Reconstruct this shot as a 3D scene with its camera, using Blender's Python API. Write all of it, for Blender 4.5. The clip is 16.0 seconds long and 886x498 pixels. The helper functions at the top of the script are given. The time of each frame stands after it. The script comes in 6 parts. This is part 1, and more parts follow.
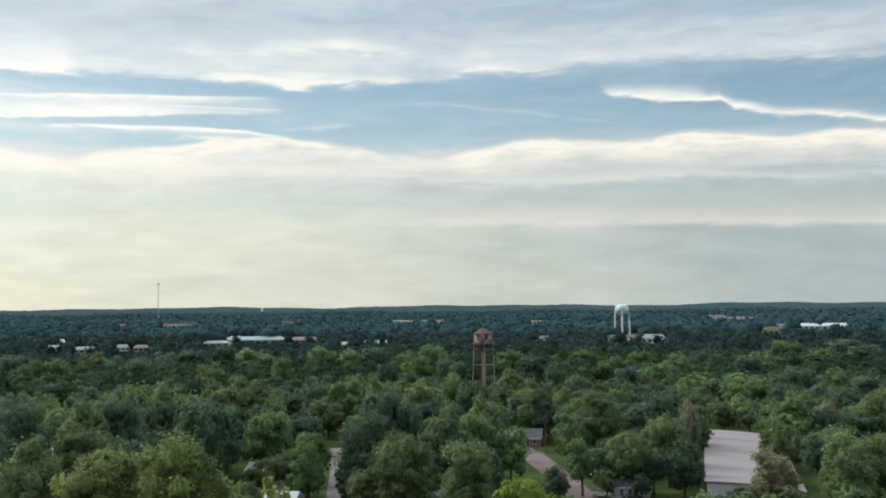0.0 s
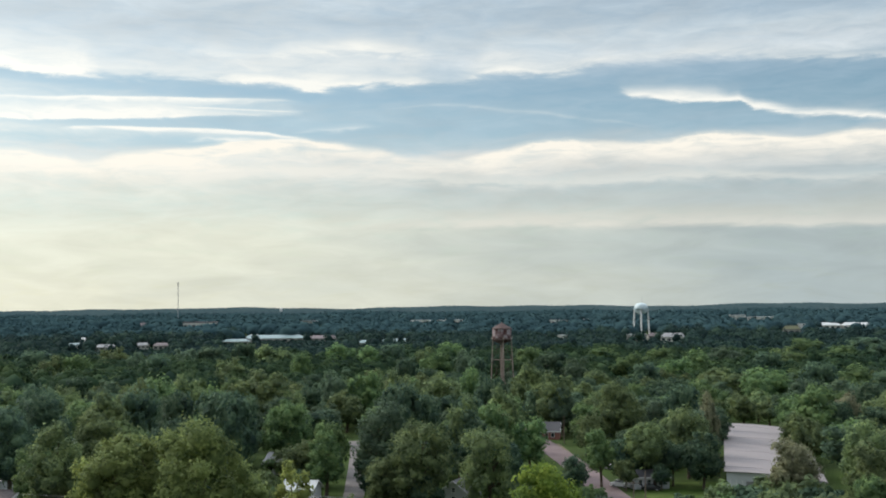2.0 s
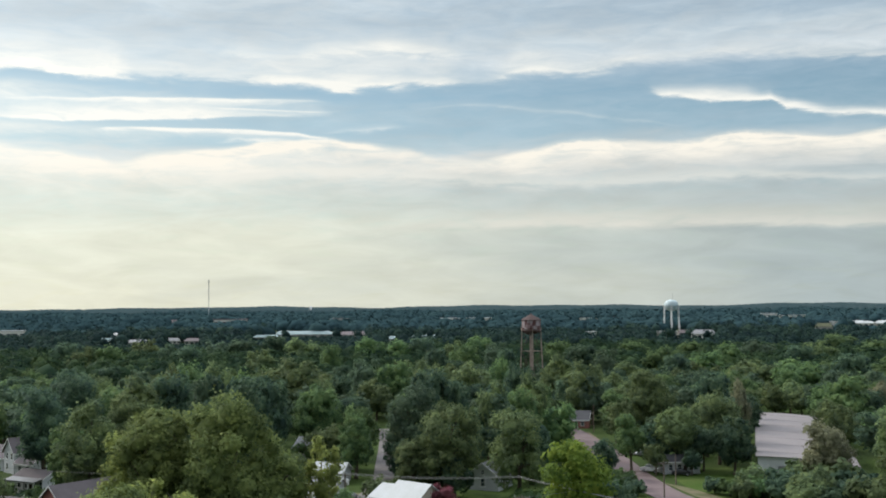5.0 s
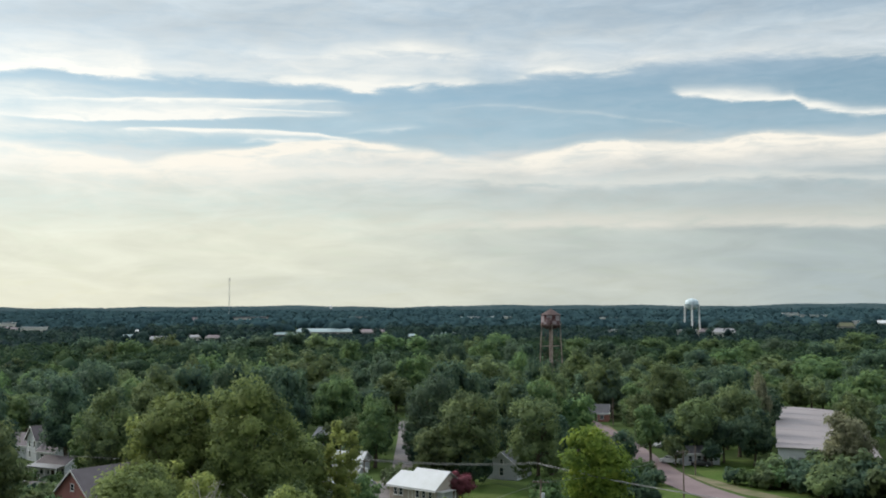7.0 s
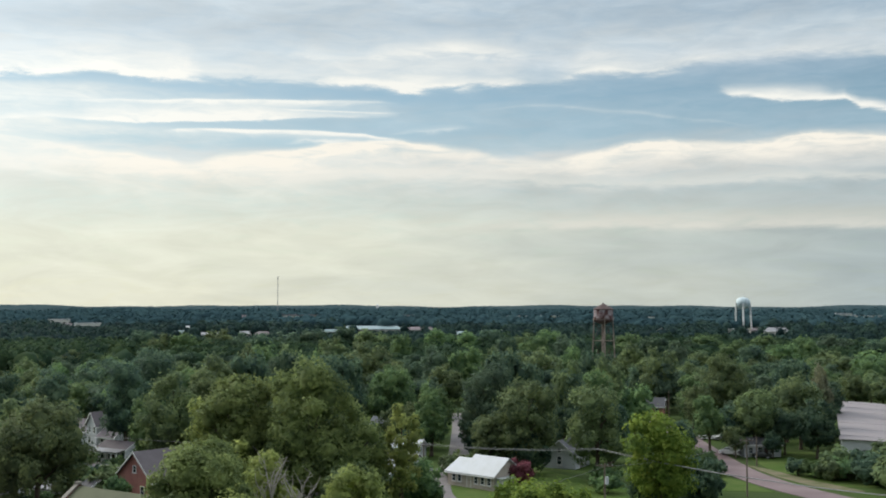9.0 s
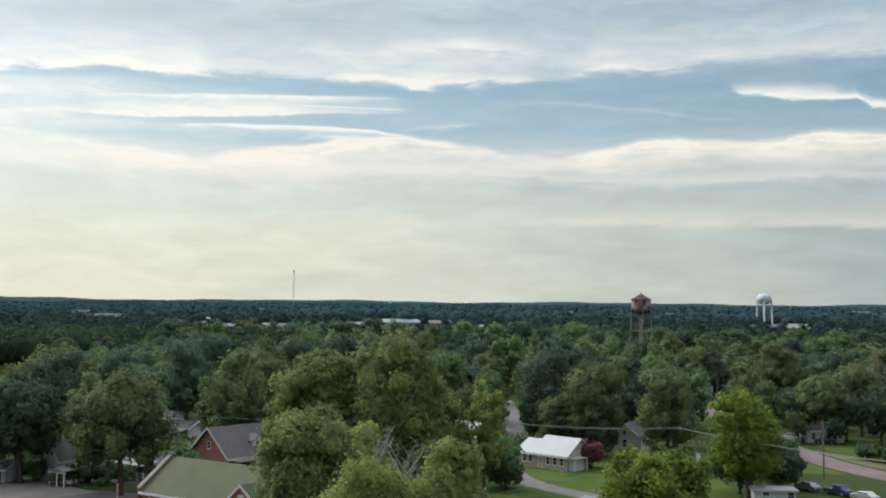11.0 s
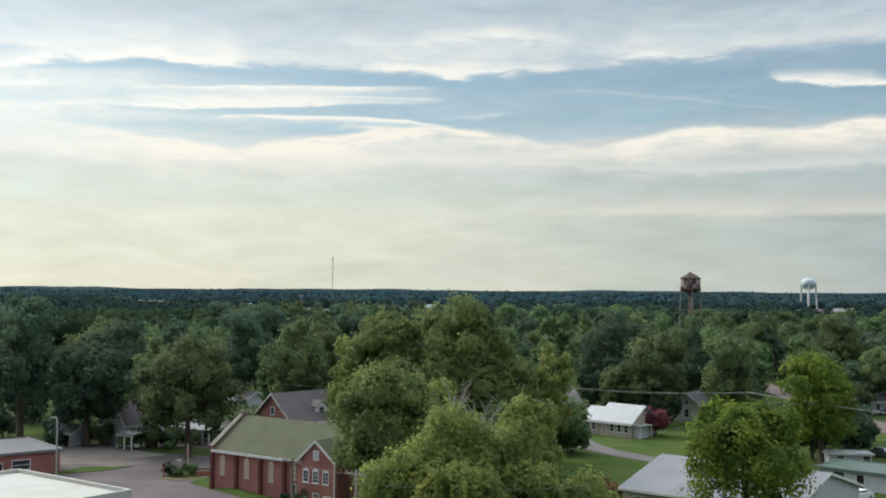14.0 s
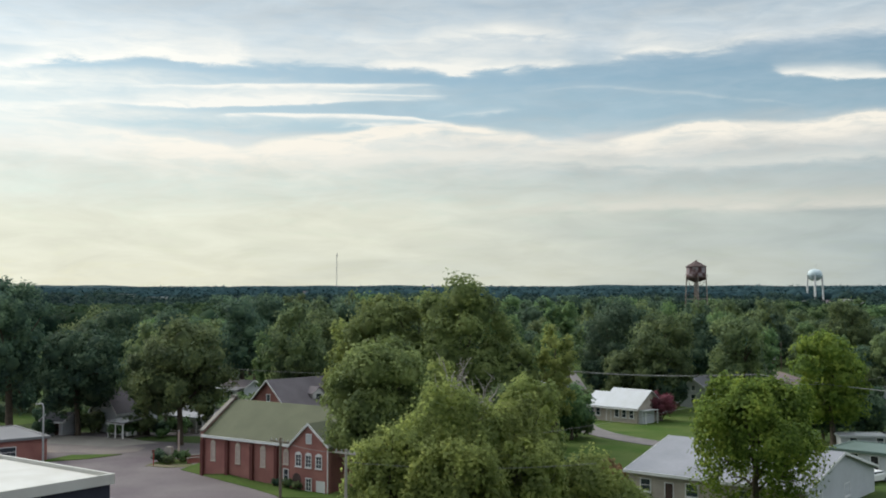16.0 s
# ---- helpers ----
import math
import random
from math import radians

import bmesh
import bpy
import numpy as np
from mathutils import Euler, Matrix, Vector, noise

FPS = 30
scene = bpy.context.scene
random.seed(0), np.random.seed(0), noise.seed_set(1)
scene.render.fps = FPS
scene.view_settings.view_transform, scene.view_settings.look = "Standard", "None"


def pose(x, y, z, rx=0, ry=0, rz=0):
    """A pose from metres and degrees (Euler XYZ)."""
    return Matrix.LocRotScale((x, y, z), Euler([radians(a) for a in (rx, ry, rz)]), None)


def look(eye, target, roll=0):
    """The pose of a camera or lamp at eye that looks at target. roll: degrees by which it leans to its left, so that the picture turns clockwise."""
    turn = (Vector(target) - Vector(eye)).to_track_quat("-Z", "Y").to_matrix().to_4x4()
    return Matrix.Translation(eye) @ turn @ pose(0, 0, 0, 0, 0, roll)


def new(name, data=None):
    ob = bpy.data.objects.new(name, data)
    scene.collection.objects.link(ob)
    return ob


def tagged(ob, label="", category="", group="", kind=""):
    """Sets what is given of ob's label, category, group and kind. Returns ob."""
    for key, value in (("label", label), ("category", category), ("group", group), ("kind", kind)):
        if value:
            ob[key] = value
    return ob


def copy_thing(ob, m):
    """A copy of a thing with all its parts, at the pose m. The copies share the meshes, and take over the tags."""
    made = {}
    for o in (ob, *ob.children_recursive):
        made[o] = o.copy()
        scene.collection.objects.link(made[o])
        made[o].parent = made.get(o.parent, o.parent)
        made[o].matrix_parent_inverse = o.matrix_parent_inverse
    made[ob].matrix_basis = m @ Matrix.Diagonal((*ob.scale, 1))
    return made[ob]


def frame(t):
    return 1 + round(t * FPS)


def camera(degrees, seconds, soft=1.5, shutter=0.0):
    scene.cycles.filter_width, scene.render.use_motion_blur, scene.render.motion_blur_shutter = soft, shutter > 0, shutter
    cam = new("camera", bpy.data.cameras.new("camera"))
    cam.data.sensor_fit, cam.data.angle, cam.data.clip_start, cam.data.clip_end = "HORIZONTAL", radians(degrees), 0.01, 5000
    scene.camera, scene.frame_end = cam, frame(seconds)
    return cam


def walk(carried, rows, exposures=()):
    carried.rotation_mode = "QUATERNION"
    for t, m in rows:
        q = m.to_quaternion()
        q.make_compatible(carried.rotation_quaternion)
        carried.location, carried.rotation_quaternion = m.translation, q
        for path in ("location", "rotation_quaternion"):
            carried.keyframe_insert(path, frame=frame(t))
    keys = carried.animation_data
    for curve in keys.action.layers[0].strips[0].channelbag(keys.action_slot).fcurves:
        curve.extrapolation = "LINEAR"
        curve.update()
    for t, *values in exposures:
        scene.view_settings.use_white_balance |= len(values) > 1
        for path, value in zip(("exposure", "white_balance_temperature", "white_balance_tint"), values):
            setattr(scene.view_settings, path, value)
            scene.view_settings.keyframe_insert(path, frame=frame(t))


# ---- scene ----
cam = camera(45.0, 16.0, soft=1.9)
PATH = [
    (0, pose(0.19, -0.01, 45.78, 92.96, 0.53, -0.15)),
    (0.5, pose(0.25, -0.07, 45.09, 93.02, 0.54, 0.05)),
    (1, pose(0.22, -0.09, 44.44, 93.02, 0.47, 0.33)),
    (1.5, pose(0.13, -0.09, 43.79, 93.03, 0.42, 0.57)),
    (2, pose(0.16, -0.08, 43.15, 93.03, 0.50, 0.84)),
    (2.5, pose(0.19, -0.08, 42.54, 93.01, 0.44, 1.10)),
    (3, pose(0.23, -0.05, 41.90, 93.03, 0.38, 1.36)),
    (3.5, pose(0.17, 0.03, 41.25, 93.04, 0.36, 1.72)),
    (4, pose(0.10, 0.13, 40.55, 93.04, 0.42, 1.95)),
    (6.5, pose(0.08, -0.38, 37.57, 93.07, 0.24, 3.20)),
    (7, pose(0.18, -0.22, 36.92, 93.07, 0.22, 3.45)),
    (7.5, pose(0.26, -0.07, 36.24, 93.01, 0.16, 3.73)),
    (8, pose(-0.11, 0.13, 35.57, 93.06, 0.11, 4.56)),
    (8.5, pose(-0.95, 0.40, 34.84, 93.11, -0.03, 5.33)),
    (9, pose(-2.42, 0.67, 34.11, 93.10, -0.03, 5.89)),
    (11.5, pose(-17.07, 0.21, 29.90, 92.79, -0.83, 6.63)),
    (12, pose(-18.67, -0.15, 29.13, 92.67, -0.78, 7.33)),
    (12.5, pose(-19.62, -0.36, 28.37, 92.66, -0.74, 7.43)),
    (13, pose(-19.91, -0.20, 27.65, 92.62, -0.65, 7.28)),
    (13.5, pose(-19.81, 0.45, 26.97, 92.50, -0.51, 7.72)),
    (14, pose(-19.62, 1.53, 26.32, 92.36, -0.39, 8.24)),
    (14.5, pose(-19.50, 2.89, 25.77, 92.28, -0.26, 8.35)),
    (15, pose(-19.31, 4.27, 25.21, 92.19, -0.15, 7.91)),
    (15.5, pose(-19.27, 5.55, 24.56, 92.12, -0.01, 7.51)),
    (16, pose(-19.31, 6.80, 23.88, 92.18, 0.07, 8.52)),
]
walk(cam, PATH, [(0.0, 0.0), (7.0, -0.03), (12.0, -0.08), (16.0, -0.08)])

# ---------------------------------------------------------------- world, sun
SUN_AZ, SUN_EL = -62.0, 34.0        # degrees; azimuth to the right of +y


def sky_world():
    w = bpy.data.worlds.new("evening_sky")
    w.use_nodes = True
    nt = w.node_tree
    nt.nodes.clear()
    N, L = nt.nodes, nt.links

    def math_(op, a, b=None, c=None, clamp=False):
        n = N.new("ShaderNodeMath")
        n.operation, n.use_clamp = op, clamp
        for i, v in enumerate((a, b, c)):
            if v is None:
                continue
            if isinstance(v, (int, float)):
                n.inputs[i].default_value = v
            else:
                L.new(v, n.inputs[i])
        return n.outputs[0]

    def mixc(f, a, b):
        n = N.new("ShaderNodeMix")
        n.data_type = "RGBA"
        for i, v in ((0, f), (6, a), (7, b)):
            if isinstance(v, (int, float)):
                n.inputs[i].default_value = v
            elif isinstance(v, tuple):
                n.inputs[i].default_value = (*v, 1)
            else:
                L.new(v, n.inputs[i])
        return n.outputs[2]

    def noise_(u, v, scale, detail, rough=0.55):
        c = N.new("ShaderNodeCombineXYZ")
        L.new(u, c.inputs[0]), L.new(v, c.inputs[1])
        n = N.new("ShaderNodeTexNoise")
        n.inputs["Scale"].default_value, n.inputs["Detail"].default_value, n.inputs["Roughness"].default_value = scale, detail, rough
        n.inputs["Distortion"].default_value = 0.5
        L.new(c.outputs[0], n.inputs["Vector"])
        return n.outputs[0]

    def ramp(f, stops):
        n = N.new("ShaderNodeValToRGB")
        r = n.color_ramp
        r.interpolation = "EASE"
        for i, (p, c, a) in enumerate(stops):
            e = r.elements[i] if i < 2 else r.elements.new(1.0)
            e.position = p / 30.0
        for e, (p, c, a) in zip(sorted(r.elements, key=lambda q: q.position), stops):
            e.color = (*c, a)
        L.new(f, n.inputs[0])
        return n.outputs[0], n.outputs[1]

    tc = N.new("ShaderNodeTexCoord")
    sp = N.new("ShaderNodeSeparateXYZ")
    L.new(tc.outputs["Generated"], sp.inputs[0])
    az = math_("MULTIPLY", math_("ARCTAN2", sp.outputs[0], sp.outputs[1]), 57.2958)
    el = math_("MULTIPLY", math_("ARCSINE", sp.outputs[2]), 57.2958)
    # drifting fibres: noise stretched along the horizon
    big = noise_(math_("MULTIPLY", az, 0.045), math_("MULTIPLY", el, 0.22), 1.0, 3.0)
    fine = noise_(math_("MULTIPLY", az, 0.2), math_("MULTIPLY", el, 0.85), 1.0, 6.0, 0.58)
    hair = noise_(math_("MULTIPLY", az, 0.42), math_("MULTIPLY", el, 1.9), 1.0, 6.0, 0.62)
    warp = math_("ADD", math_("MULTIPLY", math_("SUBTRACT", big, 0.5), 0.9), math_("MULTIPLY", math_("SUBTRACT", fine, 0.5), 1.2))
    elw = math_("DIVIDE", math_("ADD", math_("MAXIMUM", el, 0.0), warp), 30.0)
    # layers of cloud over the clear sky: colour and cover by height, on the sunny and on the far side
    lc, la = ramp(elw, [(0, (0.90, 0.88, 0.72), 1), (3.5, (0.90, 0.90, 0.76), 1), (5.6, (0.83, 0.87, 0.79), 0.95), (6.4, (0.86, 0.88, 0.81), 0.95),
                        (7.3, (0.95, 0.93, 0.86), 1), (8.0, (0.80, 0.84, 0.84), 0.85), (8.5, (0.62, 0.73, 0.79), 0.6), (9.5, (0.60, 0.71, 0.78), 0.55),
                        (10.0, (0.66, 0.76, 0.81), 0.6), (10.6, (0.60, 0.71, 0.78), 0.5), (11.2, (0.50, 0.62, 0.72), 0.35), (11.8, (0.55, 0.67, 0.75), 0.45),
                        (12.3, (0.80, 0.86, 0.89), 0.85), (13.2, (0.76, 0.83, 0.87), 0.9), (14.6, (0.64, 0.72, 0.78), 0.95), (30, (1.68, 1.78, 1.90), 0.95)])
    rc, ra = ramp(elw, [(0, (0.48, 0.55, 0.56), 1), (3.6, (0.48, 0.55, 0.56), 1), (4.6, (0.58, 0.62, 0.59), 1), (5.6, (0.53, 0.59, 0.60), 1),
                        (6.4, (0.48, 0.57, 0.61), 1), (7.3, (0.60, 0.65, 0.67), 1), (8.1, (0.72, 0.73, 0.72), 1), (8.7, (0.60, 0.68, 0.73), 0.7),
                        (9.3, (0.48, 0.61, 0.72), 0.4), (10.4, (0.48, 0.61, 0.72), 0.25), (11.2, (0.48, 0.61, 0.72), 0.2), (12.2, (0.53, 0.65, 0.76), 0.4),
                        (12.9, (0.78, 0.84, 0.89), 0.8), (14.0, (0.68, 0.76, 0.82), 0.85), (15.2, (0.54, 0.64, 0.73), 0.7), (30, (1.68, 1.78, 1.90), 0.95)])
    side = math_("ADD", math_("MULTIPLY", az, 0.032), math_("ADD", math_("MULTIPLY", math_("SUBTRACT", big, 0.5), 1.0), 0.5), clamp=True)
    side = math_("SMOOTH_MIN", side, 1.0, 0.1)
    cloud = mixc(side, lc, rc)
    mn = N.new("ShaderNodeMix")
    L.new(side, mn.inputs[0]), L.new(la, mn.inputs[2]), L.new(ra, mn.inputs[3])
    cover = math_("ADD", mn.outputs[0], math_("MULTIPLY", math_("SUBTRACT", hair, 0.5), 0.8), clamp=True)
    # fibres lighten and darken the layers a little
    tone = math_("ADD", 1.0, math_("MULTIPLY", math_("SUBTRACT", fine, 0.5), 0.42))
    vm = N.new("ShaderNodeVectorMath")
    vm.operation = "SCALE"
    L.new(cloud, vm.inputs[0]), L.new(tone, vm.inputs[3])
    cloud = vm.outputs[0]

    # cloud banks: an edge by azimuth and elevation (degrees) with its density, crisp on one side and thinning out on the other
    def bank(edge, fade, above=False, ragged=0.1, crisp=0.07, tint=(1.08, 1.06, 1.0)):
        nonlocal cloud, cover
        n = N.new("ShaderNodeValToRGB")
        r = n.color_ramp
        r.interpolation = "EASE"
        stops = [(edge[0][0] - 6, edge[0][1], 0.0), *edge, (edge[-1][0] + 6, edge[-1][1], 0.0)]
        for i, (p, h, d) in enumerate(stops):
            e = r.elements[i] if i < 2 else r.elements.new(1.0)
            e.position = (p + 50) / 100
        for e, (p, h, d) in zip(sorted(r.elements, key=lambda q: q.position), stops):
            e.color = (h / 20, h / 20, h / 20, d)
        L.new(math_("DIVIDE", math_("ADD", az, 50.0), 100.0), n.inputs[0])
        v = math_("SUBTRACT", el, math_("MULTIPLY", n.outputs[0], 20.0))
        v = math_("ADD", v, math_("MULTIPLY", math_("SUBTRACT", fine, 0.5), 2.4 * ragged))
        v = math_("ADD", v, math_("MULTIPLY", math_("SUBTRACT", hair, 0.5), 1.6 * ragged))
        if above:
            v = math_("MULTIPLY", v, -1.0)
        rim = N.new("ShaderNodeMapRange")
        rim.interpolation_type = "SMOOTHSTEP"
        rim.inputs[1].default_value, rim.inputs[2].default_value, rim.inputs[3].default_value, rim.inputs[4].default_value = -crisp, crisp, 1.0, 0.0
        L.new(v, rim.inputs[0])
        body = math_("POWER", 2.718, math_("MULTIPLY", math_("POWER", math_("DIVIDE", math_("MAXIMUM", math_("MULTIPLY", v, -1.0), 0.0), math_("MULTIPLY_ADD", n.outputs[1], 0.9 * fade, 0.1 * fade)), 2.0), -1.0))
        m = math_("MULTIPLY", math_("MULTIPLY", rim.outputs[0], body), math_("POWER", n.outputs[1], 0.6))
        m = math_("MULTIPLY", m, math_("ADD", 0.55, math_("MULTIPLY", hair, 1.1)), clamp=True)
        cloud = mixc(m, cloud, tint)
        cover = math_("MAXIMUM", cover, m)

    cream = (1.11, 1.04, 0.93)
    # the long lit bank and the warm veil under it
    bank([(-31.0, 8.85, 0.7), (-27.0, 8.45, 0.85), (-22.8, 7.99, 1), (-20.3, 7.76, 1), (-19.5, 7.43, 0.8), (-17.3, 7.91, 0.9), (-14.5, 8.23, 1), (-11.3, 8.83, 1), (-8.9, 8.99, 1), (-6.6, 8.69, 0.85), (-4.8, 8.38, 0.6), (-2.3, 8.02, 0.35), (0.4, 7.70, 0)], 1.3, False, 0.34, 0.2, cream)
    bank([(-4.2, 7.48, 0), (-0.5, 7.71, 0.5), (2.2, 8.28, 1), (5.1, 8.76, 1), (8.3, 8.44, 0.8), (11.2, 8.58, 0.9), (13.4, 8.90, 1), (15.6, 8.77, 0.9), (18.4, 8.47, 0.85), (20.6, 8.62, 0.95), (22.7, 8.37, 0.8)], 1.2, False, 0.34, 0.2, cream)
    bank([(-17.6, 6.41, 0), (-13.3, 7.15, 0.5), (-9.0, 7.51, 0.6), (-4.2, 7.24, 0.5), (0.7, 6.67, 0.4), (6.8, 6.75, 0.4), (12.7, 6.94, 0.4), (18.3, 6.53, 0.35), (22.6, 6.48, 0.3)], 0.9, False, 0.4, 0.3, (0.96, 0.94, 0.87))
    bank([(-7.2, 4.11, 0), (3.1, 4.20, 0.4), (12.6, 4.02, 0.4), (22.5, 3.80, 0.35)], 1.6, True, 0.16, 0.2, (0.92, 0.88, 0.79))
    bank([(-34.0, 9.5, 0.9), (-31.0, 9.6, 0.9), (-27.0, 9.6, 0.85), (-23.0, 9.5, 0.6), (-19.0, 9.3, 0.35), (-15.0, 9.2, 0)], 2.2, False, 0.4, 0.4, (0.96, 0.97, 0.93))
    # drawn-out white streaks
    bank([(-20.6, 9.13, 0), (-20.0, 9.25, 0.9), (-17.0, 9.35, 1), (-13.3, 9.36, 1), (-10.4, 9.26, 1), (-8.9, 9.05, 0.8), (-7.8, 8.83, 0)], 0.34, False, 0.07, 0.07)
    bank([(-34.0, 11.05, 0.8), (-31.0, 11.15, 0.8), (-28.0, 11.3, 0.75), (-23.9, 11.45, 0.55), (-19.6, 11.3, 0.25), (-15.8, 11.1, 0)], 3.4, False, 0.3, 0.35, (0.94, 0.97, 0.94))
    bank([(-31.0, 10.35, 0.4), (-26.0, 10.5, 0.5), (-21.8, 10.68, 0.75), (-18.5, 10.80, 0.9), (-14.0, 10.93, 0.9), (-11.5, 10.97, 0.7), (-9.6, 10.98, 0.45), (-8.2, 10.9, 0)], 0.62, False, 0.1, 0.08, (1.05, 1.05, 1.0))
    bank([(-31.0, 8.94, 0.3), (-26.2, 9.46, 0.6), (-22.4, 9.48, 1), (-18.4, 9.63, 1), (-15.6, 9.78, 0.95), (-13.3, 9.94, 0.6), (-11.0, 10.04, 0.45), (-9.2, 10.08, 0.35), (-8.2, 10.19, 0)], 1.25, True, 0.16, 0.09)
    bank([(-15.6, 10.46, 0), (-14.2, 10.47, 0.8), (-11.5, 10.44, 0.8), (-9.4, 10.38, 0.7), (-7.9, 10.36, 0)], 0.2, False, 0.07, 0.07)
    bank([(-9.0, 9.28, 0), (-7.4, 9.30, 0.6), (-5.4, 9.42, 0.65), (-4.0, 9.55, 0)], 0.36, True, 0.3, 0.2, (1.0, 1.02, 1.0))
    bank([(-14.4, 8.62, 0), (-13.4, 8.75, 0.7), (-12.2, 8.66, 0.9), (-10.9, 8.78, 0.6), (-10.0, 8.95, 0)], 0.34, True, 0.3, 0.1)
    bank([(8.3, 11.22, 0), (9.7, 10.82, 1), (12.2, 10.47, 1), (14.8, 10.40, 1), (15.6, 9.92, 1), (18.4, 9.41, 0.9), (21.1, 9.17, 0.9), (22.7, 8.84, 0.9)], 0.45, True, 0.24, 0.15)
    bank([(8.3, 11.45, 0), (9.5, 10.94, 0.5), (11.3, 10.60, 0.8), (13.3, 10.45, 0.8), (14.8, 10.31, 0.5), (16.5, 9.90, 0)], 1.0, True, 0.2, 0.14)
    bank([(-4.1, 10.52, 0), (-0.5, 10.70, 0.3), (3.8, 10.22, 0.4), (8.0, 9.64, 0.25), (10.4, 9.32, 0)], 0.3, True, 0.1, 0.12)
    bank([(-31.0, 10.09, 0.35), (-27.9, 10.54, 0.5), (-25.1, 10.55, 0.4), (-22.0, 10.66, 0)], 0.5, True, 0.12, 0.12)
    # the upper clouds with bright under-edges
    bank([(-31.1, 11.02, 0.8), (-28.1, 11.53, 0.9), (-22.9, 11.87, 1), (-22.4, 11.62, 1), (-20.1, 11.79, 1), (-18.2, 11.79, 0.55), (-14.5, 11.86, 0.5), (-10.7, 11.71, 0.8), (-7.8, 11.49, 1), (-5.3, 11.70, 0.8), (-2.6, 11.68, 0.7), (-0.5, 11.76, 0.3), (2.3, 12.23, 0.8), (5.3, 12.11, 0.6), (8.3, 12.68, 0.35), (12.8, 12.81, 0.3), (18.5, 12.23, 0.5), (22.8, 12.02, 0.4)], 1.4, True, 0.5, 0.28)
    bank([(-14.8, 13.10, 0), (-13.4, 13.22, 0.5), (-10.4, 13.05, 0.3), (-8.9, 13.15, 0.8), (-5.3, 13.40, 0.9), (-2.6, 13.18, 0.6), (-0.5, 13.32, 0)], 0.8, True, 0.4, 0.25)

    sky = N.new("ShaderNodeTexSky")
    sky.sky_type, sky.sun_disc = "NISHITA", False
    sky.sun_elevation, sky.sun_rotation = radians(SUN_EL), radians(SUN_AZ)
    sky.air_density, sky.dust_density, sky.ozone_density = 1.0, 0.8, 0.9
    scaled = N.new("ShaderNodeVectorMath")
    scaled.operation = "MULTIPLY"
    L.new(sky.outputs[0], scaled.inputs[0])
    scaled.inputs[1].default_value = (SKY_STRENGTH * 0.93, SKY_STRENGTH * 1.04, SKY_STRENGTH)
    # thin cloud glows round the veiled sun
    sun = (math.sin(radians(SUN_AZ)) * math.cos(radians(SUN_EL)), math.cos(radians(SUN_AZ)) * math.cos(radians(SUN_EL)), math.sin(radians(SUN_EL)))
    dt = N.new("ShaderNodeVectorMath")
    dt.operation = "DOT_PRODUCT"
    L.new(tc.outputs["Generated"], dt.inputs[0])
    dt.inputs[1].default_value = sun
    glow = math_("POWER", math_("MAXIMUM", dt.outputs[1], 0.0), 8.0)
    lit = N.new("ShaderNodeVectorMath")
    lit.operation = "SCALE"
    L.new(cloud, lit.inputs[0])
    away = N.new("ShaderNodeMapRange")
    away.interpolation_type = "SMOOTHSTEP"
    away.inputs[1].default_value, away.inputs[2].default_value, away.inputs[3].default_value, away.inputs[4].default_value = 0.15, -0.75, 1.0, 0.5
    L.new(sp.outputs[1], away.inputs[0])
    L.new(math_("MULTIPLY", math_("ADD", CLOUD_LEVEL, math_("MULTIPLY", glow, 0.9)), away.outputs[0]), lit.inputs[3])
    out = mixc(cover, scaled.outputs[0], lit.outputs[0])
    balance = N.new("ShaderNodeVectorMath")
    balance.operation = "MULTIPLY"
    L.new(out, balance.inputs[0])
    balance.inputs[1].default_value = (0.985, 1.004, 1.0)
    bg = N.new("ShaderNodeBackground")
    L.new(balance.outputs[0], bg.inputs[0])
    o = N.new("ShaderNodeOutputWorld")
    L.new(bg.outputs[0], o.inputs[0])
    scene.world = w


SKY_STRENGTH, CLOUD_LEVEL = 0.1, 0.9
sky_world()
sun_lamp = new("sun", bpy.data.lights.new("sun", "SUN"))
sun_lamp.data.energy, sun_lamp.data.angle, sun_lamp.data.color = 2.4, radians(12), (1.0, 0.93, 0.80)
sun_lamp.matrix_world = look((300 * math.sin(radians(SUN_AZ)), 300 * math.cos(radians(SUN_AZ)), 300 * math.tan(radians(SUN_EL))), (0, 0, 0))


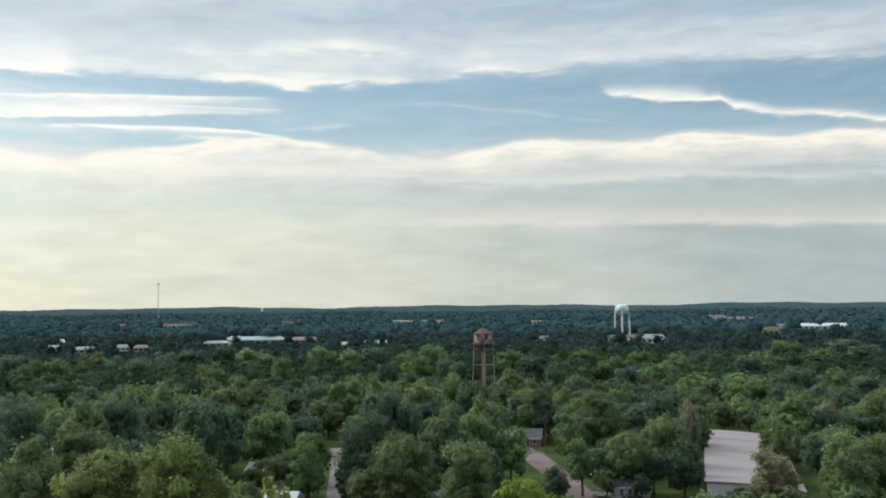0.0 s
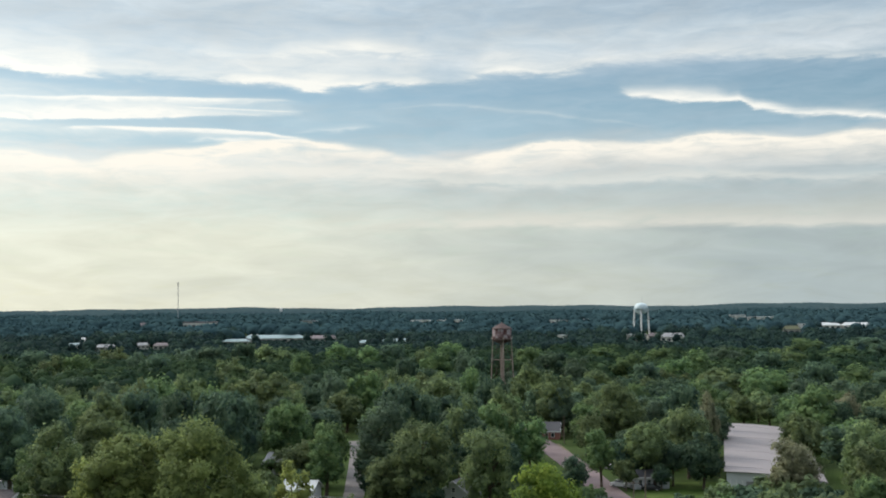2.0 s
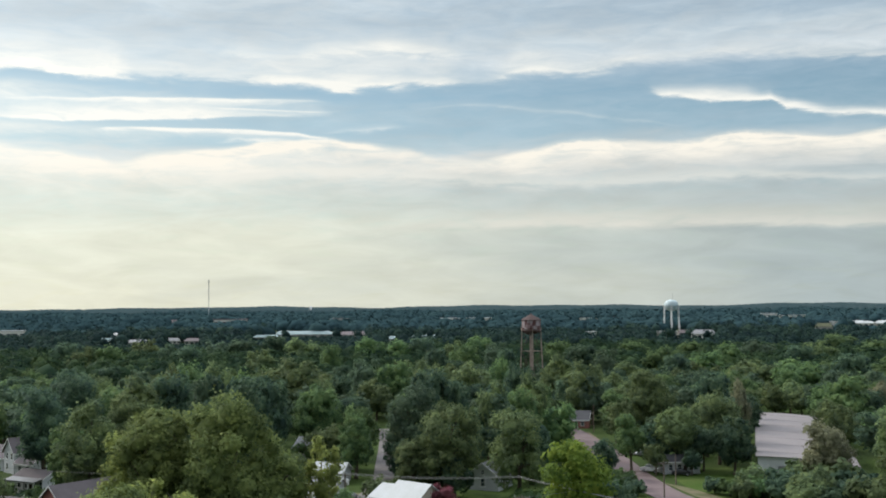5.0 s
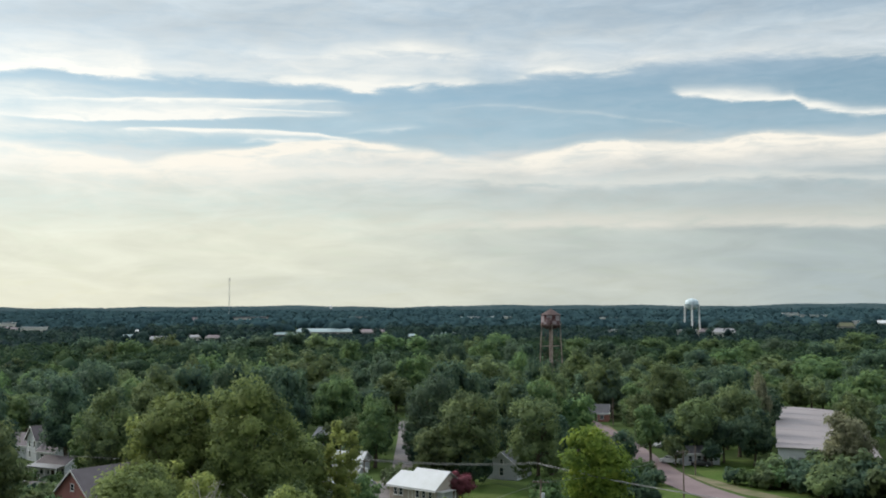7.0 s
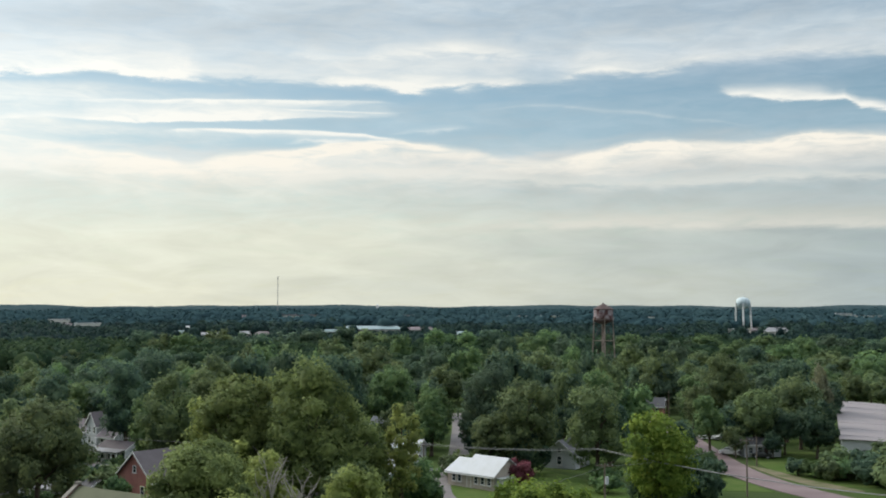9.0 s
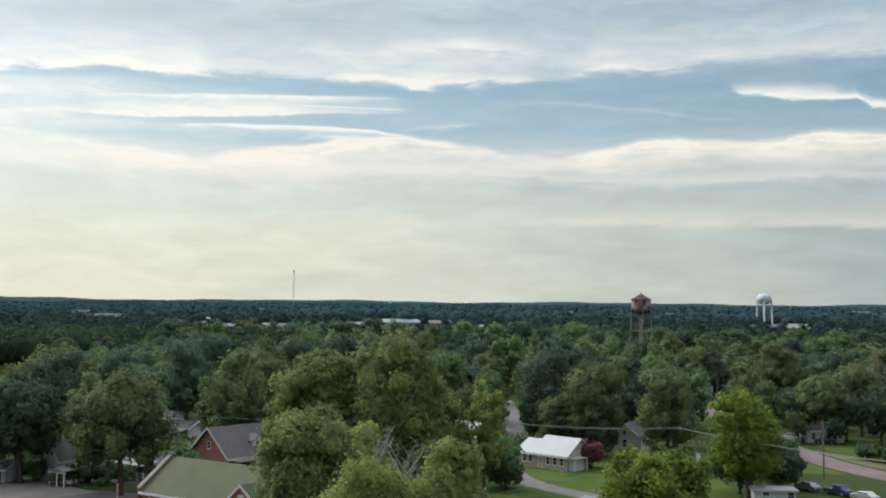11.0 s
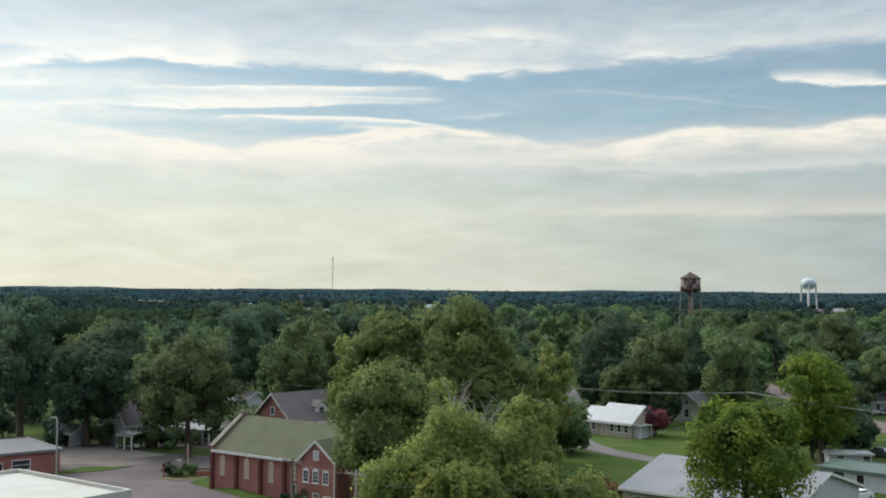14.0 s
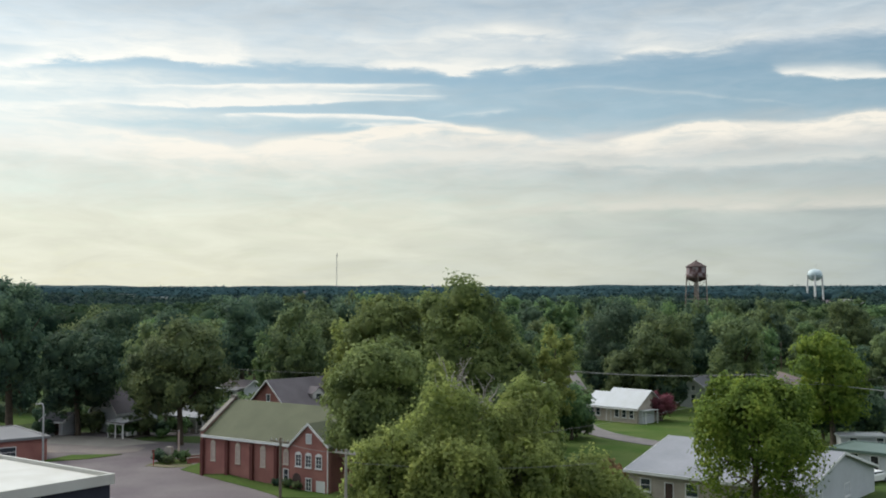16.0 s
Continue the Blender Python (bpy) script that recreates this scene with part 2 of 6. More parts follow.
# ---------------------------------------------------------------- materials
def material(name, rgb, rough=0.8, metal=0.0, var=0.25, coarse=0.6, grain=12.0, bump=0.15, second=None, spots=0.5, spec=0.3):
    """A surface with stains at one scale and grain at another; second: the colour of its stains."""
    m = bpy.data.materials.new(name)
    m.use_nodes = True
    nt = m.node_tree
    N, L = nt.nodes, nt.links
    b = N["Principled BSDF"]
    b.inputs["Roughness"].default_value, b.inputs["Metallic"].default_value = rough, metal
    b.inputs["Specular IOR Level"].default_value = spec
    tc = N.new("ShaderNodeTexCoord")
    big, small = N.new("ShaderNodeTexNoise"), N.new("ShaderNodeTexNoise")
    for n, s, d in ((big, coarse, 5), (small, grain, 3)):
        n.inputs["Scale"].default_value, n.inputs["Detail"].default_value = s, d
        L.new(tc.outputs["Object"], n.inputs["Vector"])
    mr = N.new("ShaderNodeMapRange")
    mr.inputs[1].default_value, mr.inputs[2].default_value = spots - 0.16, spots + 0.16
    L.new(big.outputs[0], mr.inputs[0])
    mix = N.new("ShaderNodeMix")
    mix.data_type = "RGBA"
    L.new(mr.outputs[0], mix.inputs[0])
    mix.inputs[6].default_value = (*rgb, 1)
    mix.inputs[7].default_value = (*(second or [c * (1 - var) for c in rgb]), 1)
    hsv = N.new("ShaderNodeHueSaturation")
    L.new(mix.outputs[2], hsv.inputs["Color"])
    mv = N.new("ShaderNodeMapRange")
    mv.inputs[3].default_value, mv.inputs[4].default_value = 1 - var, 1 + var
    L.new(small.outputs[0], mv.inputs[0])
    L.new(mv.outputs[0], hsv.inputs["Value"])
    L.new(hsv.outputs[0], b.inputs["Base Color"])
    bp = N.new("ShaderNodeBump")
    bp.inputs["Strength"].default_value, bp.inputs["Distance"].default_value = bump, 0.05
    L.new(small.outputs[0], bp.inputs["Height"])
    L.new(bp.outputs[0], b.inputs["Normal"])
    return m


def leaf_material(name, rgb, dark, yellow, through_=0.4, scale=0.35, gloss=0.12, spread=0.2):
    """Foliage: each tree, each clump and each spray of leaves differs a little."""
    m = bpy.data.materials.new(name)
    m.use_nodes = True
    nt = m.node_tree
    N, L = nt.nodes, nt.links
    b = N["Principled BSDF"]
    b.inputs["Roughness"].default_value, b.inputs["Specular IOR Level"].default_value = 0.75, gloss
    tc, oi, ge = N.new("ShaderNodeTexCoord"), N.new("ShaderNodeObjectInfo"), N.new("ShaderNodeNewGeometry")
    n = N.new("ShaderNodeTexNoise")
    n.inputs["Scale"].default_value, n.inputs["Detail"].default_value = scale, 4
    L.new(tc.outputs["Object"], n.inputs["Vector"])
    r = N.new("ShaderNodeValToRGB")
    r.color_ramp.elements[0].position, r.color_ramp.elements[1].position = 0.3, 0.72
    r.color_ramp.elements[0].color, r.color_ramp.elements[1].color = (*dark, 1), (*yellow, 1)
    e = r.color_ramp.elements.new(0.5)
    e.color = (*rgb, 1)
    add = N.new("ShaderNodeMath")
    add.operation = "MULTIPLY_ADD"
    L.new(ge.outputs["Random Per Island"], add.inputs[0])
    add.inputs[1].default_value = 0.22
    sub = N.new("ShaderNodeMath")
    sub.operation = "SUBTRACT"
    L.new(n.outputs[0], sub.inputs[0])
    sub.inputs[1].default_value = 0.11
    L.new(sub.outputs[0], add.inputs[2])
    L.new(add.outputs[0], r.inputs[0])
    hsv = N.new("ShaderNodeHueSaturation")
    L.new(r.outputs[0], hsv.inputs["Color"])
    for k, lo, hi in (("Hue", 0.5 - 0.06 * spread, 0.5 + 0.05 * spread), ("Value", 1.02 - spread, 1.02 + spread)):
        mr = N.new("ShaderNodeMapRange")
        mr.inputs[3].default_value, mr.inputs[4].default_value = lo, hi
        L.new(oi.outputs["Random"], mr.inputs[0])
        L.new(mr.outputs[0], hsv.inputs[k])
    L.new(hsv.outputs[0], b.inputs["Base Color"])
    tr = N.new("ShaderNodeBsdfTranslucent")
    L.new(hsv.outputs[0], tr.inputs[0])
    mx = N.new("ShaderNodeMixShader")
    mx.inputs[0].default_value = through_
    L.new(b.outputs[0], mx.inputs[1]), L.new(tr.outputs[0], mx.inputs[2])
    L.new(mx.outputs[0], N["Material Output"].inputs[0])
    return m


def glass_material(name, rgb=(0.03, 0.04, 0.05)):
    m = bpy.data.materials.new(name)
    m.use_nodes = True
    b = m.node_tree.nodes["Principled BSDF"]
    b.inputs["Base Color"].default_value = (*rgb, 1)
    b.inputs["Roughness"].default_value, b.inputs["Specular IOR Level"].default_value = 0.06, 0.6
    return m


LEAF = {
    "green": leaf_material("leaf_green", (0.110, 0.182, 0.076), (0.057, 0.102, 0.054), (0.181, 0.261, 0.100), 0.44),
    "olive": leaf_material("leaf_olive", (0.130, 0.179, 0.083), (0.067, 0.100, 0.056), (0.208, 0.266, 0.106), 0.44),
    "gold": leaf_material("leaf_gold", (0.226, 0.277, 0.089), (0.130, 0.168, 0.063), (0.336, 0.379, 0.111), 0.58, spread=0.08),
    "sunny": leaf_material("leaf_sunny", (0.152, 0.199, 0.071), (0.085, 0.118, 0.051), (0.233, 0.282, 0.094), 0.42, spread=0.1),
    "dark": leaf_material("leaf_dark", (0.071, 0.121, 0.077), (0.037, 0.068, 0.056), (0.133, 0.195, 0.111), 0.44),
    "bright": leaf_material("leaf_bright", (0.140, 0.211, 0.037), (0.067, 0.112, 0.025), (0.254, 0.314, 0.054), 0.42),
    "bluish": leaf_material("leaf_bluish", (0.092, 0.143, 0.092), (0.054, 0.086, 0.064), (0.133, 0.190, 0.110), 0.44),
    "russet": leaf_material("leaf_russet", (0.172, 0.180, 0.112), (0.107, 0.115, 0.077), (0.238, 0.234, 0.135), 0.34),
    "rust": leaf_material("leaf_rust", (0.250, 0.150, 0.075), (0.150, 0.100, 0.055), (0.330, 0.200, 0.090), 0.34),
    "pink": leaf_material("blossom_pink", (0.257, 0.085, 0.104), (0.142, 0.057, 0.062), (0.361, 0.142, 0.162)),
}
BARK = material("bark", (0.10, 0.08, 0.06), 0.9, var=0.35, coarse=1.5, grain=9, bump=0.6)
DEADWOOD = material("dead_wood", (0.36, 0.335, 0.30), 0.9, var=0.3, coarse=1.5, grain=9, bump=0.4)
# distance haze is put into this foliage's colour as a blue-green tint
HAZED_FARWOOD = leaf_material("far_foliage_haze_tint", (0.034, 0.066, 0.075), (0.027, 0.053, 0.063), (0.043, 0.078, 0.083), 0.12, 0.02, 0.0)
# paler still on the ridge: more haze mixed into the base colour
HAZED_RIDGEWOOD = leaf_material("ridge_foliage_haze_tint", (0.050, 0.078, 0.088), (0.036, 0.060, 0.072), (0.064, 0.092, 0.098), 0.1, 0.01, 0.0)
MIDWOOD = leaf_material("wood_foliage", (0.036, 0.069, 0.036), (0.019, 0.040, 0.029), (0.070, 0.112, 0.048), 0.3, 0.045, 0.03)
# bluer and darker than the nearer woods: distance haze painted into the colour
HAZED_MIDDLEWOOD = leaf_material("middle_wood_foliage_haze_tint", (0.024, 0.048, 0.044), (0.015, 0.031, 0.034), (0.042, 0.074, 0.053), 0.25, 0.03, 0.03)
GRASS = material("grass", (0.044, 0.081, 0.024), 0.95, spec=0.04, var=0.35, coarse=0.12, grain=6, bump=0.5, second=(0.101, 0.129, 0.041))
SOIL = material("woodland_soil", (0.04, 0.058, 0.022), 0.95, spec=0.04, var=0.4, coarse=0.04, grain=3, bump=0.5, second=(0.05, 0.08, 0.022))
LAWN = material("mown_lawn", (0.046, 0.084, 0.018), 0.95, spec=0.04, var=0.25, coarse=0.15, grain=7, bump=0.5, second=(0.080, 0.108, 0.034))
ASPHALT = material("worn_asphalt", (0.110, 0.093, 0.102), 0.9, spec=0.08, var=0.42, coarse=0.11, grain=9, bump=0.25, second=(0.155, 0.138, 0.139))
TANLOT = material("dusty_tan_paving", (0.235, 0.200, 0.178), 0.92, spec=0.06, var=0.3, coarse=0.16, grain=7, bump=0.3, second=(0.165, 0.148, 0.145))
ROADROSE = material("rose_grey_asphalt", (0.15, 0.115, 0.12), 0.9, spec=0.08, var=0.14, coarse=0.15, grain=9, bump=0.25, second=(0.185, 0.145, 0.148))
GRAVEL = material("grey_gravel", (0.180, 0.167, 0.167), 0.9, spec=0.08, var=0.25, coarse=0.3, grain=9, bump=0.5)
CONCRETE = material("pale_concrete", (0.234, 0.216, 0.194), 0.85, spec=0.1, var=0.18, coarse=0.3, grain=8, bump=0.2)
SAND = material("bare_sandy_ground", (0.165, 0.14, 0.10), 0.95, spec=0.05, var=0.25, coarse=0.3, grain=6, bump=0.4, second=(0.085, 0.10, 0.045))
WHITE = material("white_paint", (0.66, 0.66, 0.66), 0.5, var=0.06, coarse=0.5, grain=5, bump=0.05)
CREAM = material("cream_window_paint", (0.56, 0.50, 0.43), 0.6, var=0.1, coarse=0.6, grain=5, bump=0.05)
ROSEBOARD = material("faded_rose_window_boards", (0.46, 0.36, 0.33), 0.7, var=0.2, coarse=0.8, grain=5, bump=0.1)
SIDING = material("white_siding", (0.460, 0.478, 0.506), 0.6, var=0.10, coarse=0.5, grain=4, bump=0.1)
WHITEMETAL = material("white_metal_roofing", (0.423, 0.441, 0.459), 0.4, 0.1, var=0.10, coarse=0.4, grain=3, bump=0.08, second=(0.387, 0.401, 0.405))
PALEMETAL = material("pale_grey_metal_roofing", (0.211, 0.216, 0.239), 0.45, 0.15, var=0.14, coarse=0.25, grain=2, bump=0.08, second=(0.171, 0.176, 0.194))
GREYMETAL = material("grey_metal_roofing", (0.205, 0.205, 0.217), 0.45, 0.2, var=0.10, coarse=0.3, grain=3, bump=0.08)
MEMBRANE = material("white_roof_membrane", (0.49, 0.49, 0.465), 0.7, var=0.08, coarse=0.25, grain=2, bump=0.05, second=(0.42, 0.412, 0.38))
GREENMETAL = material("faded_green_metal", (0.10, 0.145, 0.128), 0.55, 0.1, var=0.15, coarse=0.4, grain=4, bump=0.08)
SHINGLEGREEN = material("olive_green_shingles", (0.102, 0.110, 0.068), 0.9, var=0.16, coarse=0.35, grain=7, bump=0.35)
SHINGLEGREY = material("purple_grey_shingles", (0.13, 0.115, 0.125), 0.9, var=0.2, coarse=0.4, grain=7, bump=0.35)
SHINGLEDARK = material("dark_grey_shingles", (0.10, 0.10, 0.11), 0.9, var=0.2, coarse=0.4, grain=7, bump=0.35)
BARNROOF = material("weathered_barn_roof", (0.192, 0.172, 0.178), 0.7, 0.0, var=0.14, coarse=0.10, grain=1.2, bump=0.15, second=(0.212, 0.188, 0.192))
BRICK = material("red_brick", (0.255, 0.108, 0.096), 0.85, var=0.26, coarse=0.4, grain=14, bump=0.3, second=(0.33, 0.15, 0.128))
BRICKDARK = material("dark_red_brick", (0.13, 0.045, 0.04), 0.85, var=0.2, coarse=0.5, grain=14, bump=0.3)
STUCCO = material("tan_stone_wall", (0.42, 0.37, 0.32), 0.85, var=0.18, coarse=0.8, grain=5, bump=0.4)
NAVY = material("dark_navy_wall", (0.025, 0.03, 0.045), 0.7, var=0.2, coarse=0.6, grain=5, bump=0.1)
RUST = material("rusty_painted_steel", (0.075, 0.030, 0.030), 0.8, 0.0, var=0.35, coarse=0.7, grain=3, bump=0.3, second=(0.26, 0.20, 0.21), spots=0.6)
BAREPAINT = material("weathered_grey_paint", (0.31, 0.275, 0.295), 0.8, 0.0, var=0.3, coarse=0.8, grain=4, bump=0.2, second=(0.22, 0.10, 0.095), spots=0.62)
RUSTROOF = material("rusty_roof_plate", (0.090, 0.060, 0.058), 0.85, var=0.25, coarse=0.5, grain=3, bump=0.3)
RUSTDARK = material("dark_rust", (0.085, 0.055, 0.05), 0.85, var=0.3, coarse=0.5, grain=4, bump=0.3)
RUSTLEG = material("rust_streaked_steel", (0.15, 0.115, 0.097), 0.8, var=0.25, coarse=0.4, grain=2, bump=0.2, second=(0.30, 0.245, 0.215))
TANKBLUE = material("pale_blue_tank_paint", (0.58, 0.67, 0.70), 0.5, var=0.16, coarse=0.1, grain=1, bump=0.03, second=(0.42, 0.51, 0.54))
STEEL = material("galvanised_steel", (0.42, 0.43, 0.44), 0.5, 0.4, var=0.15, coarse=2, grain=9, bump=0.05)
POLEWOOD = material("weathered_pole_wood", (0.17, 0.135, 0.11), 0.9, var=0.3, coarse=1.2, grain=10, bump=0.4)
PALEPOLE = material("pale_weathered_pole", (0.36, 0.33, 0.30), 0.9, var=0.25, coarse=1.2, grain=10, bump=0.4)
WIRE = material("dull_grey_cable", (0.20, 0.20, 0.20), 0.6, var=0.1)
RUBBER = material("black_rubber", (0.02, 0.02, 0.02), 0.8, var=0.1)
REDPAINT = material("red_paint", (0.35, 0.03, 0.03), 0.5, var=0.1)
PAINT = {
    "white": material("white_car_paint", (0.75, 0.75, 0.75), 0.25, var=0.03, bump=0.0, spec=0.5),
    "grey": material("grey_car_paint", (0.16, 0.17, 0.19), 0.25, 0.3, var=0.03, bump=0.0, spec=0.5),
    "black": material("black_car_paint", (0.02, 0.02, 0.025), 0.25, var=0.03, bump=0.0, spec=0.5),
    "blue": material("blue_car_paint", (0.04, 0.06, 0.12), 0.25, 0.2, var=0.03, bump=0.0, spec=0.5),
    "silver": material("silver_car_paint", (0.45, 0.46, 0.47), 0.25, 0.4, var=0.03, bump=0.0, spec=0.5),
}
GLASS = glass_material("dark_window_glass")


# ---------------------------------------------------------------- mesh helpers
def mesh_object(name, verts, faces, mat, parent=None, label="", smooth=False):
    me = bpy.data.meshes.new(name)
    me.from_pydata([tuple(v) for v in verts], [], [tuple(f) for f in faces])
    me.materials.append(mat)
    if smooth:
        me.polygons.foreach_set("use_smooth", [True] * len(me.polygons))
    me.update()
    ob = new(name, me)
    ob.parent = parent
    if label:
        tagged(ob, label)
    return ob


def array_object(name, verts, tris, mat, parent=None, smooth=False, normals=None):
    """A mesh of triangles from numpy arrays; normals: soft shading directions of its vertices."""
    me = bpy.data.meshes.new(name)
    me.vertices.add(len(verts)), me.loops.add(3 * len(tris)), me.polygons.add(len(tris))
    me.vertices.foreach_set("co", np.asarray(verts, np.float32).ravel())
    me.loops.foreach_set("vertex_index", np.asarray(tris, np.int32).ravel())
    me.polygons.foreach_set("loop_start", np.arange(0, 3 * len(tris), 3, dtype=np.int32))
    me.polygons.foreach_set("loop_total", np.full(len(tris), 3, np.int32))
    if smooth or normals is not None:
        me.polygons.foreach_set("use_smooth", np.ones(len(tris), bool))
    me.materials.append(mat)
    me.update(calc_edges=True)
    if normals is not None:
        me.normals_split_custom_set_from_vertices(np.asarray(normals, np.float32))
    ob = new(name, me)
    ob.parent = parent
    return ob


def part(name, bm, mat, parent=None, label="", smooth=False):
    me = bpy.data.meshes.new(name)
    bm.normal_update()
    bm.to_mesh(me)
    bm.free()
    me.materials.append(mat)
    if smooth:
        me.polygons.foreach_set("use_smooth", [True] * len(me.polygons))
    ob = new(name, me)
    ob.parent = parent
    if label:
        tagged(ob, label)
    return ob


def box(bm, x0, x1, y0, y1, z0, z1, m=None):
    vs = [bm.verts.new((x, y, z)) for z in (z0, z1) for x, y in ((x0, y0), (x1, y0), (x1, y1), (x0, y1))]
    for f in ((3, 2, 1, 0), (4, 5, 6, 7), (0, 1, 5, 4), (1, 2, 6, 5), (2, 3, 7, 6), (3, 0, 4, 7)):
        bm.faces.new([vs[i] for i in f])
    if m is not None:
        bmesh.ops.transform(bm, matrix=m, verts=vs)
    return vs


def boxes(*dims):
    bm = bmesh.new()
    for d in dims:
        box(bm, *d)
    return bm


def rod(bm, a, b, r0, r1=None, n=8):
    """A tapered rod from a to b."""
    a, b = Vector(a), Vector(b)
    r1 = r0 if r1 is None else r1
    q = (b - a).to_track_quat("Z", "Y").to_matrix()
    rings = []
    for p, r in ((a, r0), (b, r1)):
        rings.append([bm.verts.new(p + q @ Vector((r * math.cos(2 * math.pi * i / n), r * math.sin(2 * math.pi * i / n), 0))) for i in range(n)])
    for i in range(n):
        j = (i + 1) % n
        bm.faces.new((rings[0][i], rings[0][j], rings[1][j], rings[1][i]))
    bm.faces.new(rings[0][::-1]), bm.faces.new(rings[1])


def lathe(bm, profile, n=24):
    """A body of revolution from (radius, height) pairs; ends at radius 0 close."""
    rings = []
    for r, z in profile:
        if r < 1e-6:
            rings.append([bm.verts.new((0, 0, z))])
        else:
            rings.append([bm.verts.new((r * math.cos(2 * math.pi * i / n), r * math.sin(2 * math.pi * i / n), z)) for i in range(n)])
    for a, b in zip(rings, rings[1:]):
        for i in range(n):
            j = (i + 1) % n
            f = [a[i % len(a)], a[j % len(a)], b[j % len(b)], b[i % len(b)]]
            f = list(dict.fromkeys(f))
            if len(f) > 2:
                bm.faces.new(f)


def root(name, m, label, category, group="", kind=""):
    ob = new(name)
    ob.empty_display_size = 0.5
    ob.matrix_basis = m
    return tagged(ob, label, category, group, kind)


# ---------------------------------------------------------------- ground
def terrain(x, y):
    """Level town ground that rises gently beyond half a kilometre."""
    r = np.hypot(x, y)
    return np.interp(r, [0, 520, 900, 1300, 1700, 3000, 4500, 5200], [0, 0, 2.5, 8, 11, 16, 22, 22])


def ground_sheet():
    radii = np.concatenate([[0], np.linspace(20, 520, 26), np.geomspace(560, 4950, 40)])
    n = 144
    verts, tris = [(0.0, 0.0, 0.0)], []
    for r in radii[1:]:
        a = np.linspace(0, 2 * np.pi, n, endpoint=False)
        x, y = r * np.sin(a), r * np.cos(a)
        verts += list(zip(x, y, terrain(x, y)))
    for i in range(n):
        tris.append((0, 1 + (i + 1) % n, 1 + i))
    for k in range(len(radii) - 2):
        p, q = 1 + k * n, 1 + (k + 1) * n
        for i in range(n):
            j = (i + 1) % n
            tris += [(p + i, p + j, q + j), (p + i, q + j, q + i)]
    ob = array_object("ground", np.array(verts), np.array(tris), SOIL, smooth=True)
    tagged(ob, "grassy earth ground reaching the wooded horizon", "ground", kind="structure")


ground_sheet()


def sheet(name, outline, z, mat, label, category="ground", thick=0.25):
    """A flat piece of paving or lawn with a real edge."""
    n = len(outline)
    bm = bmesh.new()
    zs = z if isinstance(z, (list, tuple)) else [z] * n
    top = [bm.verts.new((x, y, h)) for (x, y), h in zip(outline, zs)]
    low = [bm.verts.new((x, y, min(zs) - thick)) for x, y in outline]
    f = bm.faces.new(top)
    if f.normal.z < 0 or sum(a[0] * b[1] - b[0] * a[1] for a, b in zip(outline, outline[1:] + outline[:1])) < 0:
        f.normal_flip()
    for i in range(n):
        j = (i + 1) % n
        bm.faces.new((top[i], low[i], low[j], top[j]))
    bmesh.ops.recalc_face_normals(bm, faces=bm.faces)
    ob = part(name, bm, mat)
    return tagged(ob, label, category, kind="structure")


def ribbon(name, line, width, z, mat, label, category="road"):
    """A road along a smooth line of points."""
    pts = [Vector(p) for p in line]
    fine = []
    for i in range(len(pts) - 1):
        p0, p1, p2, p3 = pts[max(i - 1, 0)], pts[i], pts[i + 1], pts[min(i + 2, len(pts) - 1)]
        for k in range(6):
            t = k / 6
            fine.append(0.5 * ((2 * p1) + (p2 - p0) * t + (2 * p0 - 5 * p1 + 4 * p2 - p3) * t * t + (3 * p1 - p0 - 3 * p2 + p3) * t ** 3))
    fine.append(pts[-1])
    left, right = [], []
    for i, p in enumerate(fine):
        d = (fine[min(i + 1, len(fine) - 1)] - fine[max(i - 1, 0)]).normalized()
        o = Vector((-d.y, d.x)) * width / 2
        left.append(tuple(p + o)), right.append(tuple(p - o))
    verts = [(x, y, z) for x, y in left + right] + [(x, y, z - 0.3) for x, y in left + right]
    n = len(left)
    faces = []
    for i in range(n - 1):
        faces += [(i, n + i, n + i + 1, i + 1), (i, i + 1, 2 * n + i + 1, 2 * n + i), (n + i + 1, n + i, 3 * n + i, 3 * n + i + 1)]
    ob = mesh_object(name, verts, faces, mat)
    return tagged(ob, label, category, kind="structure")


# paved lot and street by the church, town streets
LOT = [(-118, 171), (-90, 168), (-78, 166), (-75, 146), (-62, 134), (-50, 118), (-40, 96), (-66, 84), (-110, 128), (-125, 150)]
sheet("road_lot", LOT, 0.05, ASPHALT, "broad worn grey asphalt lot beside the brick church", "road")
sheet("pavement_apron", [(-116, 173), (-96, 171), (-88, 166), (-93, 161), (-104, 163), (-117, 165)], 0.075, CONCRETE, "pale concrete apron at the edge of the lot", "pavement")
sheet("pavement_walk", [(-78, 150.5), (-73.2, 145.5), (-72.2, 146.5), (-76.5, 151.5)], 0.11, CONCRETE, "short pale concrete walk beside the church", "pavement")
sheet("grass_island", [(-97.3, 145.6), (-95.5, 152.6), (-88.5, 154.2), (-91.5, 149.5)], 0.14, LAWN, "small mown grass island by the street lamp", "grass")
sheet("road_patch", [(-105.6, 162.3), (-102.2, 166.4), (-96.3, 165.9), (-88.0, 161.1), (-87.5, 157.2), (-91.2, 153.5), (-95.4, 155.1), (-100.2, 154.5)], 0.07, TANLOT, "pale dusty edge of the lot", "road")
sheet("road_patch_strip", [(-92, 128), (-72, 118), (-70, 121), (-90, 131)], 0.085, GRAVEL, "paler strip of worn asphalt", "road")
sheet("bare_patch", [(-26, 132), (-21, 138), (-16.5, 134.5), (-19, 126), (-24, 126)], 0.06, SAND, "bare tan patch of earth by the long house", "ground")
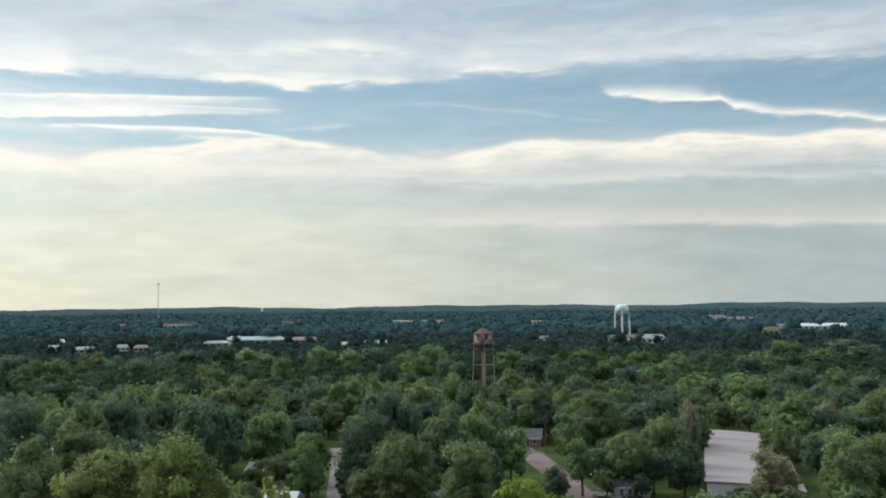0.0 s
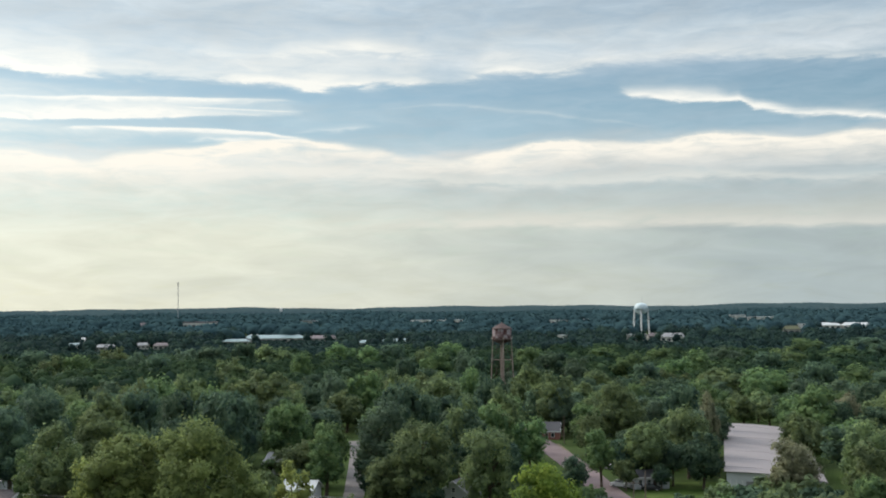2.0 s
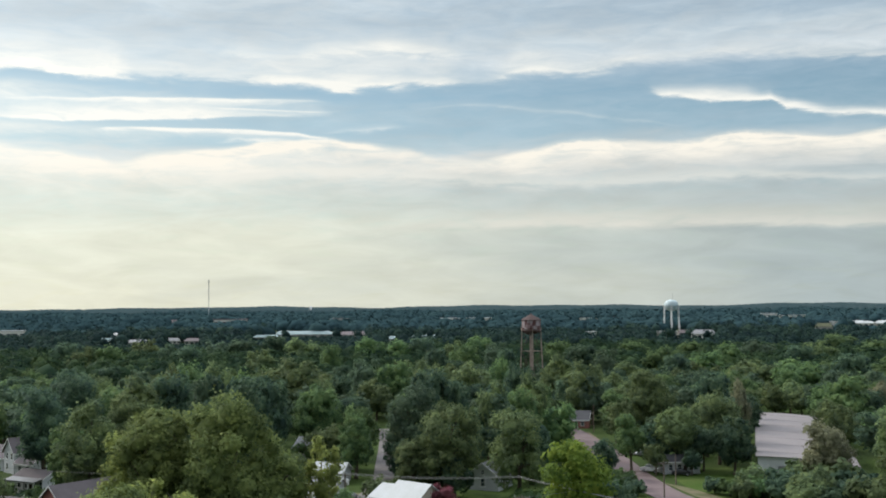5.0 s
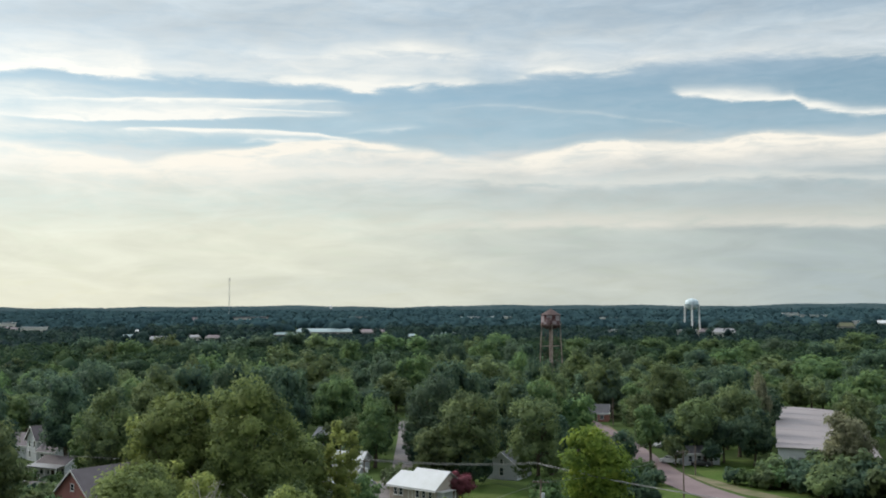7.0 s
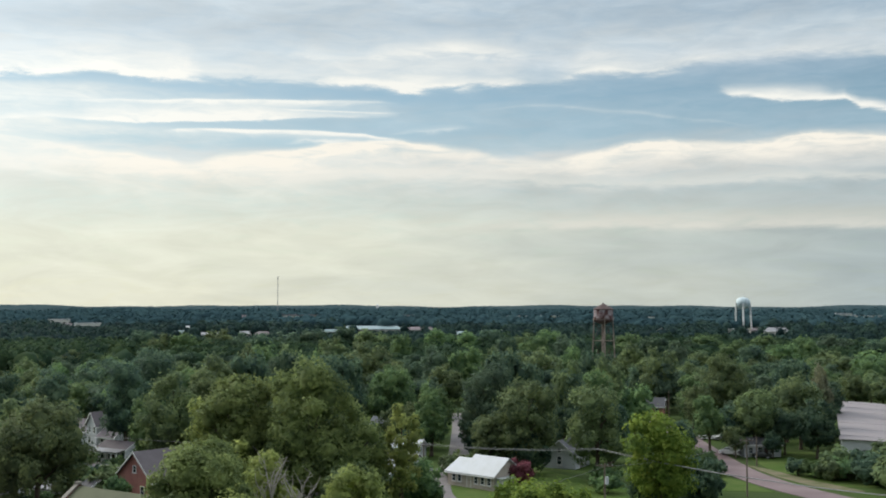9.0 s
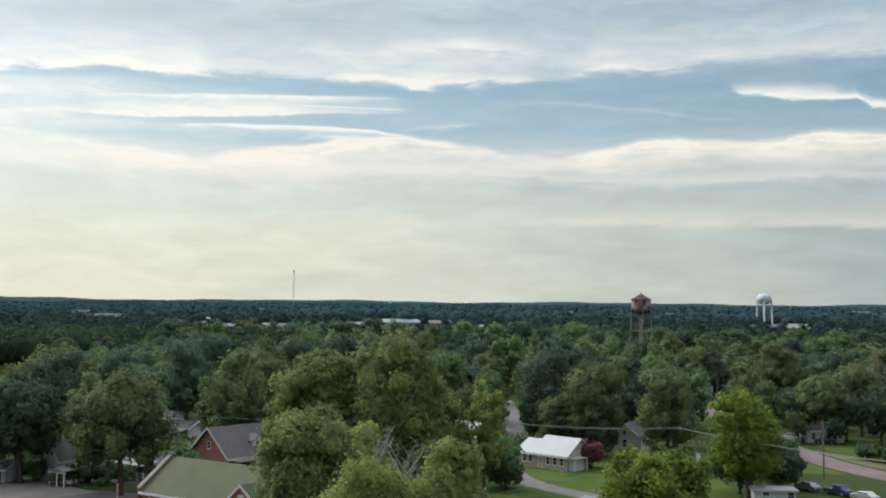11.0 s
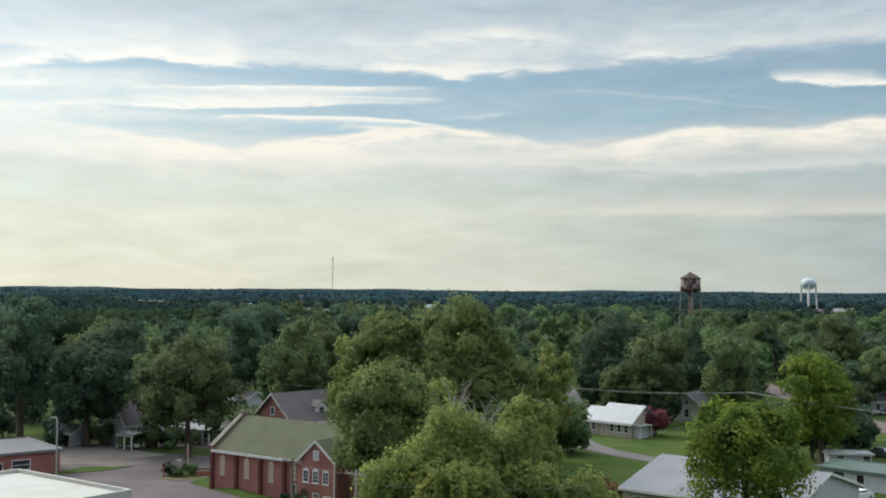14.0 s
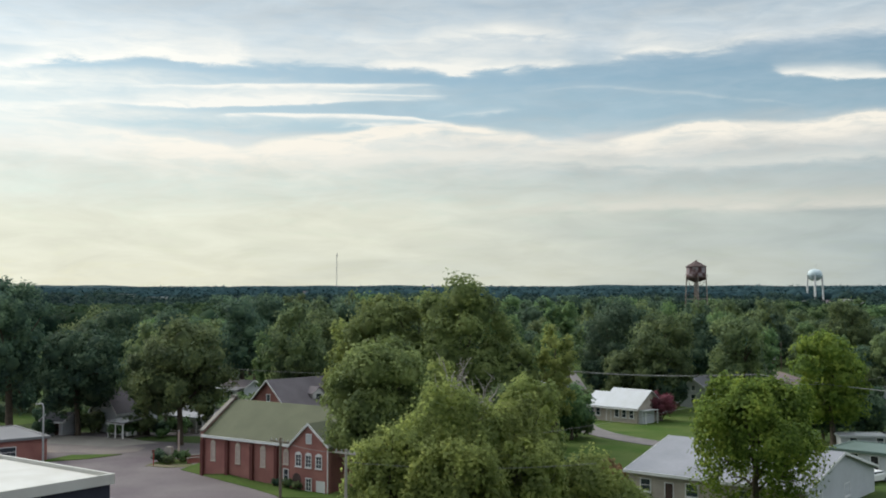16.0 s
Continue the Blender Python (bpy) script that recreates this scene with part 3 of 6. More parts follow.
sheet("church_lawn", [(-75, 143), (-61, 131.2), (-56, 126.5), (-48, 127), (-46, 140), (-60, 152), (-72, 143.5)], [0.1, 0.1, 0.1, 0.05, 0.05, 0.9, 1.15], LAWN, "bright mown lawn strip along the church wall", "lawn")
sheet("planted_bed", [(-80.8, 147.5), (-78.5, 146.3), (-76.2, 147.6), (-75.6, 150.0), (-77.6, 151.2), (-80.2, 150.4)], 0.13, GRASS, "low planted bed by the lot's corner", "grass")
sheet("bed_kerb", [(-80.9, 145.2), (-77.4, 144.2), (-73.9, 145.4), (-75.6, 148.4), (-78.6, 146.0), (-80.9, 147.2)], 0.1, SAND, "sandy edge in front of the planted bed", "ground")
sheet("shed_lawn", [(-40, 160), (-16, 135), (12, 138), (16, 168), (12, 205), (-8, 232), (-21, 232), (-24, 212), (-34, 192)], 0.03, LAWN, "bright green mown lawn round the white-roofed cottage", "lawn")
sheet("barn_lawn", [(41, 252), (43, 228), (52, 212), (75, 214), (78, 243), (62, 262), (48, 262)], 0.03, LAWN, "mown lawn beside the long barn", "lawn")
sheet("left_lawn", [(-150, 190), (-122, 184), (-117, 194), (-150, 202)], 0.03, LAWN, "sunlit lawn among shade trees", "lawn")
sheet("verge_triangle", [(26, 236), (29.5, 244), (32.5, 222), (38, 205), (27, 206)], 0.04, LAWN, "grass verge along the rose-grey road", "lawn")
sheet("yard_sand", [(18.5, 338), (31, 336), (32.5, 316), (27.5, 311), (21, 322)], 0.04, SAND, "bare sandy yard beside the road", "ground")
sheet("sandy_drive", [(-33, 226), (-23, 228), (-23.5, 214), (-31, 212)], 0.06, SAND, "sandy drive beside the cottage", "ground")
sheet("roadside_sand", [(38.5, 240), (42.5, 234), (47.5, 221), (55, 208), (52, 206), (46, 214), (42, 224)], 0.05, SAND, "dry sandy roadside strip", "ground")
ribbon("road_side_street", [(-33, 345), (-29.5, 313), (-26, 270), (-24, 240), (-25, 215), (-22, 192), (-12.5, 177.5), (2, 168), (22, 160)], 4.8, 0.08, GRAVEL, "narrow grey side street between trees")
ribbon("road_rose", [(14, 430), (22, 365), (29.5, 305), (32, 275), (34, 245), (37.5, 222), (46, 201), (62, 178), (84, 152)], 7.6, 0.09, ROADROSE, "rose-grey asphalt road curving past houses")
ribbon("road_cross", [(-150, 176), (-118, 173), (-92, 176), (-60, 186), (-24, 214)], 5.0, 0.05, ASPHALT, "grey street behind the church")


# ---------------------------------------------------------------- trees
ICO = []


def ball():
    """A subdivided octahedron: unit vertices and triangles."""
    if not ICO:
        v = [Vector(p) for p in ((1, 0, 0), (-1, 0, 0), (0, 1, 0), (0, -1, 0), (0, 0, 1), (0, 0, -1))]
        f = [(0, 2, 4), (2, 1, 4), (1, 3, 4), (3, 0, 4), (2, 0, 5), (1, 2, 5), (3, 1, 5), (0, 3, 5)]
        cut, out = {}, []

        def mid(a, b):
            k = (min(a, b), max(a, b))
            if k not in cut:
                cut[k] = len(v)
                v.append((v[a] + v[b]).normalized())
            return cut[k]
        for a, b, c in f:
            ab, bc, ca = mid(a, b), mid(b, c), mid(c, a)
            out += [(a, ab, ca), (ab, b, bc), (ca, bc, c), (ab, bc, ca)]
        ICO.append((np.array([tuple(p) for p in v]), np.array(out)))
    return ICO[0]


def unit(rng, n):
    d = rng.normal(size=(n, 3))
    return d / np.linalg.norm(d, axis=1, keepdims=True)


def crown_arrays(rng, r, z0, z1, lobes, cards, size, core=0.56, open_below=0.0, plume=1.0):
    """A leafy crown: billowing lobes on an uneven dome, each set with tufts of leaf sprays round a dim heart."""
    mid = z0 + 0.42 * (z1 - z0)
    i = np.arange(lobes)
    u = np.clip(1 - 1.86 * (i + 0.5) / lobes + rng.uniform(-0.1, 0.1, lobes), -0.95, 0.97)
    phi = i * 2.39996 + rng.uniform(-0.5, 0.5, lobes)
    flat = np.sqrt(1 - u ** 2)
    d = np.stack([flat * np.cos(phi), flat * np.sin(phi), u], -1)
    lr = r * rng.uniform(0.2, 0.5, lobes) * (16 / max(lobes, 10)) ** 0.3
    lr = np.minimum(lr, 0.3 * (z1 - z0))
    span = np.where(u > 0, z1 - mid, mid - z0)
    c = d * np.stack([r - lr, r - lr, span - lr], -1) * rng.uniform(0.66, 1.1, (lobes, 1))
    c[:, :2] += r * 0.16 * rng.uniform(-1, 1, 2) * np.clip(u, 0, 1)[:, None]
    c[:, 2] += mid
    c[0], lr[0] = (0, 0, mid), min(r * 0.55, 0.4 * (z1 - z0))
    # the lobes fill the height and the width
    wide = np.sort(np.hypot(c[:, 0], c[:, 1]) + lr)[-4:].mean()
    c[:, :2] *= r / wide
    top = (c[:, 2] + lr * (1.02 if plume == 1 else 1.1 * plume)).max()
    c[:, 2] = z0 + (c[:, 2] - z0) * (z1 - z0) / (top - z0)
    v, f, nn, base = [], [], [], 0
    bv, bf = ball()
    heart = np.array([0, 0, mid])
    for k in range(lobes):
        if core == 0 or (open_below and c[k, 2] < mid + 0.2 * (z1 - mid)):
            continue
        rough = core * lr[k] * rng.uniform(0.86, 1.1, (len(bv), 1))
        v.append(c[k] + bv * rough)
        nn.append(bv * 0.6 + (v[-1] - heart) / r * 0.5)
        f.append(bf + base)
        base += len(bv)
    # sprays gather in tufts on each lobe and leave hollows between
    m = int(cards * 2.1)
    own = rng.choice(lobes, m, p=lr ** 2 / (lr ** 2).sum())
    per = 9
    tufts = unit(rng, lobes * per)
    tufts[:, 2] = np.where((tufts[:, 2] < 0) & (rng.random(lobes * per) < 0.55), -tufts[:, 2], tufts[:, 2])
    t = tufts[own * per + rng.integers(0, per, m)]
    off = rng.normal(size=(m, 3)) * 0.4
    n = t + off
    n /= np.linalg.norm(n, axis=1, keepdims=True)
    out = 0.82 + 0.3 * np.exp(-(np.linalg.norm(n - t, axis=1) / 0.42) ** 2) + rng.normal(size=m) * 0.09
    loose = rng.random(m) < 0.16
    out = np.where(loose, out + rng.uniform(0.05, 0.4, m), out)
    p = c[own] + n * (lr[own] * out)[:, None] * np.array([1, 1, plume])
    keep = np.ones(m, bool)
    for k in range(lobes):
        keep &= (own == k) | (((p - c[k]) ** 2).sum(1) > (0.62 * lr[k]) ** 2)
    if open_below:
        keep &= (p[:, 2] > mid + 0.1 * (z1 - mid)) | (rng.random(m) > open_below)
    sel = np.flatnonzero(keep)[:cards]
    p, n, t = p[sel], n[sel], t[sel]
    cards = len(sel)
    g = (p - heart) / np.array([r, r, z1 - mid])
    soft = 0.5 * n + 0.6 * (n - t) + 0.6 * g + 0.5 * unit(rng, cards) + np.array([0, 0, 0.12])
    soft /= np.linalg.norm(soft, axis=1, keepdims=True)
    w = soft + 0.55 * unit(rng, cards)
    w /= np.linalg.norm(w, axis=1, keepdims=True)
    a = np.cross(w, unit(rng, cards))
    a /= np.linalg.norm(a, axis=1, keepdims=True)
    b = np.cross(w, a)
    s = size * rng.uniform(0.6, 1.35, (cards, 1))
    v.append(np.stack([p + a * s * 0.62, p - a * s * 0.3 + b * s * 0.5, p - a * s * 0.34 - b * s * 0.5], 1).reshape(-1, 3))
    nn.append(np.repeat(soft, 3, axis=0))
    f.append(base + np.arange(3 * cards).reshape(-1, 3))
    return np.concatenate(v), np.concatenate(f), np.concatenate(nn), c


def limb_arrays(points, radii, n=7):
    """A bent tapered branch."""
    pts = np.asarray(points, float)
    v, f = [], []
    for k, (p, r) in enumerate(zip(pts, radii)):
        d = pts[min(k + 1, len(pts) - 1)] - pts[max(k - 1, 0)]
        d /= np.linalg.norm(d)
        u = np.cross(d, (0.3, 1, 0.1))
        u /= np.linalg.norm(u)
        w = np.cross(d, u)
        a = 2 * np.pi * np.arange(n) / n
        v.append(p + r * (np.cos(a)[:, None] * u + np.sin(a)[:, None] * w))
    for k in range(len(pts) - 1):
        for i in range(n):
            j = (i + 1) % n
            f += [(k * n + i, k * n + j, k * n + n + j), (k * n + i, k * n + n + j, k * n + n + i)]
    return np.concatenate(v), np.array(f)


def joined(pieces):
    v, f, b = [], [], 0
    for pv, pf in pieces:
        v.append(pv), f.append(np.asarray(pf) + b)
        b += len(pv)
    return np.concatenate(v), np.concatenate(f)


def make_tree(seed, h, r, leaf, lobes=22, cards=6000, size=0.6, low=0.25, label="broad leafy green deciduous tree", group="", bark=None, open_below=0.0, core=0.56, plume=1.0):
    """A tree at the origin: trunk with limbs, and a crown of leaf sprays."""
    rng = np.random.default_rng(seed)
    v, f, nn, c = crown_arrays(rng, r, h * low, h, lobes, cards, size, core, open_below, plume)
    ob = root("tree", Matrix(), label, "tree", group)
    array_object("crown", v, f, LEAF[leaf], ob, normals=nn)
    SOFT[ob] = nn
    k = h / 18
    top = (rng.uniform(-0.5, 0.5), rng.uniform(-0.5, 0.5), h * 0.62)
    bend = rng.uniform(-0.3, 0.3, 2)
    pieces = [limb_arrays([(0, 0, -0.3), (0.05, 0, 0.8), (bend[0], bend[1], h * 0.3), top], [0.62 * k, 0.45 * k, 0.36 * k, 0.14 * k], 9)]
    for j in rng.permutation(lobes)[:8]:
        s = rng.uniform(0.22, 0.5)
        a = np.array([bend[0] * s, bend[1] * s, h * s])
        e = c[j]
        pieces.append(limb_arrays([a, a * 0.5 + e * 0.5 + (0, 0, 0.06 * h), e], [0.2 * k, 0.13 * k, 0.05 * k], 6))
    if plume > 1:
        # bare twigs that run up through the plumes
        for e in c[1:]:
            a = np.array([bend[0], bend[1], h * 0.35]) * 0.4 + e * 0.6
            tip = e + np.array([e[0] * 0.08, e[1] * 0.08, 0.13 * r])
            pieces.append(limb_arrays([a, a * 0.4 + e * 0.6 + rng.uniform(-0.2, 0.2, 3), tip], [0.06, 0.045, 0.02], 4))
    tv, tf = joined(pieces)
    array_object("trunk", tv, tf, bark or BARK, ob, smooth=True)
    return ob


def plant(ob, x, y, turn=0.0, sx=1.0, sz=1.0):
    ob.matrix_basis = pose(x, y, 0, 0, 0, turn) @ Matrix.Diagonal((sx, sx, sz, 1))
    return ob


LABEL = {"green": "broad mid-green deciduous tree with a full lobed crown", "olive": "tall olive-green shade tree with a dense crown",
         "sunny": "great spreading tree with sunlit yellow-green foliage", "gold": "open yellow-green tree with plumed leafy sprays", "dark": "large dark green shade tree with a heavy crown", "bright": "fresh bright green tree with a light leafy crown",
         "bluish": "grey-green spreading tree with a soft crown", "russet": "thin olive-russet tree with sparse foliage", "pink": "pink flowering crape myrtle beside the cottage"}
PLANTED, SOFT = [], {}


def grove(rows, cards, size, lobes=24, low=0.22, first=0, open_below=0.0, core=0.56, plume=1.0):
    for i, (x, y, h, r, kind) in enumerate(rows):
        PLANTED.append((x, y, r))
        n = int(cards * (r / 8) ** 2)
        plant(make_tree(first + i, h, r, kind, lobes, n, size, low, LABEL[kind], "shade trees of the town", open_below=open_below, core=core, plume=plume), x, y)


# the nearest trees
grove([(-33.2, 105, 15.4, 6.0, "gold"), (-28.6, 107, 14.2, 5.2, "gold"), (-38.2, 101.5, 11.8, 4.8, "gold"), (-32, 99, 11.5, 5.0, "gold"), (-25.6, 103, 10.8, 4.2, "gold"), (-21.0, 106, 9.2, 4.3, "gold"), (-17.6, 109, 6.8, 3.4, "gold")], 46000, 0.3, 54, 0.04, 100, 0.0, 0.0, 1.6)
grove([(-43.0, 122, 19.0, 7.2, "sunny")], 30000, 0.36, 40, 0.06, 108)
grove([(-4.2, 119, 15.3, 7.4, "bright")], 34000, 0.34, 40, 0.02, 103, 0.8, 0.0, 1.2)
# round the church and the brick house
grove([(-105, 173, 18.0, 8.0, "dark"), (-83.9, 164.6, 19.4, 8.6, "olive"), (-94, 175, 18.6, 5.0, "olive"), (-119, 176, 26.4, 7.5, "dark"), (-141, 207, 25, 9, "dark"), (-118, 214, 20, 9, "dark"),
       (-98, 234, 22.5, 7.5, "dark"), (-102, 262, 23, 8.5, "dark"), (-111, 224, 20, 7, "dark"), (-133, 236, 20, 9, "olive"), (-78, 208, 21.2, 6.6, "olive"), (-84, 214, 15.6, 5.5, "green"),
       (-62, 199, 20.2, 7, "olive"), (-84, 252, 19, 8, "olive"), (-66, 245, 18, 8, "dark"), (-52, 205, 17, 7.5, "olive")], 10500, 0.5, 30, 0.1, 130)
grove([(-81.0, 183.0, 5.4, 2.8, "olive"), (-77.6, 181.0, 5.0, 2.6, "green"), (-87, 190.5, 5.2, 2.6, "dark"), (-92, 192, 6, 3.0, "dark"), (-97, 190, 8.5, 4.2, "dark"), (-107, 203, 13, 5.5, "dark"), (-137, 212, 11, 5.5, "dark"), (-126, 207, 10, 5, "dark")], 9500, 0.5, 18, 0.1, 150)
# the great trees in the middle
grove([(-40.5, 167, 26.4, 9.0, "sunny"), (-53, 170, 23.7, 7.2, "sunny"), (-48, 174, 24.0, 6.0, "sunny"), (-58.5, 172, 20, 5.5, "gold"), (-33.5, 170, 19, 5.4, "sunny"), (-26.9, 172, 18.8, 3.9, "gold"), 
       (-36, 187, 15, 6, "olive"), (-46, 196, 18, 7, "dark"), (-49, 150, 15, 5.4, "gold"), (-24.5, 179, 9, 4.0, "green"), (-33, 158, 11, 4.6, "olive"), (-28.5, 141, 13.2, 4.8, "gold"), (-39.5, 140, 15.5, 4.4, "gold"), (-47, 138, 9, 3.4, "olive")], 12500, 0.46, 34, 0.08, 170)
# along the side street and the rose-grey road
grove([(-8.5, 223, 19.2, 7.4, "olive"), (-18.4, 250, 21.6, 6.6, "bluish"), (5.8, 214, 19.0, 6.2, "olive"), (9.5, 237, 16, 5.5, "dark"), (10.5, 240, 11, 4.4, "dark"), (-15.5, 222, 12, 4.6, "olive"), (-7.0, 221.5, 9.0, 4.4, "dark"), (2, 259, 18.5, 7.0, "dark"),
       (-46.5, 288.5, 18.8, 7.8, "green"), (-30.4, 246, 17.0, 4.5, "green")], 9500, 0.52, 28, 0.05, 190)
grove([(14.8, 176, 18.0, 6.5, "bright"), (14.5, 182, 10.5, 5.2, "dark"), (22.2, 188.5, 8.5, 4.4, "dark"), (22.0, 203, 6.5, 3.4, "dark"), (-31.5, 257, 11, 4.0, "dark"), (-32.5, 273, 14, 5, "green"), (-20.5, 262, 13, 4.6, "olive"), (-20.8, 246, 9, 3.4, "dark"), (-36, 246, 6, 3.0, "dark"), (26, 246, 9, 3.6, "dark"), (-146, 207, 9, 5, "dark"), (-133, 203.5, 8, 4.5, "dark"), (-121, 202, 9, 4.5, "dark"), (-124.5, 180, 5, 3.2, "dark"), (11, 275, 17, 6.2, "olive"), (-44, 243, 6.5, 3.2, "olive")], 9500, 0.52, 24, 0.03, 205)
# by the barn
grove([(56.5, 267, 18.0, 8.0, "olive"), (56.5, 251, 13.5, 5.0, "dark"), (47, 259, 12, 5.0, "dark"), (36.3, 308, 15.2, 4.6, "green"), (45, 303, 21.2, 7.8, "olive"), (92.5, 289, 13.9, 6.8, "olive"), (97, 240, 16, 8, "olive"),
       (69.8, 226, 15, 5.8, "russet"), (82, 214, 15.5, 5.8, "olive"), (89, 236, 17.5, 6.8, "olive"), (80, 208, 10, 5, "green"), (98, 222, 14, 6.5, "olive"), (92, 204, 11, 5.5, "dark"), (62, 292, 15, 6.5, "bluish"), (36.5, 297, 13, 5, "olive")], 9000, 0.54, 28, 0.1, 220)
grove([(33.5, 256, 13.7, 4.6, "green"), (44.0, 256.6, 15.6, 6.6, "olive"), (39.5, 257.5, 11, 4.6, "dark"), (50.5, 256.5, 11, 4.4, "dark"), (38.4, 250.3, 7.5, 3.0, "olive"), (46.6, 250.2, 6.2, 2.5, "dark")], 9000, 0.54, 24, 0.2, 260)


# the blossoming tree, bushes and hedges
def make_bush(seed, h, r, leaf, label, cards=900, size=0.4, name="bush", category="bush", group=""):
    rng = np.random.default_rng(seed)
    v, f, nn, c = crown_arrays(rng, r, 0.05 * h, h, 10, cards, size)
    ob = root(name, Matrix(), label, category, group)
    array_object("foliage", v, f, LEAF[leaf], ob, normals=nn)
    stems = [limb_arrays([(0.1 * math.cos(a), 0.1 * math.sin(a), -0.2), (0.25 * r * math.cos(a), 0.25 * r * math.sin(a), h * 0.35), (0.5 * r * math.cos(a), 0.5 * r * math.sin(a), h * 0.65)],
                         [0.07, 0.05, 0.02], 5) for a in (0.3, 1.7, 2.9, 4.2, 5.4)]
    sv, sf = joined(stems)
    array_object("stems", sv, sf, BARK, ob)
    return ob


plant(make_bush(301, 5.4, 3.0, "pink", LABEL["pink"], 3600, 0.34, "flowering_tree", "tree"), -9.0, 206)
plant(make_bush(330, 4.0, 2.3, "rust", "orange-russet leafy shrub beside the long grey-roofed house", 1600, 0.34), -18.5, 135.2)
BUSH = [make_bush(310 + i, 2.6, 2.2, k, "rounded %s roadside shrub" % w, 700, 0.42, "bush", "bush", "roadside shrubs")
        for i, (k, w) in enumerate((("dark", "dark green"), ("green", "green"), ("olive", "olive green"), ("green", "fresh green")))]
SHRUBS = [(47, 226, 1.0), (49.5, 223, 1.1), (52, 220, 1.2), (55, 221, 1.3), (58, 216, 1.2), (56, 226, 1.1), (61, 223, 1.3), (63, 215, 1.2), (67, 219, 1.4), (66, 227, 1.3),
          (71, 213, 1.3), (70, 222, 1.5), (74, 219, 1.4), (60, 209, 1.0), (65, 208, 1.1), (72, 205, 1.3), (30, 224, 1.0), (28.5, 232, 1.2), (-24, 182, 0.9)]
for i, (x, y, s) in enumerate(SHRUBS):
    s *= 1.3 if x > 40 else 1.0
    if i < 4:
        plant(BUSH[i], x, y, 0, s, s)
    else:
        copy_thing(BUSH[2 * (i % 2) if x > 40 else i % 4], pose(x, y, 0, 0, 0, 67 * i) @ Matrix.Diagonal((s, s, s, 1)))
for i, (x, y, s) in enumerate([(-80.0, 148.2, 0.52), (-77.3, 149.0, 0.45), (-78.4, 147.2, 0.3), (-58.5, 133.0, 0.3), (-56.6, 132.0, 0.34), (-55.4, 131.2, 0.28), (-110, 171.6, 0.8), (-90, 172, 0.4), (-112, 184, 0.8), (-33.5, 141, 0.6), (-96.5, 171.5, 0.8), (-94.2, 173.4, 0.9), (-91.5, 175.2, 0.7), (-88.6, 176.0, 0.8), (-104, 176.2, 0.9)]):
    copy_thing(BUSH[i % 3], pose(x, y, 0.1, 0, 0, 31 * i) @ Matrix.Diagonal((s, s, s, 1)))

gs = np.random.default_rng(77)
YARDS = [(-31, 198, 8, 5), (-16, 214, 6, 4), (-12, 240, 4, 3), (12, 205, 6, 8), (24, 226, 3, 9), (-110, 186, 9, 4), (-88, 196, 8, 4), (-38, 232, 6, 6), (60, 230, 5, 3), (-52, 278, 8, 4), (-98, 218, 6, 3), (-62, 176, 8, 5), (-28, 138, 5, 6), (-84, 186, 4, 2)]
for i in range(75):
    cx, cy, wx, wy = YARDS[i % len(YARDS)]
    k = gs.uniform(0.45, 1.15)
    copy_thing(BUSH[int(gs.integers(4))], pose(cx + gs.uniform(-wx, wx), cy + gs.uniform(-wy, wy), 0, 0, 0, gs.uniform(0, 360)) @ Matrix.Diagonal((k, k, k * gs.uniform(0.7, 1.2), 1)))


def bare_tree(x, y, h, seed):
    """A dead tree: trunk and forked grey limbs."""
    rng = np.random.default_rng(seed)
    ob = root("dead_tree", pose(x, y, 0), "bare grey dead tree with forked branches", "tree")
    v, f = limb_arrays([(0, 0, -0.3), (0.2, 0.1, h * 0.4), (0.1, 0.2, h * 0.72)], [0.2, 0.15, 0.08], 8)
    array_object("trunk", v, f, DEADWOOD, ob)
    for k in range(14):
        a, s = rng.uniform(0, 6.28), rng.uniform(0.35, 0.72)
        b = np.array([0.15, 0.1, h * s])
        out = np.array([math.cos(a), math.sin(a), 0]) * rng.uniform(1.2, 2.6)
        e = b + out + (0, 0, h * rng.uniform(0.12, 0.28))
        m = b * 0.5 + e * 0.5 + rng.uniform(-0.3, 0.3, 3)
        pieces = [limb_arrays([b, m, e], [0.1, 0.07, 0.03], 5)]
        for j in range(3):
            q = m * (1 - j * 0.3) + e * j * 0.3
            pieces.append(limb_arrays([q, q + rng.uniform(-0.7, 0.7, 3) + (0, 0, 0.5), q + rng.uniform(-1.2, 1.2, 3) + (0, 0, 1.2)], [0.05, 0.04, 0.015], 4))
        v, f = joined(pieces)
        array_object("branch", v, f, DEADWOOD, ob)


bare_tree(-36.5, 128, 16.6, 5)
bare_tree(-33.8, 131, 16.0, 9)

# town trees beyond: eight kinds, planted over the blocks between the streets
ROADLINE = [((-33, 345), (-26, 270)), ((-26, 270), (-24, 235)), ((16, 430), (31, 305)), ((31, 305), (35, 245))]
KEEP = [(27, 350, 9), (-48, 290, 8), (92, 336, 13), (85, 310, 13), (79, 285, 13), (74, 262, 12), (18.5, 460, 7), (-112, 256, 9), (39, 290, 6), (-38, 300, 4), (29, 325, 6), (28, 262, 6), (27, 290, 6), (24, 318, 5), (-122, 318, 7), (-114, 300, 5), (-47, 262, 4), (-44, 277, 5), (-41, 268, 4)]


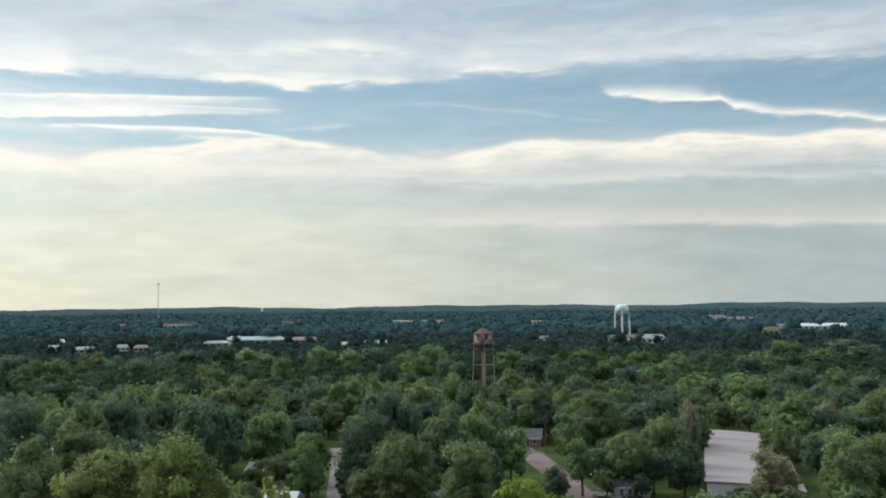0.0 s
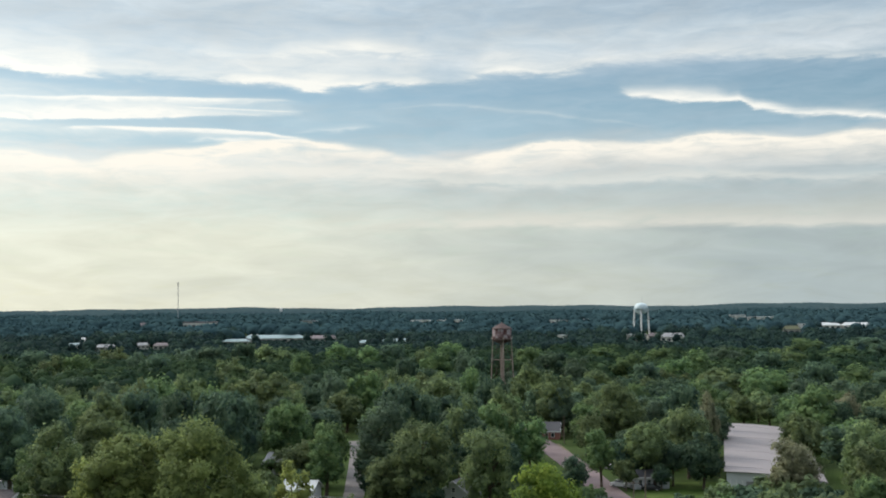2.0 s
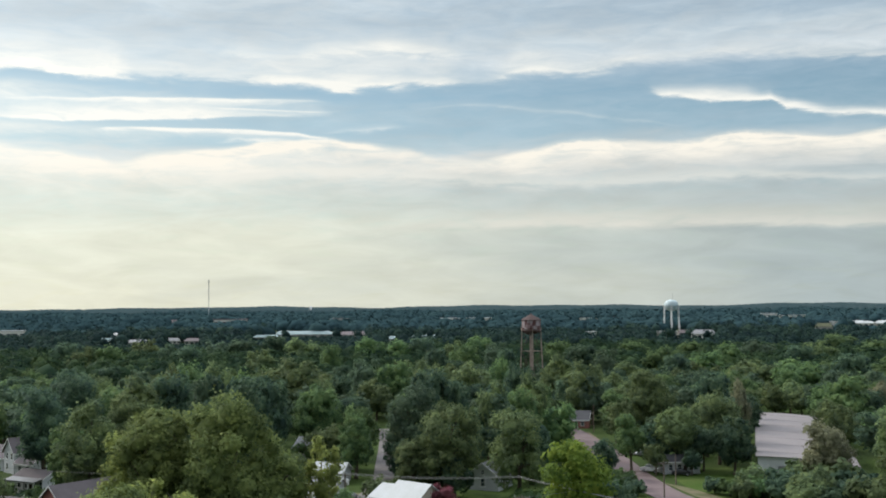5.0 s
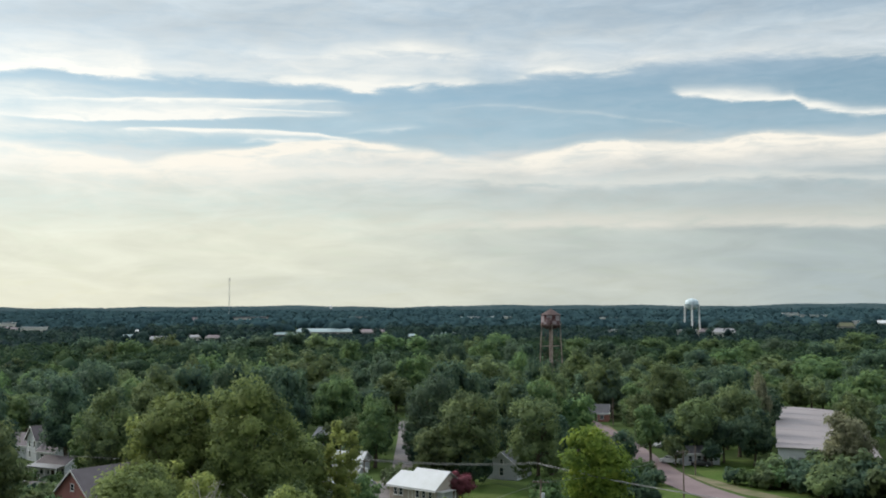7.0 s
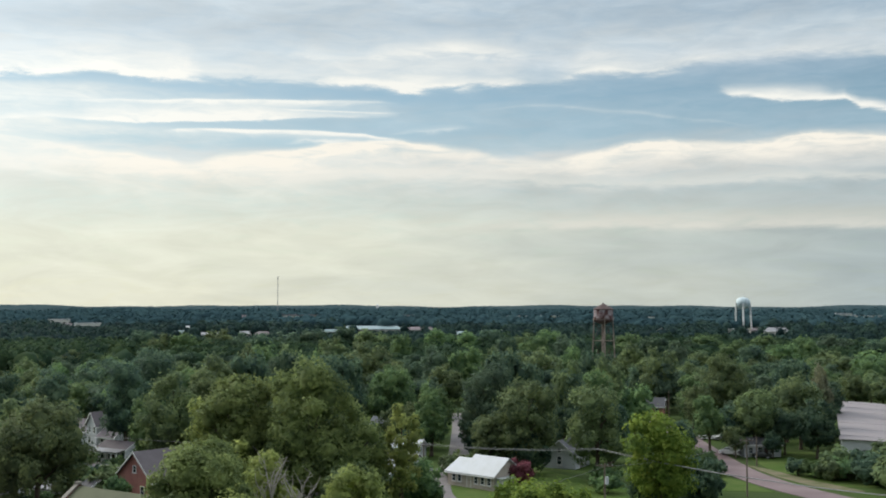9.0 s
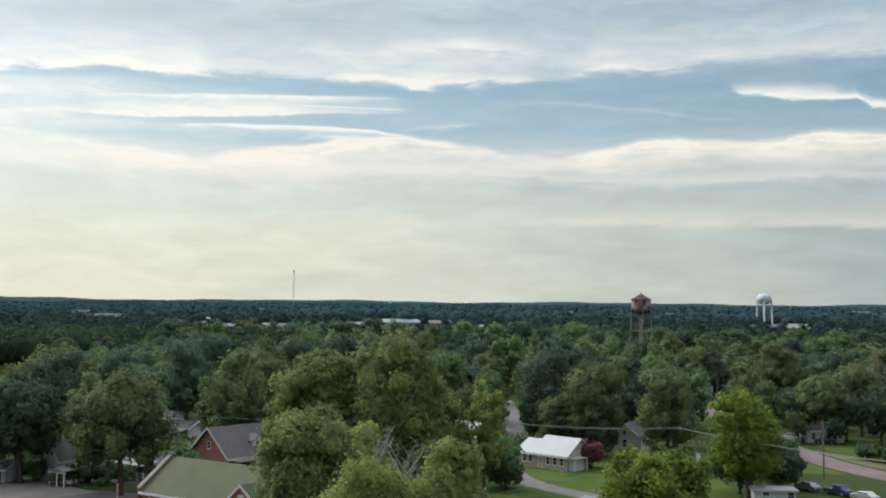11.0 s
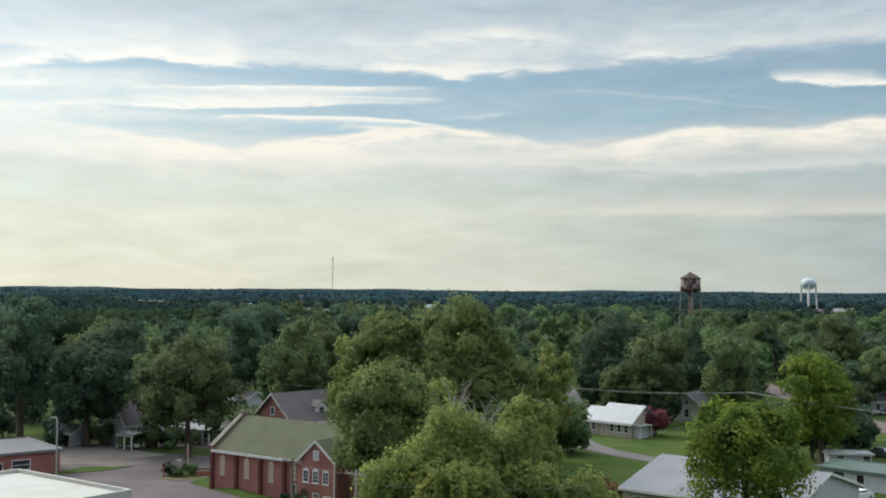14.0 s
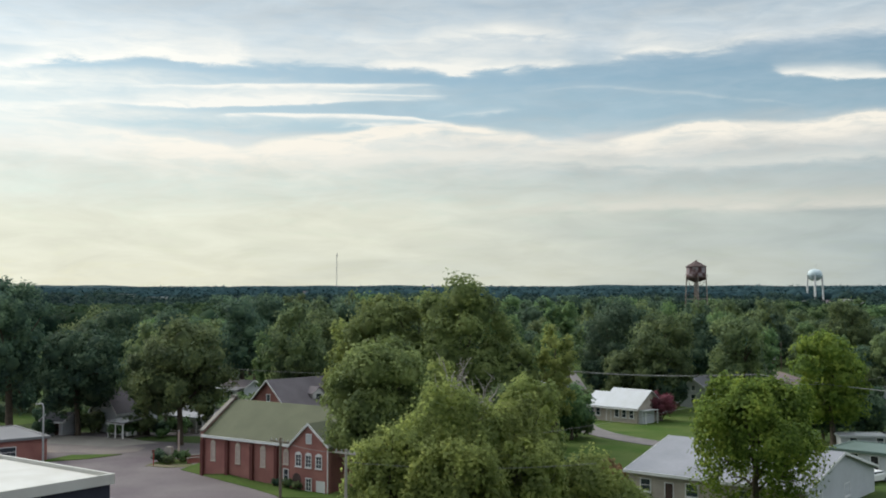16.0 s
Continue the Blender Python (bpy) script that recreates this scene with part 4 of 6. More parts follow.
def clear_of(x, y):
    for (ax, ay), (bx, by) in ROADLINE:
        t = max(0, min(1, ((x - ax) * (bx - ax) + (y - ay) * (by - ay)) / ((bx - ax) ** 2 + (by - ay) ** 2)))
        if math.hypot(x - ax - t * (bx - ax), y - ay - t * (by - ay)) < 6.5:
            return False
    return all(math.hypot(x - a, y - b) > r + 3 for a, b, r in KEEP) and all(math.hypot(x - a, y - b) > 0.55 * r + 3.6 for a, b, r in PLANTED)


KINDS = ("green", "olive", "dark", "olive", "bluish", "dark", "green", "green", "olive", "russet")
TOWN = [make_tree(400 + i, 16, 6.6, k, 17, 2100, 0.8, 0.05, LABEL[k], "town trees") for i, k in enumerate(KINDS)]
KIND = {k: [t for t, q in zip(TOWN, KINDS) if q == k] for k in KINDS}
UNSET = list(TOWN)
rng = np.random.default_rng(7)


def stand(rows):
    """Tall town trees that rise above the rest: x, y, height, radius and kind."""
    for x, y, h, r, kind in rows:
        PLANTED.append((x, y, r))
        tree = KIND[kind][int(rng.integers(len(KIND[kind])))]
        ground = float(terrain(x, y))
        tall = max(corner[2] for part_ob in tree.children for corner in part_ob.bound_box)
        m = pose(x, y, ground, 0, 0, rng.uniform(0, 360)) @ Matrix.Diagonal((r / 6.6, r / 6.6, (h - ground) / tall, 1))
        if tree in UNSET:
            UNSET.remove(tree)
            tree.matrix_basis = m
        else:
            copy_thing(tree, m @ Matrix.Diagonal((*(1 / q for q in tree.scale), 1)))


# beyond the side street and the barn
stand([(-118, 298, 22.8, 7.0, "dark"), (-111, 281, 22.8, 5.3, "dark"), (-94, 284, 22.4, 7.4, "olive"), (-90, 298, 24.2, 5.4, "olive"), (-88, 318, 24.4, 7.2, "green"), (-87, 295, 22.2, 6.3, "dark"), (-86, 341, 22.7, 6.6, "olive"), (-69, 372, 22.4, 11.0, "olive"), (-69, 262, 23.5, 6.3, "dark"), (-68, 297, 22.9, 5.3, "green"), (-62, 275, 22.0, 6.5, "dark"), (-56, 268, 22.5, 6.5, "dark"), (-45, 388, 21.5, 7.4, "bluish"), (-34, 387, 20.5, 7.9, "green")])
stand([(-23, 402, 20.4, 7.0, "olive"), (-15, 295, 22.5, 6.5, "dark"), (-14, 338, 22.0, 5.9, "olive"), (-9, 299, 19.7, 5.2, "dark"), (-4, 367, 20.9, 9.6, "olive"), (0, 260, 22.4, 5.3, "olive"), (5, 415, 20.4, 4.8, "green"), (8, 272, 19.6, 5.5, "green"), (10, 360, 20.9, 5.2, "dark"), (12, 303, 21.6, 6.6, "olive"), (27, 368, 15.2, 6.5, "dark"), (34, 355, 17.3, 6.6, "bluish"), (32, 358, 21.7, 7.8, "olive"), (57, 451, 16.6, 9.2, "olive")])
stand([(67, 326, 19.3, 5.8, "dark"), (69, 297, 19.7, 3.1, "russet"), (89, 395, 16.5, 6.5, "green"), (103, 315, 19.8, 8.7, "green"), (109, 356, 13.4, 6.0, "green"), (110, 438, 17.8, 12.5, "olive"), (117, 330, 16.5, 5.5, "russet"), (121, 425, 18.5, 10.9, "green"), (133, 329, 19.1, 6.2, "olive"), (138, 363, 17.2, 6.8, "dark"), (169, 425, 17.1, 9.3, "dark"), (173, 471, 16.7, 11.7, "green")])
# in the woods past the old water tower
stand([(-227, 569, 21.6, 9.8, "dark"), (-197, 513, 21.9, 8.0, "olive"), (-191, 590, 22.4, 10.8, "olive"), (-187, 519, 22.0, 8.8, "green"), (-167, 552, 21.8, 6.7, "bluish"), (-162, 635, 20.1, 9.5, "bluish"), (-149, 645, 21.2, 11.5, "dark"), (-147, 522, 22.3, 7.9, "dark"), (-132, 654, 22.4, 8.7, "dark"), (-111, 642, 21.6, 13.3, "olive"), (-108, 503, 20.3, 9.0, "olive"), (-77, 526, 22.3, 7.0, "green"), (-72, 669, 21.2, 11.7, "green"), (-50, 636, 20.6, 11.1, "green")])
stand([(-38, 632, 21.4, 9.2, "dark"), (-22, 467, 21.4, 6.1, "dark"), (-21, 628, 20.0, 8.2, "olive"), (-12, 561, 20.5, 9.8, "green"), (-5, 693, 20.7, 10.1, "green"), (3, 552, 21.6, 8.8, "bluish"), (8, 467, 21.2, 6.1, "dark"), (28, 429, 21.3, 7.5, "olive"), (40, 622, 19.7, 10.9, "green"), (47, 553, 19.6, 9.7, "dark"), (51, 475, 20.8, 8.3, "bluish"), (82, 471, 18.3, 8.3, "dark"), (86, 649, 18.1, 10.5, "green"), (92, 583, 17.8, 10.3, "green")])
stand([(103, 513, 18.3, 10.7, "green"), (111, 600, 20.0, 12.4, "green"), (123, 556, 20.3, 11.6, "green"), (146, 440, 19.5, 8.1, "dark"), (147, 592, 20.0, 14.2, "bluish"), (158, 555, 18.5, 8.4, "dark"), (176, 580, 20.2, 10.6, "olive"), (221, 625, 19.5, 11.6, "green"), (244, 758, 19.1, 13.9, "green"), (250, 627, 20.2, 11.8, "dark"), (292, 770, 18.3, 16.7, "dark")])

spots, tries = [], 0
while tries < 12000 and len(spots) < 300:
    tries += 1
    y = math.sqrt(rng.uniform(258 ** 2, 500 ** 2))
    x = rng.uniform(-0.52, 0.47) * y
    if clear_of(x, y) and all((x - a) ** 2 + (y - b) ** 2 > 92 for a, b in spots):
        spots.append((x, y))
spots.sort(key=lambda q: q[1])
bulk = []
for i, (x, y) in enumerate(spots):
    s, z = rng.uniform(0.8, 1.15), rng.uniform(0.65, 0.95)
    m = pose(x, y, 0, 0, 0, rng.uniform(0, 360)) @ Matrix.Diagonal((s, s, z, 1))
    if i < 190:
        copy_thing(TOWN[i % 7], m @ Matrix.Diagonal((*(1 / q for q in TOWN[i % 7].scale), 1)))
    else:
        bulk.append((i % 7, np.array(m)))
for leaf in ("green", "olive", "dark", "bluish"):
    pieces, soft = [], []
    for k, m in bulk:
        crown = next(o for o in TOWN[k].children if o.name.startswith("crown"))
        if crown.data.materials[0] != LEAF[leaf]:
            continue
        co, tri = np.empty(3 * len(crown.data.vertices)), np.empty(3 * len(crown.data.polygons), np.int32)
        crown.data.vertices.foreach_get("co", co), crown.data.loops.foreach_get("vertex_index", tri)
        pieces.append((co.reshape(-1, 3) @ m[:3, :3].T + m[:3, 3], tri.reshape(-1, 3)))
        soft.append(SOFT[TOWN[k]] @ m[:3, :3].T)
    v, f = joined(pieces)
    tagged(array_object("tree_canopy", v, f, LEAF[leaf], normals=np.concatenate(soft)), "merging canopy of %s town trees farther off" % leaf, "trees", kind="stuff")


# ---------------------------------------------------------------- far town buildings
FAR = []


def far_building(x, y, w, d, h, turn, wall, roof, label, pitched=False, bays=5):
    """A distant hall: walls, roof with overhang, and a row of window bays on its near side."""
    z = float(terrain(x, y))
    FAR.append((x, y, w, h, z))
    ob = root("far_hall", pose(x, y, z, 0, 0, turn), label, "building")
    e = h * (0.62 if pitched else 0.9)
    part("wall", boxes((-w / 2, w / 2, -d / 2, d / 2, -1, e)), wall, ob)
    bm = bmesh.new()
    if pitched:
        o = 0.6
        vs = [bm.verts.new(p) for p in ((-w / 2 - o, -d / 2 - o, e - 0.2), (w / 2 + o, -d / 2 - o, e - 0.2), (w / 2 + o, d / 2 + o, e - 0.2), (-w / 2 - o, d / 2 + o, e - 0.2),
                                        (-w / 2 + d * 0.2, 0, h), (w / 2 - d * 0.2, 0, h))]
        for f in ((0, 1, 5, 4), (1, 2, 5), (2, 3, 4, 5), (3, 0, 4), (3, 2, 1, 0)):
            bm.faces.new([vs[i] for i in f])
    else:
        box(bm, -w / 2 - 0.4, w / 2 + 0.4, -d / 2 - 0.4, d / 2 + 0.4, e, h)
    part("roof", bm, roof, ob)
    for i in range(bays):
        cx = -w / 2 + (i + 0.5) * w / bays
        part("window", boxes((cx - w / bays * 0.3, cx + w / bays * 0.3, -d / 2 - 0.12, -d / 2 + 0.05, e * 0.3, e * 0.72)), GLASS, ob)


TEAL = material("pale_green_standing_seam", (0.19, 0.26, 0.275), 0.45, 0.1, var=0.08, coarse=0.1, grain=1, bump=0.05)
TANWALL = material("tan_block_wall", (0.40, 0.385, 0.37), 0.85, var=0.1, coarse=0.1, grain=1, bump=0.1)
PINKROOF = material("dull_pink_roof", (0.16, 0.135, 0.145), 0.8, var=0.12, coarse=0.1, grain=1, bump=0.1)
PALEWALL = material("pale_panel_wall", (0.72, 0.70, 0.66), 0.7, var=0.08, coarse=0.05, grain=0.6, bump=0.05)
far_building(-382, 1570, 54, 22, 12, 8, PALEWALL, PINKROOF, "pale three-storey block of flats among trees", False, 9)
far_building(-193, 1120, 62, 24, 8.5, 5, TANWALL, TEAL, "long school hall with a pale green hipped roof", True, 8)
far_building(-226, 1085, 26, 18, 6, 5, TANWALL, TEAL, "low school wing with a pale green roof", True, 4)
far_building(-143, 1125, 30, 18, 7.5, 4, TANWALL, PINKROOF, "low hall with a dull pink roof", True, 5)
far_building(-91, 1030, 14, 12, 6.5, 0, PALEWALL, TEAL, "small pale workshop among trees", True, 3)
far_building(-61, 1060, 31, 16, 6.5, -3, TANWALL, TEAL, "long low hall with a pale blue-green roof", True, 5)
far_building(-38, 1770, 88, 26, 8.5, 2, PALEWALL, WHITEMETAL, "very long white warehouse at the wood's edge", False, 10)
far_building(-233, 1670, 27, 18, 10.5, 0, TANWALL, GREYMETAL, "tan hall among far trees", False, 5)
far_building(160, 1730, 37, 20, 7.5, -4, PALEWALL, WHITEMETAL, "long white warehouse among far trees", False, 5)
far_building(216, 1800, 15, 14, 7.5, 0, PALEWALL, WHITEMETAL, "small white shed among far trees", False, 3)
far_building(100, 1100, 27, 14, 7, -4, PALEWALL, WHITEMETAL, "low white hall among trees", False, 4)
far_building(176, 1085, 26, 16, 7.5, -6, TANWALL, WHITEMETAL, "pale hall at the foot of the blue water tower", False, 4)
far_building(202, 1112, 13, 10, 7.5, 0, TANWALL, PINKROOF, "small tan house with a dull red roof", True, 3)
far_building(211, 1060, 22, 14, 9.5, -20, PALEWALL, GREYMETAL, "pale gabled hall among trees", True, 4)
far_building(430, 1660, 22, 22, 14, -10, PALEWALL, WHITEMETAL, "tall white mill building", False, 3)
far_building(466, 1690, 60, 20, 10.5, -10, PALEWALL, WHITEMETAL, "long white mill wing", False, 7)
far_building(372, 1205, 18, 12, 10, -15, TANWALL, SHINGLEGREEN, "olive-roofed hall by the wood", True, 3)
far_building(387, 1218, 8, 8, 11.5, -15, PALEWALL, WHITE, "narrow white tower house", False, 2)
far_building(467, 1370, 34, 18, 8.5, -12, PALEWALL, WHITEMETAL, "bright white long-roofed warehouse", True, 5)
far_building(502, 1362, 34, 18, 8.5, -12, PALEWALL, WHITEMETAL, "bright white long-roofed warehouse", True, 5)
far_building(-121, 319, 16, 8, 4.2, 20, PALEWALL, WHITEMETAL, "low white shed in a clearing among trees", True, 4)
far_building(-352, 980, 15, 11, 7.5, 15, PALEWALL, TEAL, "house with a pale blue roof", True, 3)
far_building(-374, 1060, 9, 9, 9, 10, BRICK, WHITE, "red house with white gable", True, 2)
far_building(-324, 980, 20, 11, 6.0, 12, TANWALL, GREYMETAL, "low tan house with a grey roof", True, 4)
far_building(-300, 1010, 16, 11, 6.2, 12, PALEWALL, GREYMETAL, "low pale house with a grey roof", True, 4)
far_building(-278, 1000, 14, 11, 6.4, 6, TANWALL, PINKROOF, "tan house with a dull pink roof", True, 3)
far_building(-455, 1530, 17, 12, 12, 10, PALEWALL, PINKROOF, "pale tall house among far trees", True, 4)
far_building(-226, 1190, 12, 10, 7.5, 0, PALEWALL, WHITE, "small white house among trees", True, 3)
far_building(-600, 1250, 36, 16, 10.5, 18, PALEWALL, WHITEMETAL, "white row of shops", False, 5)
far_building(-560, 1180, 20, 14, 7.5, 18, PALEWALL, PINKROOF, "white house with a dull red roof", True, 4)
far_building(-505, 1120, 28, 14, 9.5, 18, PALEWALL, WHITEMETAL, "long white shed among trees", False, 4)

# ---------------------------------------------------------------- far woods
FAR.append((193, 1136, 17, 4, 0.0))
EYE = 44.0


def height_cap(x, y):
    """Low scrub stands in front of the halls, tall wood elsewhere."""
    r, cap = np.hypot(x, y), np.full(len(x), 99.0)
    for bx, by, w, h, bz in FAR:
        br = math.hypot(bx, by)
        aside = np.abs(x * by - y * bx) / br
        inside = (aside < w * 0.5 * r / br + 2) & (r < br + 6) & (r > br - 330)
        line = EYE + (bz + 0.26 * h - EYE) * np.minimum(r / br, 1) - terrain(x, y)
        cap = np.where(inside, np.minimum(cap, line), cap)
    return cap


def woods(name, r0, r1, gap, tall, cards, size, lump, mat, label, seed):
    """Far trees as one body: lumpy crowns with loose sprays on them."""
    g = np.random.default_rng(seed)
    n = int(0.5 * (r1 ** 2 - r0 ** 2) * 1.05 / gap ** 2)
    r = np.sqrt(g.uniform(r0 ** 2, r1 ** 2, n))
    a = g.uniform(-0.60, 0.47, n)
    x, y = r * np.sin(a), r * np.cos(a)
    h = np.minimum(tall * (g.uniform(0.72, 1.2, n) if r1 < 1200 else g.uniform(0.84, 1.1, n)), height_cap(x, y))
    # the stand varies over the land
    h *= 0.88 + 0.24 * np.sin(x * 0.013 + 1.3) * np.sin(y * 0.009 + 0.4)
    free = g.random(n) < 0.06
    h = np.where(free, np.maximum(h, tall * 0.75), h)
    ok = h > 3.5
    x, y, h = x[ok], y[ok], h[ok]
    n = len(x)
    z = terrain(x, y)
    rad = lump * g.uniform(0.75, 1.3, n) * np.clip(h / tall, 0.5, 1.15)
    bv, bf = ball()
    if cards < 10:
        keep = [i for i, t in enumerate(bf) if bv[list(t)][:, 2].mean() > -0.35]
        bf = bf[keep]
    rough = g.uniform(0.84, 1.14, (n, len(bv), 1))
    turn = g.uniform(0, 6.28, n)
    cs, sn = np.cos(turn)[:, None], np.sin(turn)[:, None]
    bx, by = bv[:, 0] * cs - bv[:, 1] * sn, bv[:, 0] * sn + bv[:, 1] * cs
    shape = np.stack([bx, by, np.broadcast_to(bv[:, 2], bx.shape)], -1) * rough
    half = (h * 0.5)[:, None]
    shape = shape * (0.78 if r1 < 1200 else 0.92)
    v = np.stack([x[:, None] + shape[..., 0] * rad[:, None], y[:, None] + shape[..., 1] * rad[:, None], z[:, None] + half + shape[..., 2] * half * 1.02], -1).reshape(-1, 3)
    f = (bf[None] + (np.arange(n) * len(bv))[:, None, None]).reshape(-1, 3)
    soft = [np.stack([bx, by, np.broadcast_to(bv[:, 2], bx.shape)], -1).reshape(-1, 3)]
    if cards:
        m = n * cards
        k = np.repeat(np.arange(n), cards)
        # sprays stand in tufts that reach out unevenly
        per = max(1, cards // 9)
        tuft = np.repeat(unit(g, m // per + 1), per, axis=0)[:m]
        d = tuft + 0.32 * unit(g, m)
        d /= np.linalg.norm(d, axis=1, keepdims=True)
        lean = d + 1.2 * (d - tuft) + 0.2 * unit(g, m)
        lean[:, 2] = np.where(d[:, 2] < -0.35, -lean[:, 2], lean[:, 2]) + 0.1
        d[:, 2] = np.where(d[:, 2] < -0.35, -d[:, 2], d[:, 2])
        out = np.repeat(g.uniform(0.88, 1.2, m // per + 1), per)[:m]
        p = np.stack([x[k] + d[:, 0] * rad[k] * out, y[k] + d[:, 1] * rad[k] * out, z[k] + h[k] * (0.5 + 0.53 * d[:, 2] * (0.6 + 0.4 * out))], -1)
        w = lean + 0.5 * unit(g, m)
        w /= np.linalg.norm(w, axis=1, keepdims=True)
        t = np.cross(w, unit(g, m))
        t /= np.linalg.norm(t, axis=1, keepdims=True)
        b = np.cross(w, t)
        s = size * g.uniform(0.6, 1.4, (m, 1))
        q = np.stack([p + t * s * 0.6, p - t * s * 0.3 + b * s * 0.5, p - t * s * 0.34 - b * s * 0.5], 1).reshape(-1, 3)
        f = np.concatenate([f, len(v) + np.arange(3 * m).reshape(-1, 3)])
        v = np.concatenate([v, q])
        soft.append(np.repeat(lean / np.linalg.norm(lean, axis=1, keepdims=True), 3, axis=0))
    ob = array_object(name, v, f, mat, normals=np.concatenate(soft))
    tagged(ob, label, "woods", kind="stuff")


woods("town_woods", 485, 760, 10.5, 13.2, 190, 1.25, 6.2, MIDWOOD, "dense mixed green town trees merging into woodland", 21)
woods("middle_woods", 750, 1130, 12.0, 15.0, 50, 1.8, 7.0, HAZED_MIDDLEWOOD, "distant woodland canopy, haze-tinted dark green", 22)
woods("far_woods", 1120, 2700, 19.2, 16.0, 8, 3.6, 10.5, HAZED_FARWOOD, "far woodland canopy, haze-tinted dark blue-green", 23)


def ridge_woods():
    """The woods towards the horizon: one rough canopy sheet over the rising land."""
    rows, cols = 46, 760
    r = np.geomspace(2600, 4900, rows)
    a = np.linspace(-0.66, 0.52, cols)
    R, A = np.meshgrid(r, a, indexing="ij")
    g = np.random.default_rng(31)
    x, y = R * np.sin(A), R * np.cos(A)
    z = terrain(x, y) + 12 + g.uniform(0, 5.5, R.shape)
    swell = 3.0 * np.sin(A * 23 + 0.7) + 2.2 * np.sin(A * 41 + R * 0.002) + 1.4 * np.sin(A * 97 + 2)
    z += swell * np.clip((R - 2600) / 1500, 0, 1)
    z[0] -= 14
    z[-1] -= 30
    v = np.stack([x, y, z], -1).reshape(-1, 3)
    i = np.arange((rows - 1) * cols).reshape(rows - 1, cols)[:, :-1].ravel()
    f = np.concatenate([np.stack([i, i + 1, i + cols + 1], -1), np.stack([i, i + cols + 1, i + cols], -1)])
    f = f[:, ::-1]
    ob = array_object("horizon_woods", v, f, HAZED_RIDGEWOOD, smooth=True)
    tagged(ob, "wooded ridge along the horizon, haze-tinted blue-green", "woods", kind="stuff")


ridge_woods()


# ---------------------------------------------------------------- building helpers
def opening(parent, x, y, z, turn, w, h, mat=None, pane=None, bars=1, name="window", sill=True):
    """A window in a wall that faces -y before the turn: frame proud of the wall, pane set back in it, glazing bars, sill."""
    m = pose(x, y, z, 0, 0, turn)
    mat, pane = mat or WHITE, pane or GLASS
    t = 0.11
    bm = bmesh.new()
    rings = []
    for y_ in (-0.07, 0.06):
        for a in (0, t):
            rings.append([bm.verts.new(p) for p in ((-w / 2 - a, y_, -a), (w / 2 + a, y_, -a), (w / 2 + a, y_, h + a), (-w / 2 - a, y_, h + a))])
    for k in range(4):
        q = (k + 1) % 4
        for a, b in ((0, 1), (1, 3), (3, 2), (2, 0)):
            bm.faces.new((rings[a][k], rings[a][q], rings[b][q], rings[b][k]))
    bmesh.ops.recalc_face_normals(bm, faces=bm.faces)
    ob = part(name, bm, mat, parent)
    ob.matrix_basis = m
    for i in range(bars):
        zz = h * (i + 1) / (bars + 1)
        part("glazing_bar", boxes((-w / 2 + 0.002, w / 2 - 0.002, -0.04, -0.0202, zz - 0.03, zz + 0.03)), mat, ob)
    part("pane", boxes((-w / 2 + 0.005, w / 2 - 0.005, -0.02, 0.02, 0.005, h - 0.005)), pane, ob)
    if sill:
        part("sill", boxes((-w / 2 - 0.18, w / 2 + 0.18, -0.16, 0.02, -t - 0.07, -t - 0.004)), mat, ob)
    return ob


def door_leaf(parent, x, y, z, turn, w, h, mat):
    bm = boxes((-w / 2 - 0.1, -w / 2, -0.06, 0.05, 0, h + 0.1), (w / 2, w / 2 + 0.1, -0.06, 0.05, 0, h + 0.1), (-w / 2, w / 2, -0.06, 0.05, h, h + 0.1))
    ob = part("door", bm, WHITE, parent)
    ob.matrix_basis = pose(x, y, z, 0, 0, turn)
    part("leaf", boxes((-w / 2 + 0.005, w / 2 - 0.005, -0.025, 0.02, 0.02, h - 0.005)), mat, ob)
    part("knob", boxes((w / 2 - 0.14, w / 2 - 0.08, -0.07, -0.026, h * 0.46, h * 0.5)), STEEL, ob)
    return ob


def gable_walls(L, D, e, r, low=-0.6):
    """Closed walls of a gabled body, front along y=0, ridge along x in the middle of the depth."""
    bm = bmesh.new()
    vs = [bm.verts.new(p) for p in ((0, 0, low), (L, 0, low), (L, D, low), (0, D, low), (0, 0, e), (L, 0, e), (L, D, e), (0, D, e), (0, D / 2, r), (L, D / 2, r))]
    for f in ((0, 1, 5, 4), (2, 3, 7, 6), (1, 2, 6, 9, 5), (3, 0, 4, 8, 7), (3, 2, 1, 0), (4, 5, 9, 8), (6, 7, 8, 9)):
        bm.faces.new([vs[i] for i in f])
    return bm


def gable_roof(L, D, e, r, over=0.45, thick=0.16, lift=0.03, x0=0.0):
    """Two roof slabs with eaves, laid on the walls."""
    s = (r - e) / (D / 2)
    bm = bmesh.new()
    for side in (0, 1):
        y0, z0 = -over, e - over * s + lift
        y1, z1 = D / 2, r + lift
        ring = []
        for x in (x0 - over, L + over):
            for y, z in ((y0, z0), (y1, z1), (y1, z1 + thick), (y0, z0 + thick)):
                ring.append(bm.verts.new((x, D - y if side else y, z)))
        q = [(0, 1, 2, 3), (7, 6, 5, 4), (3, 2, 6, 7), (1, 0, 4, 5), (0, 3, 7, 4), (2, 1, 5, 6)]
        for f in q:
            bm.faces.new([ring[i] for i in f])
    bmesh.ops.recalc_face_normals(bm, faces=bm.faces)
    return bm


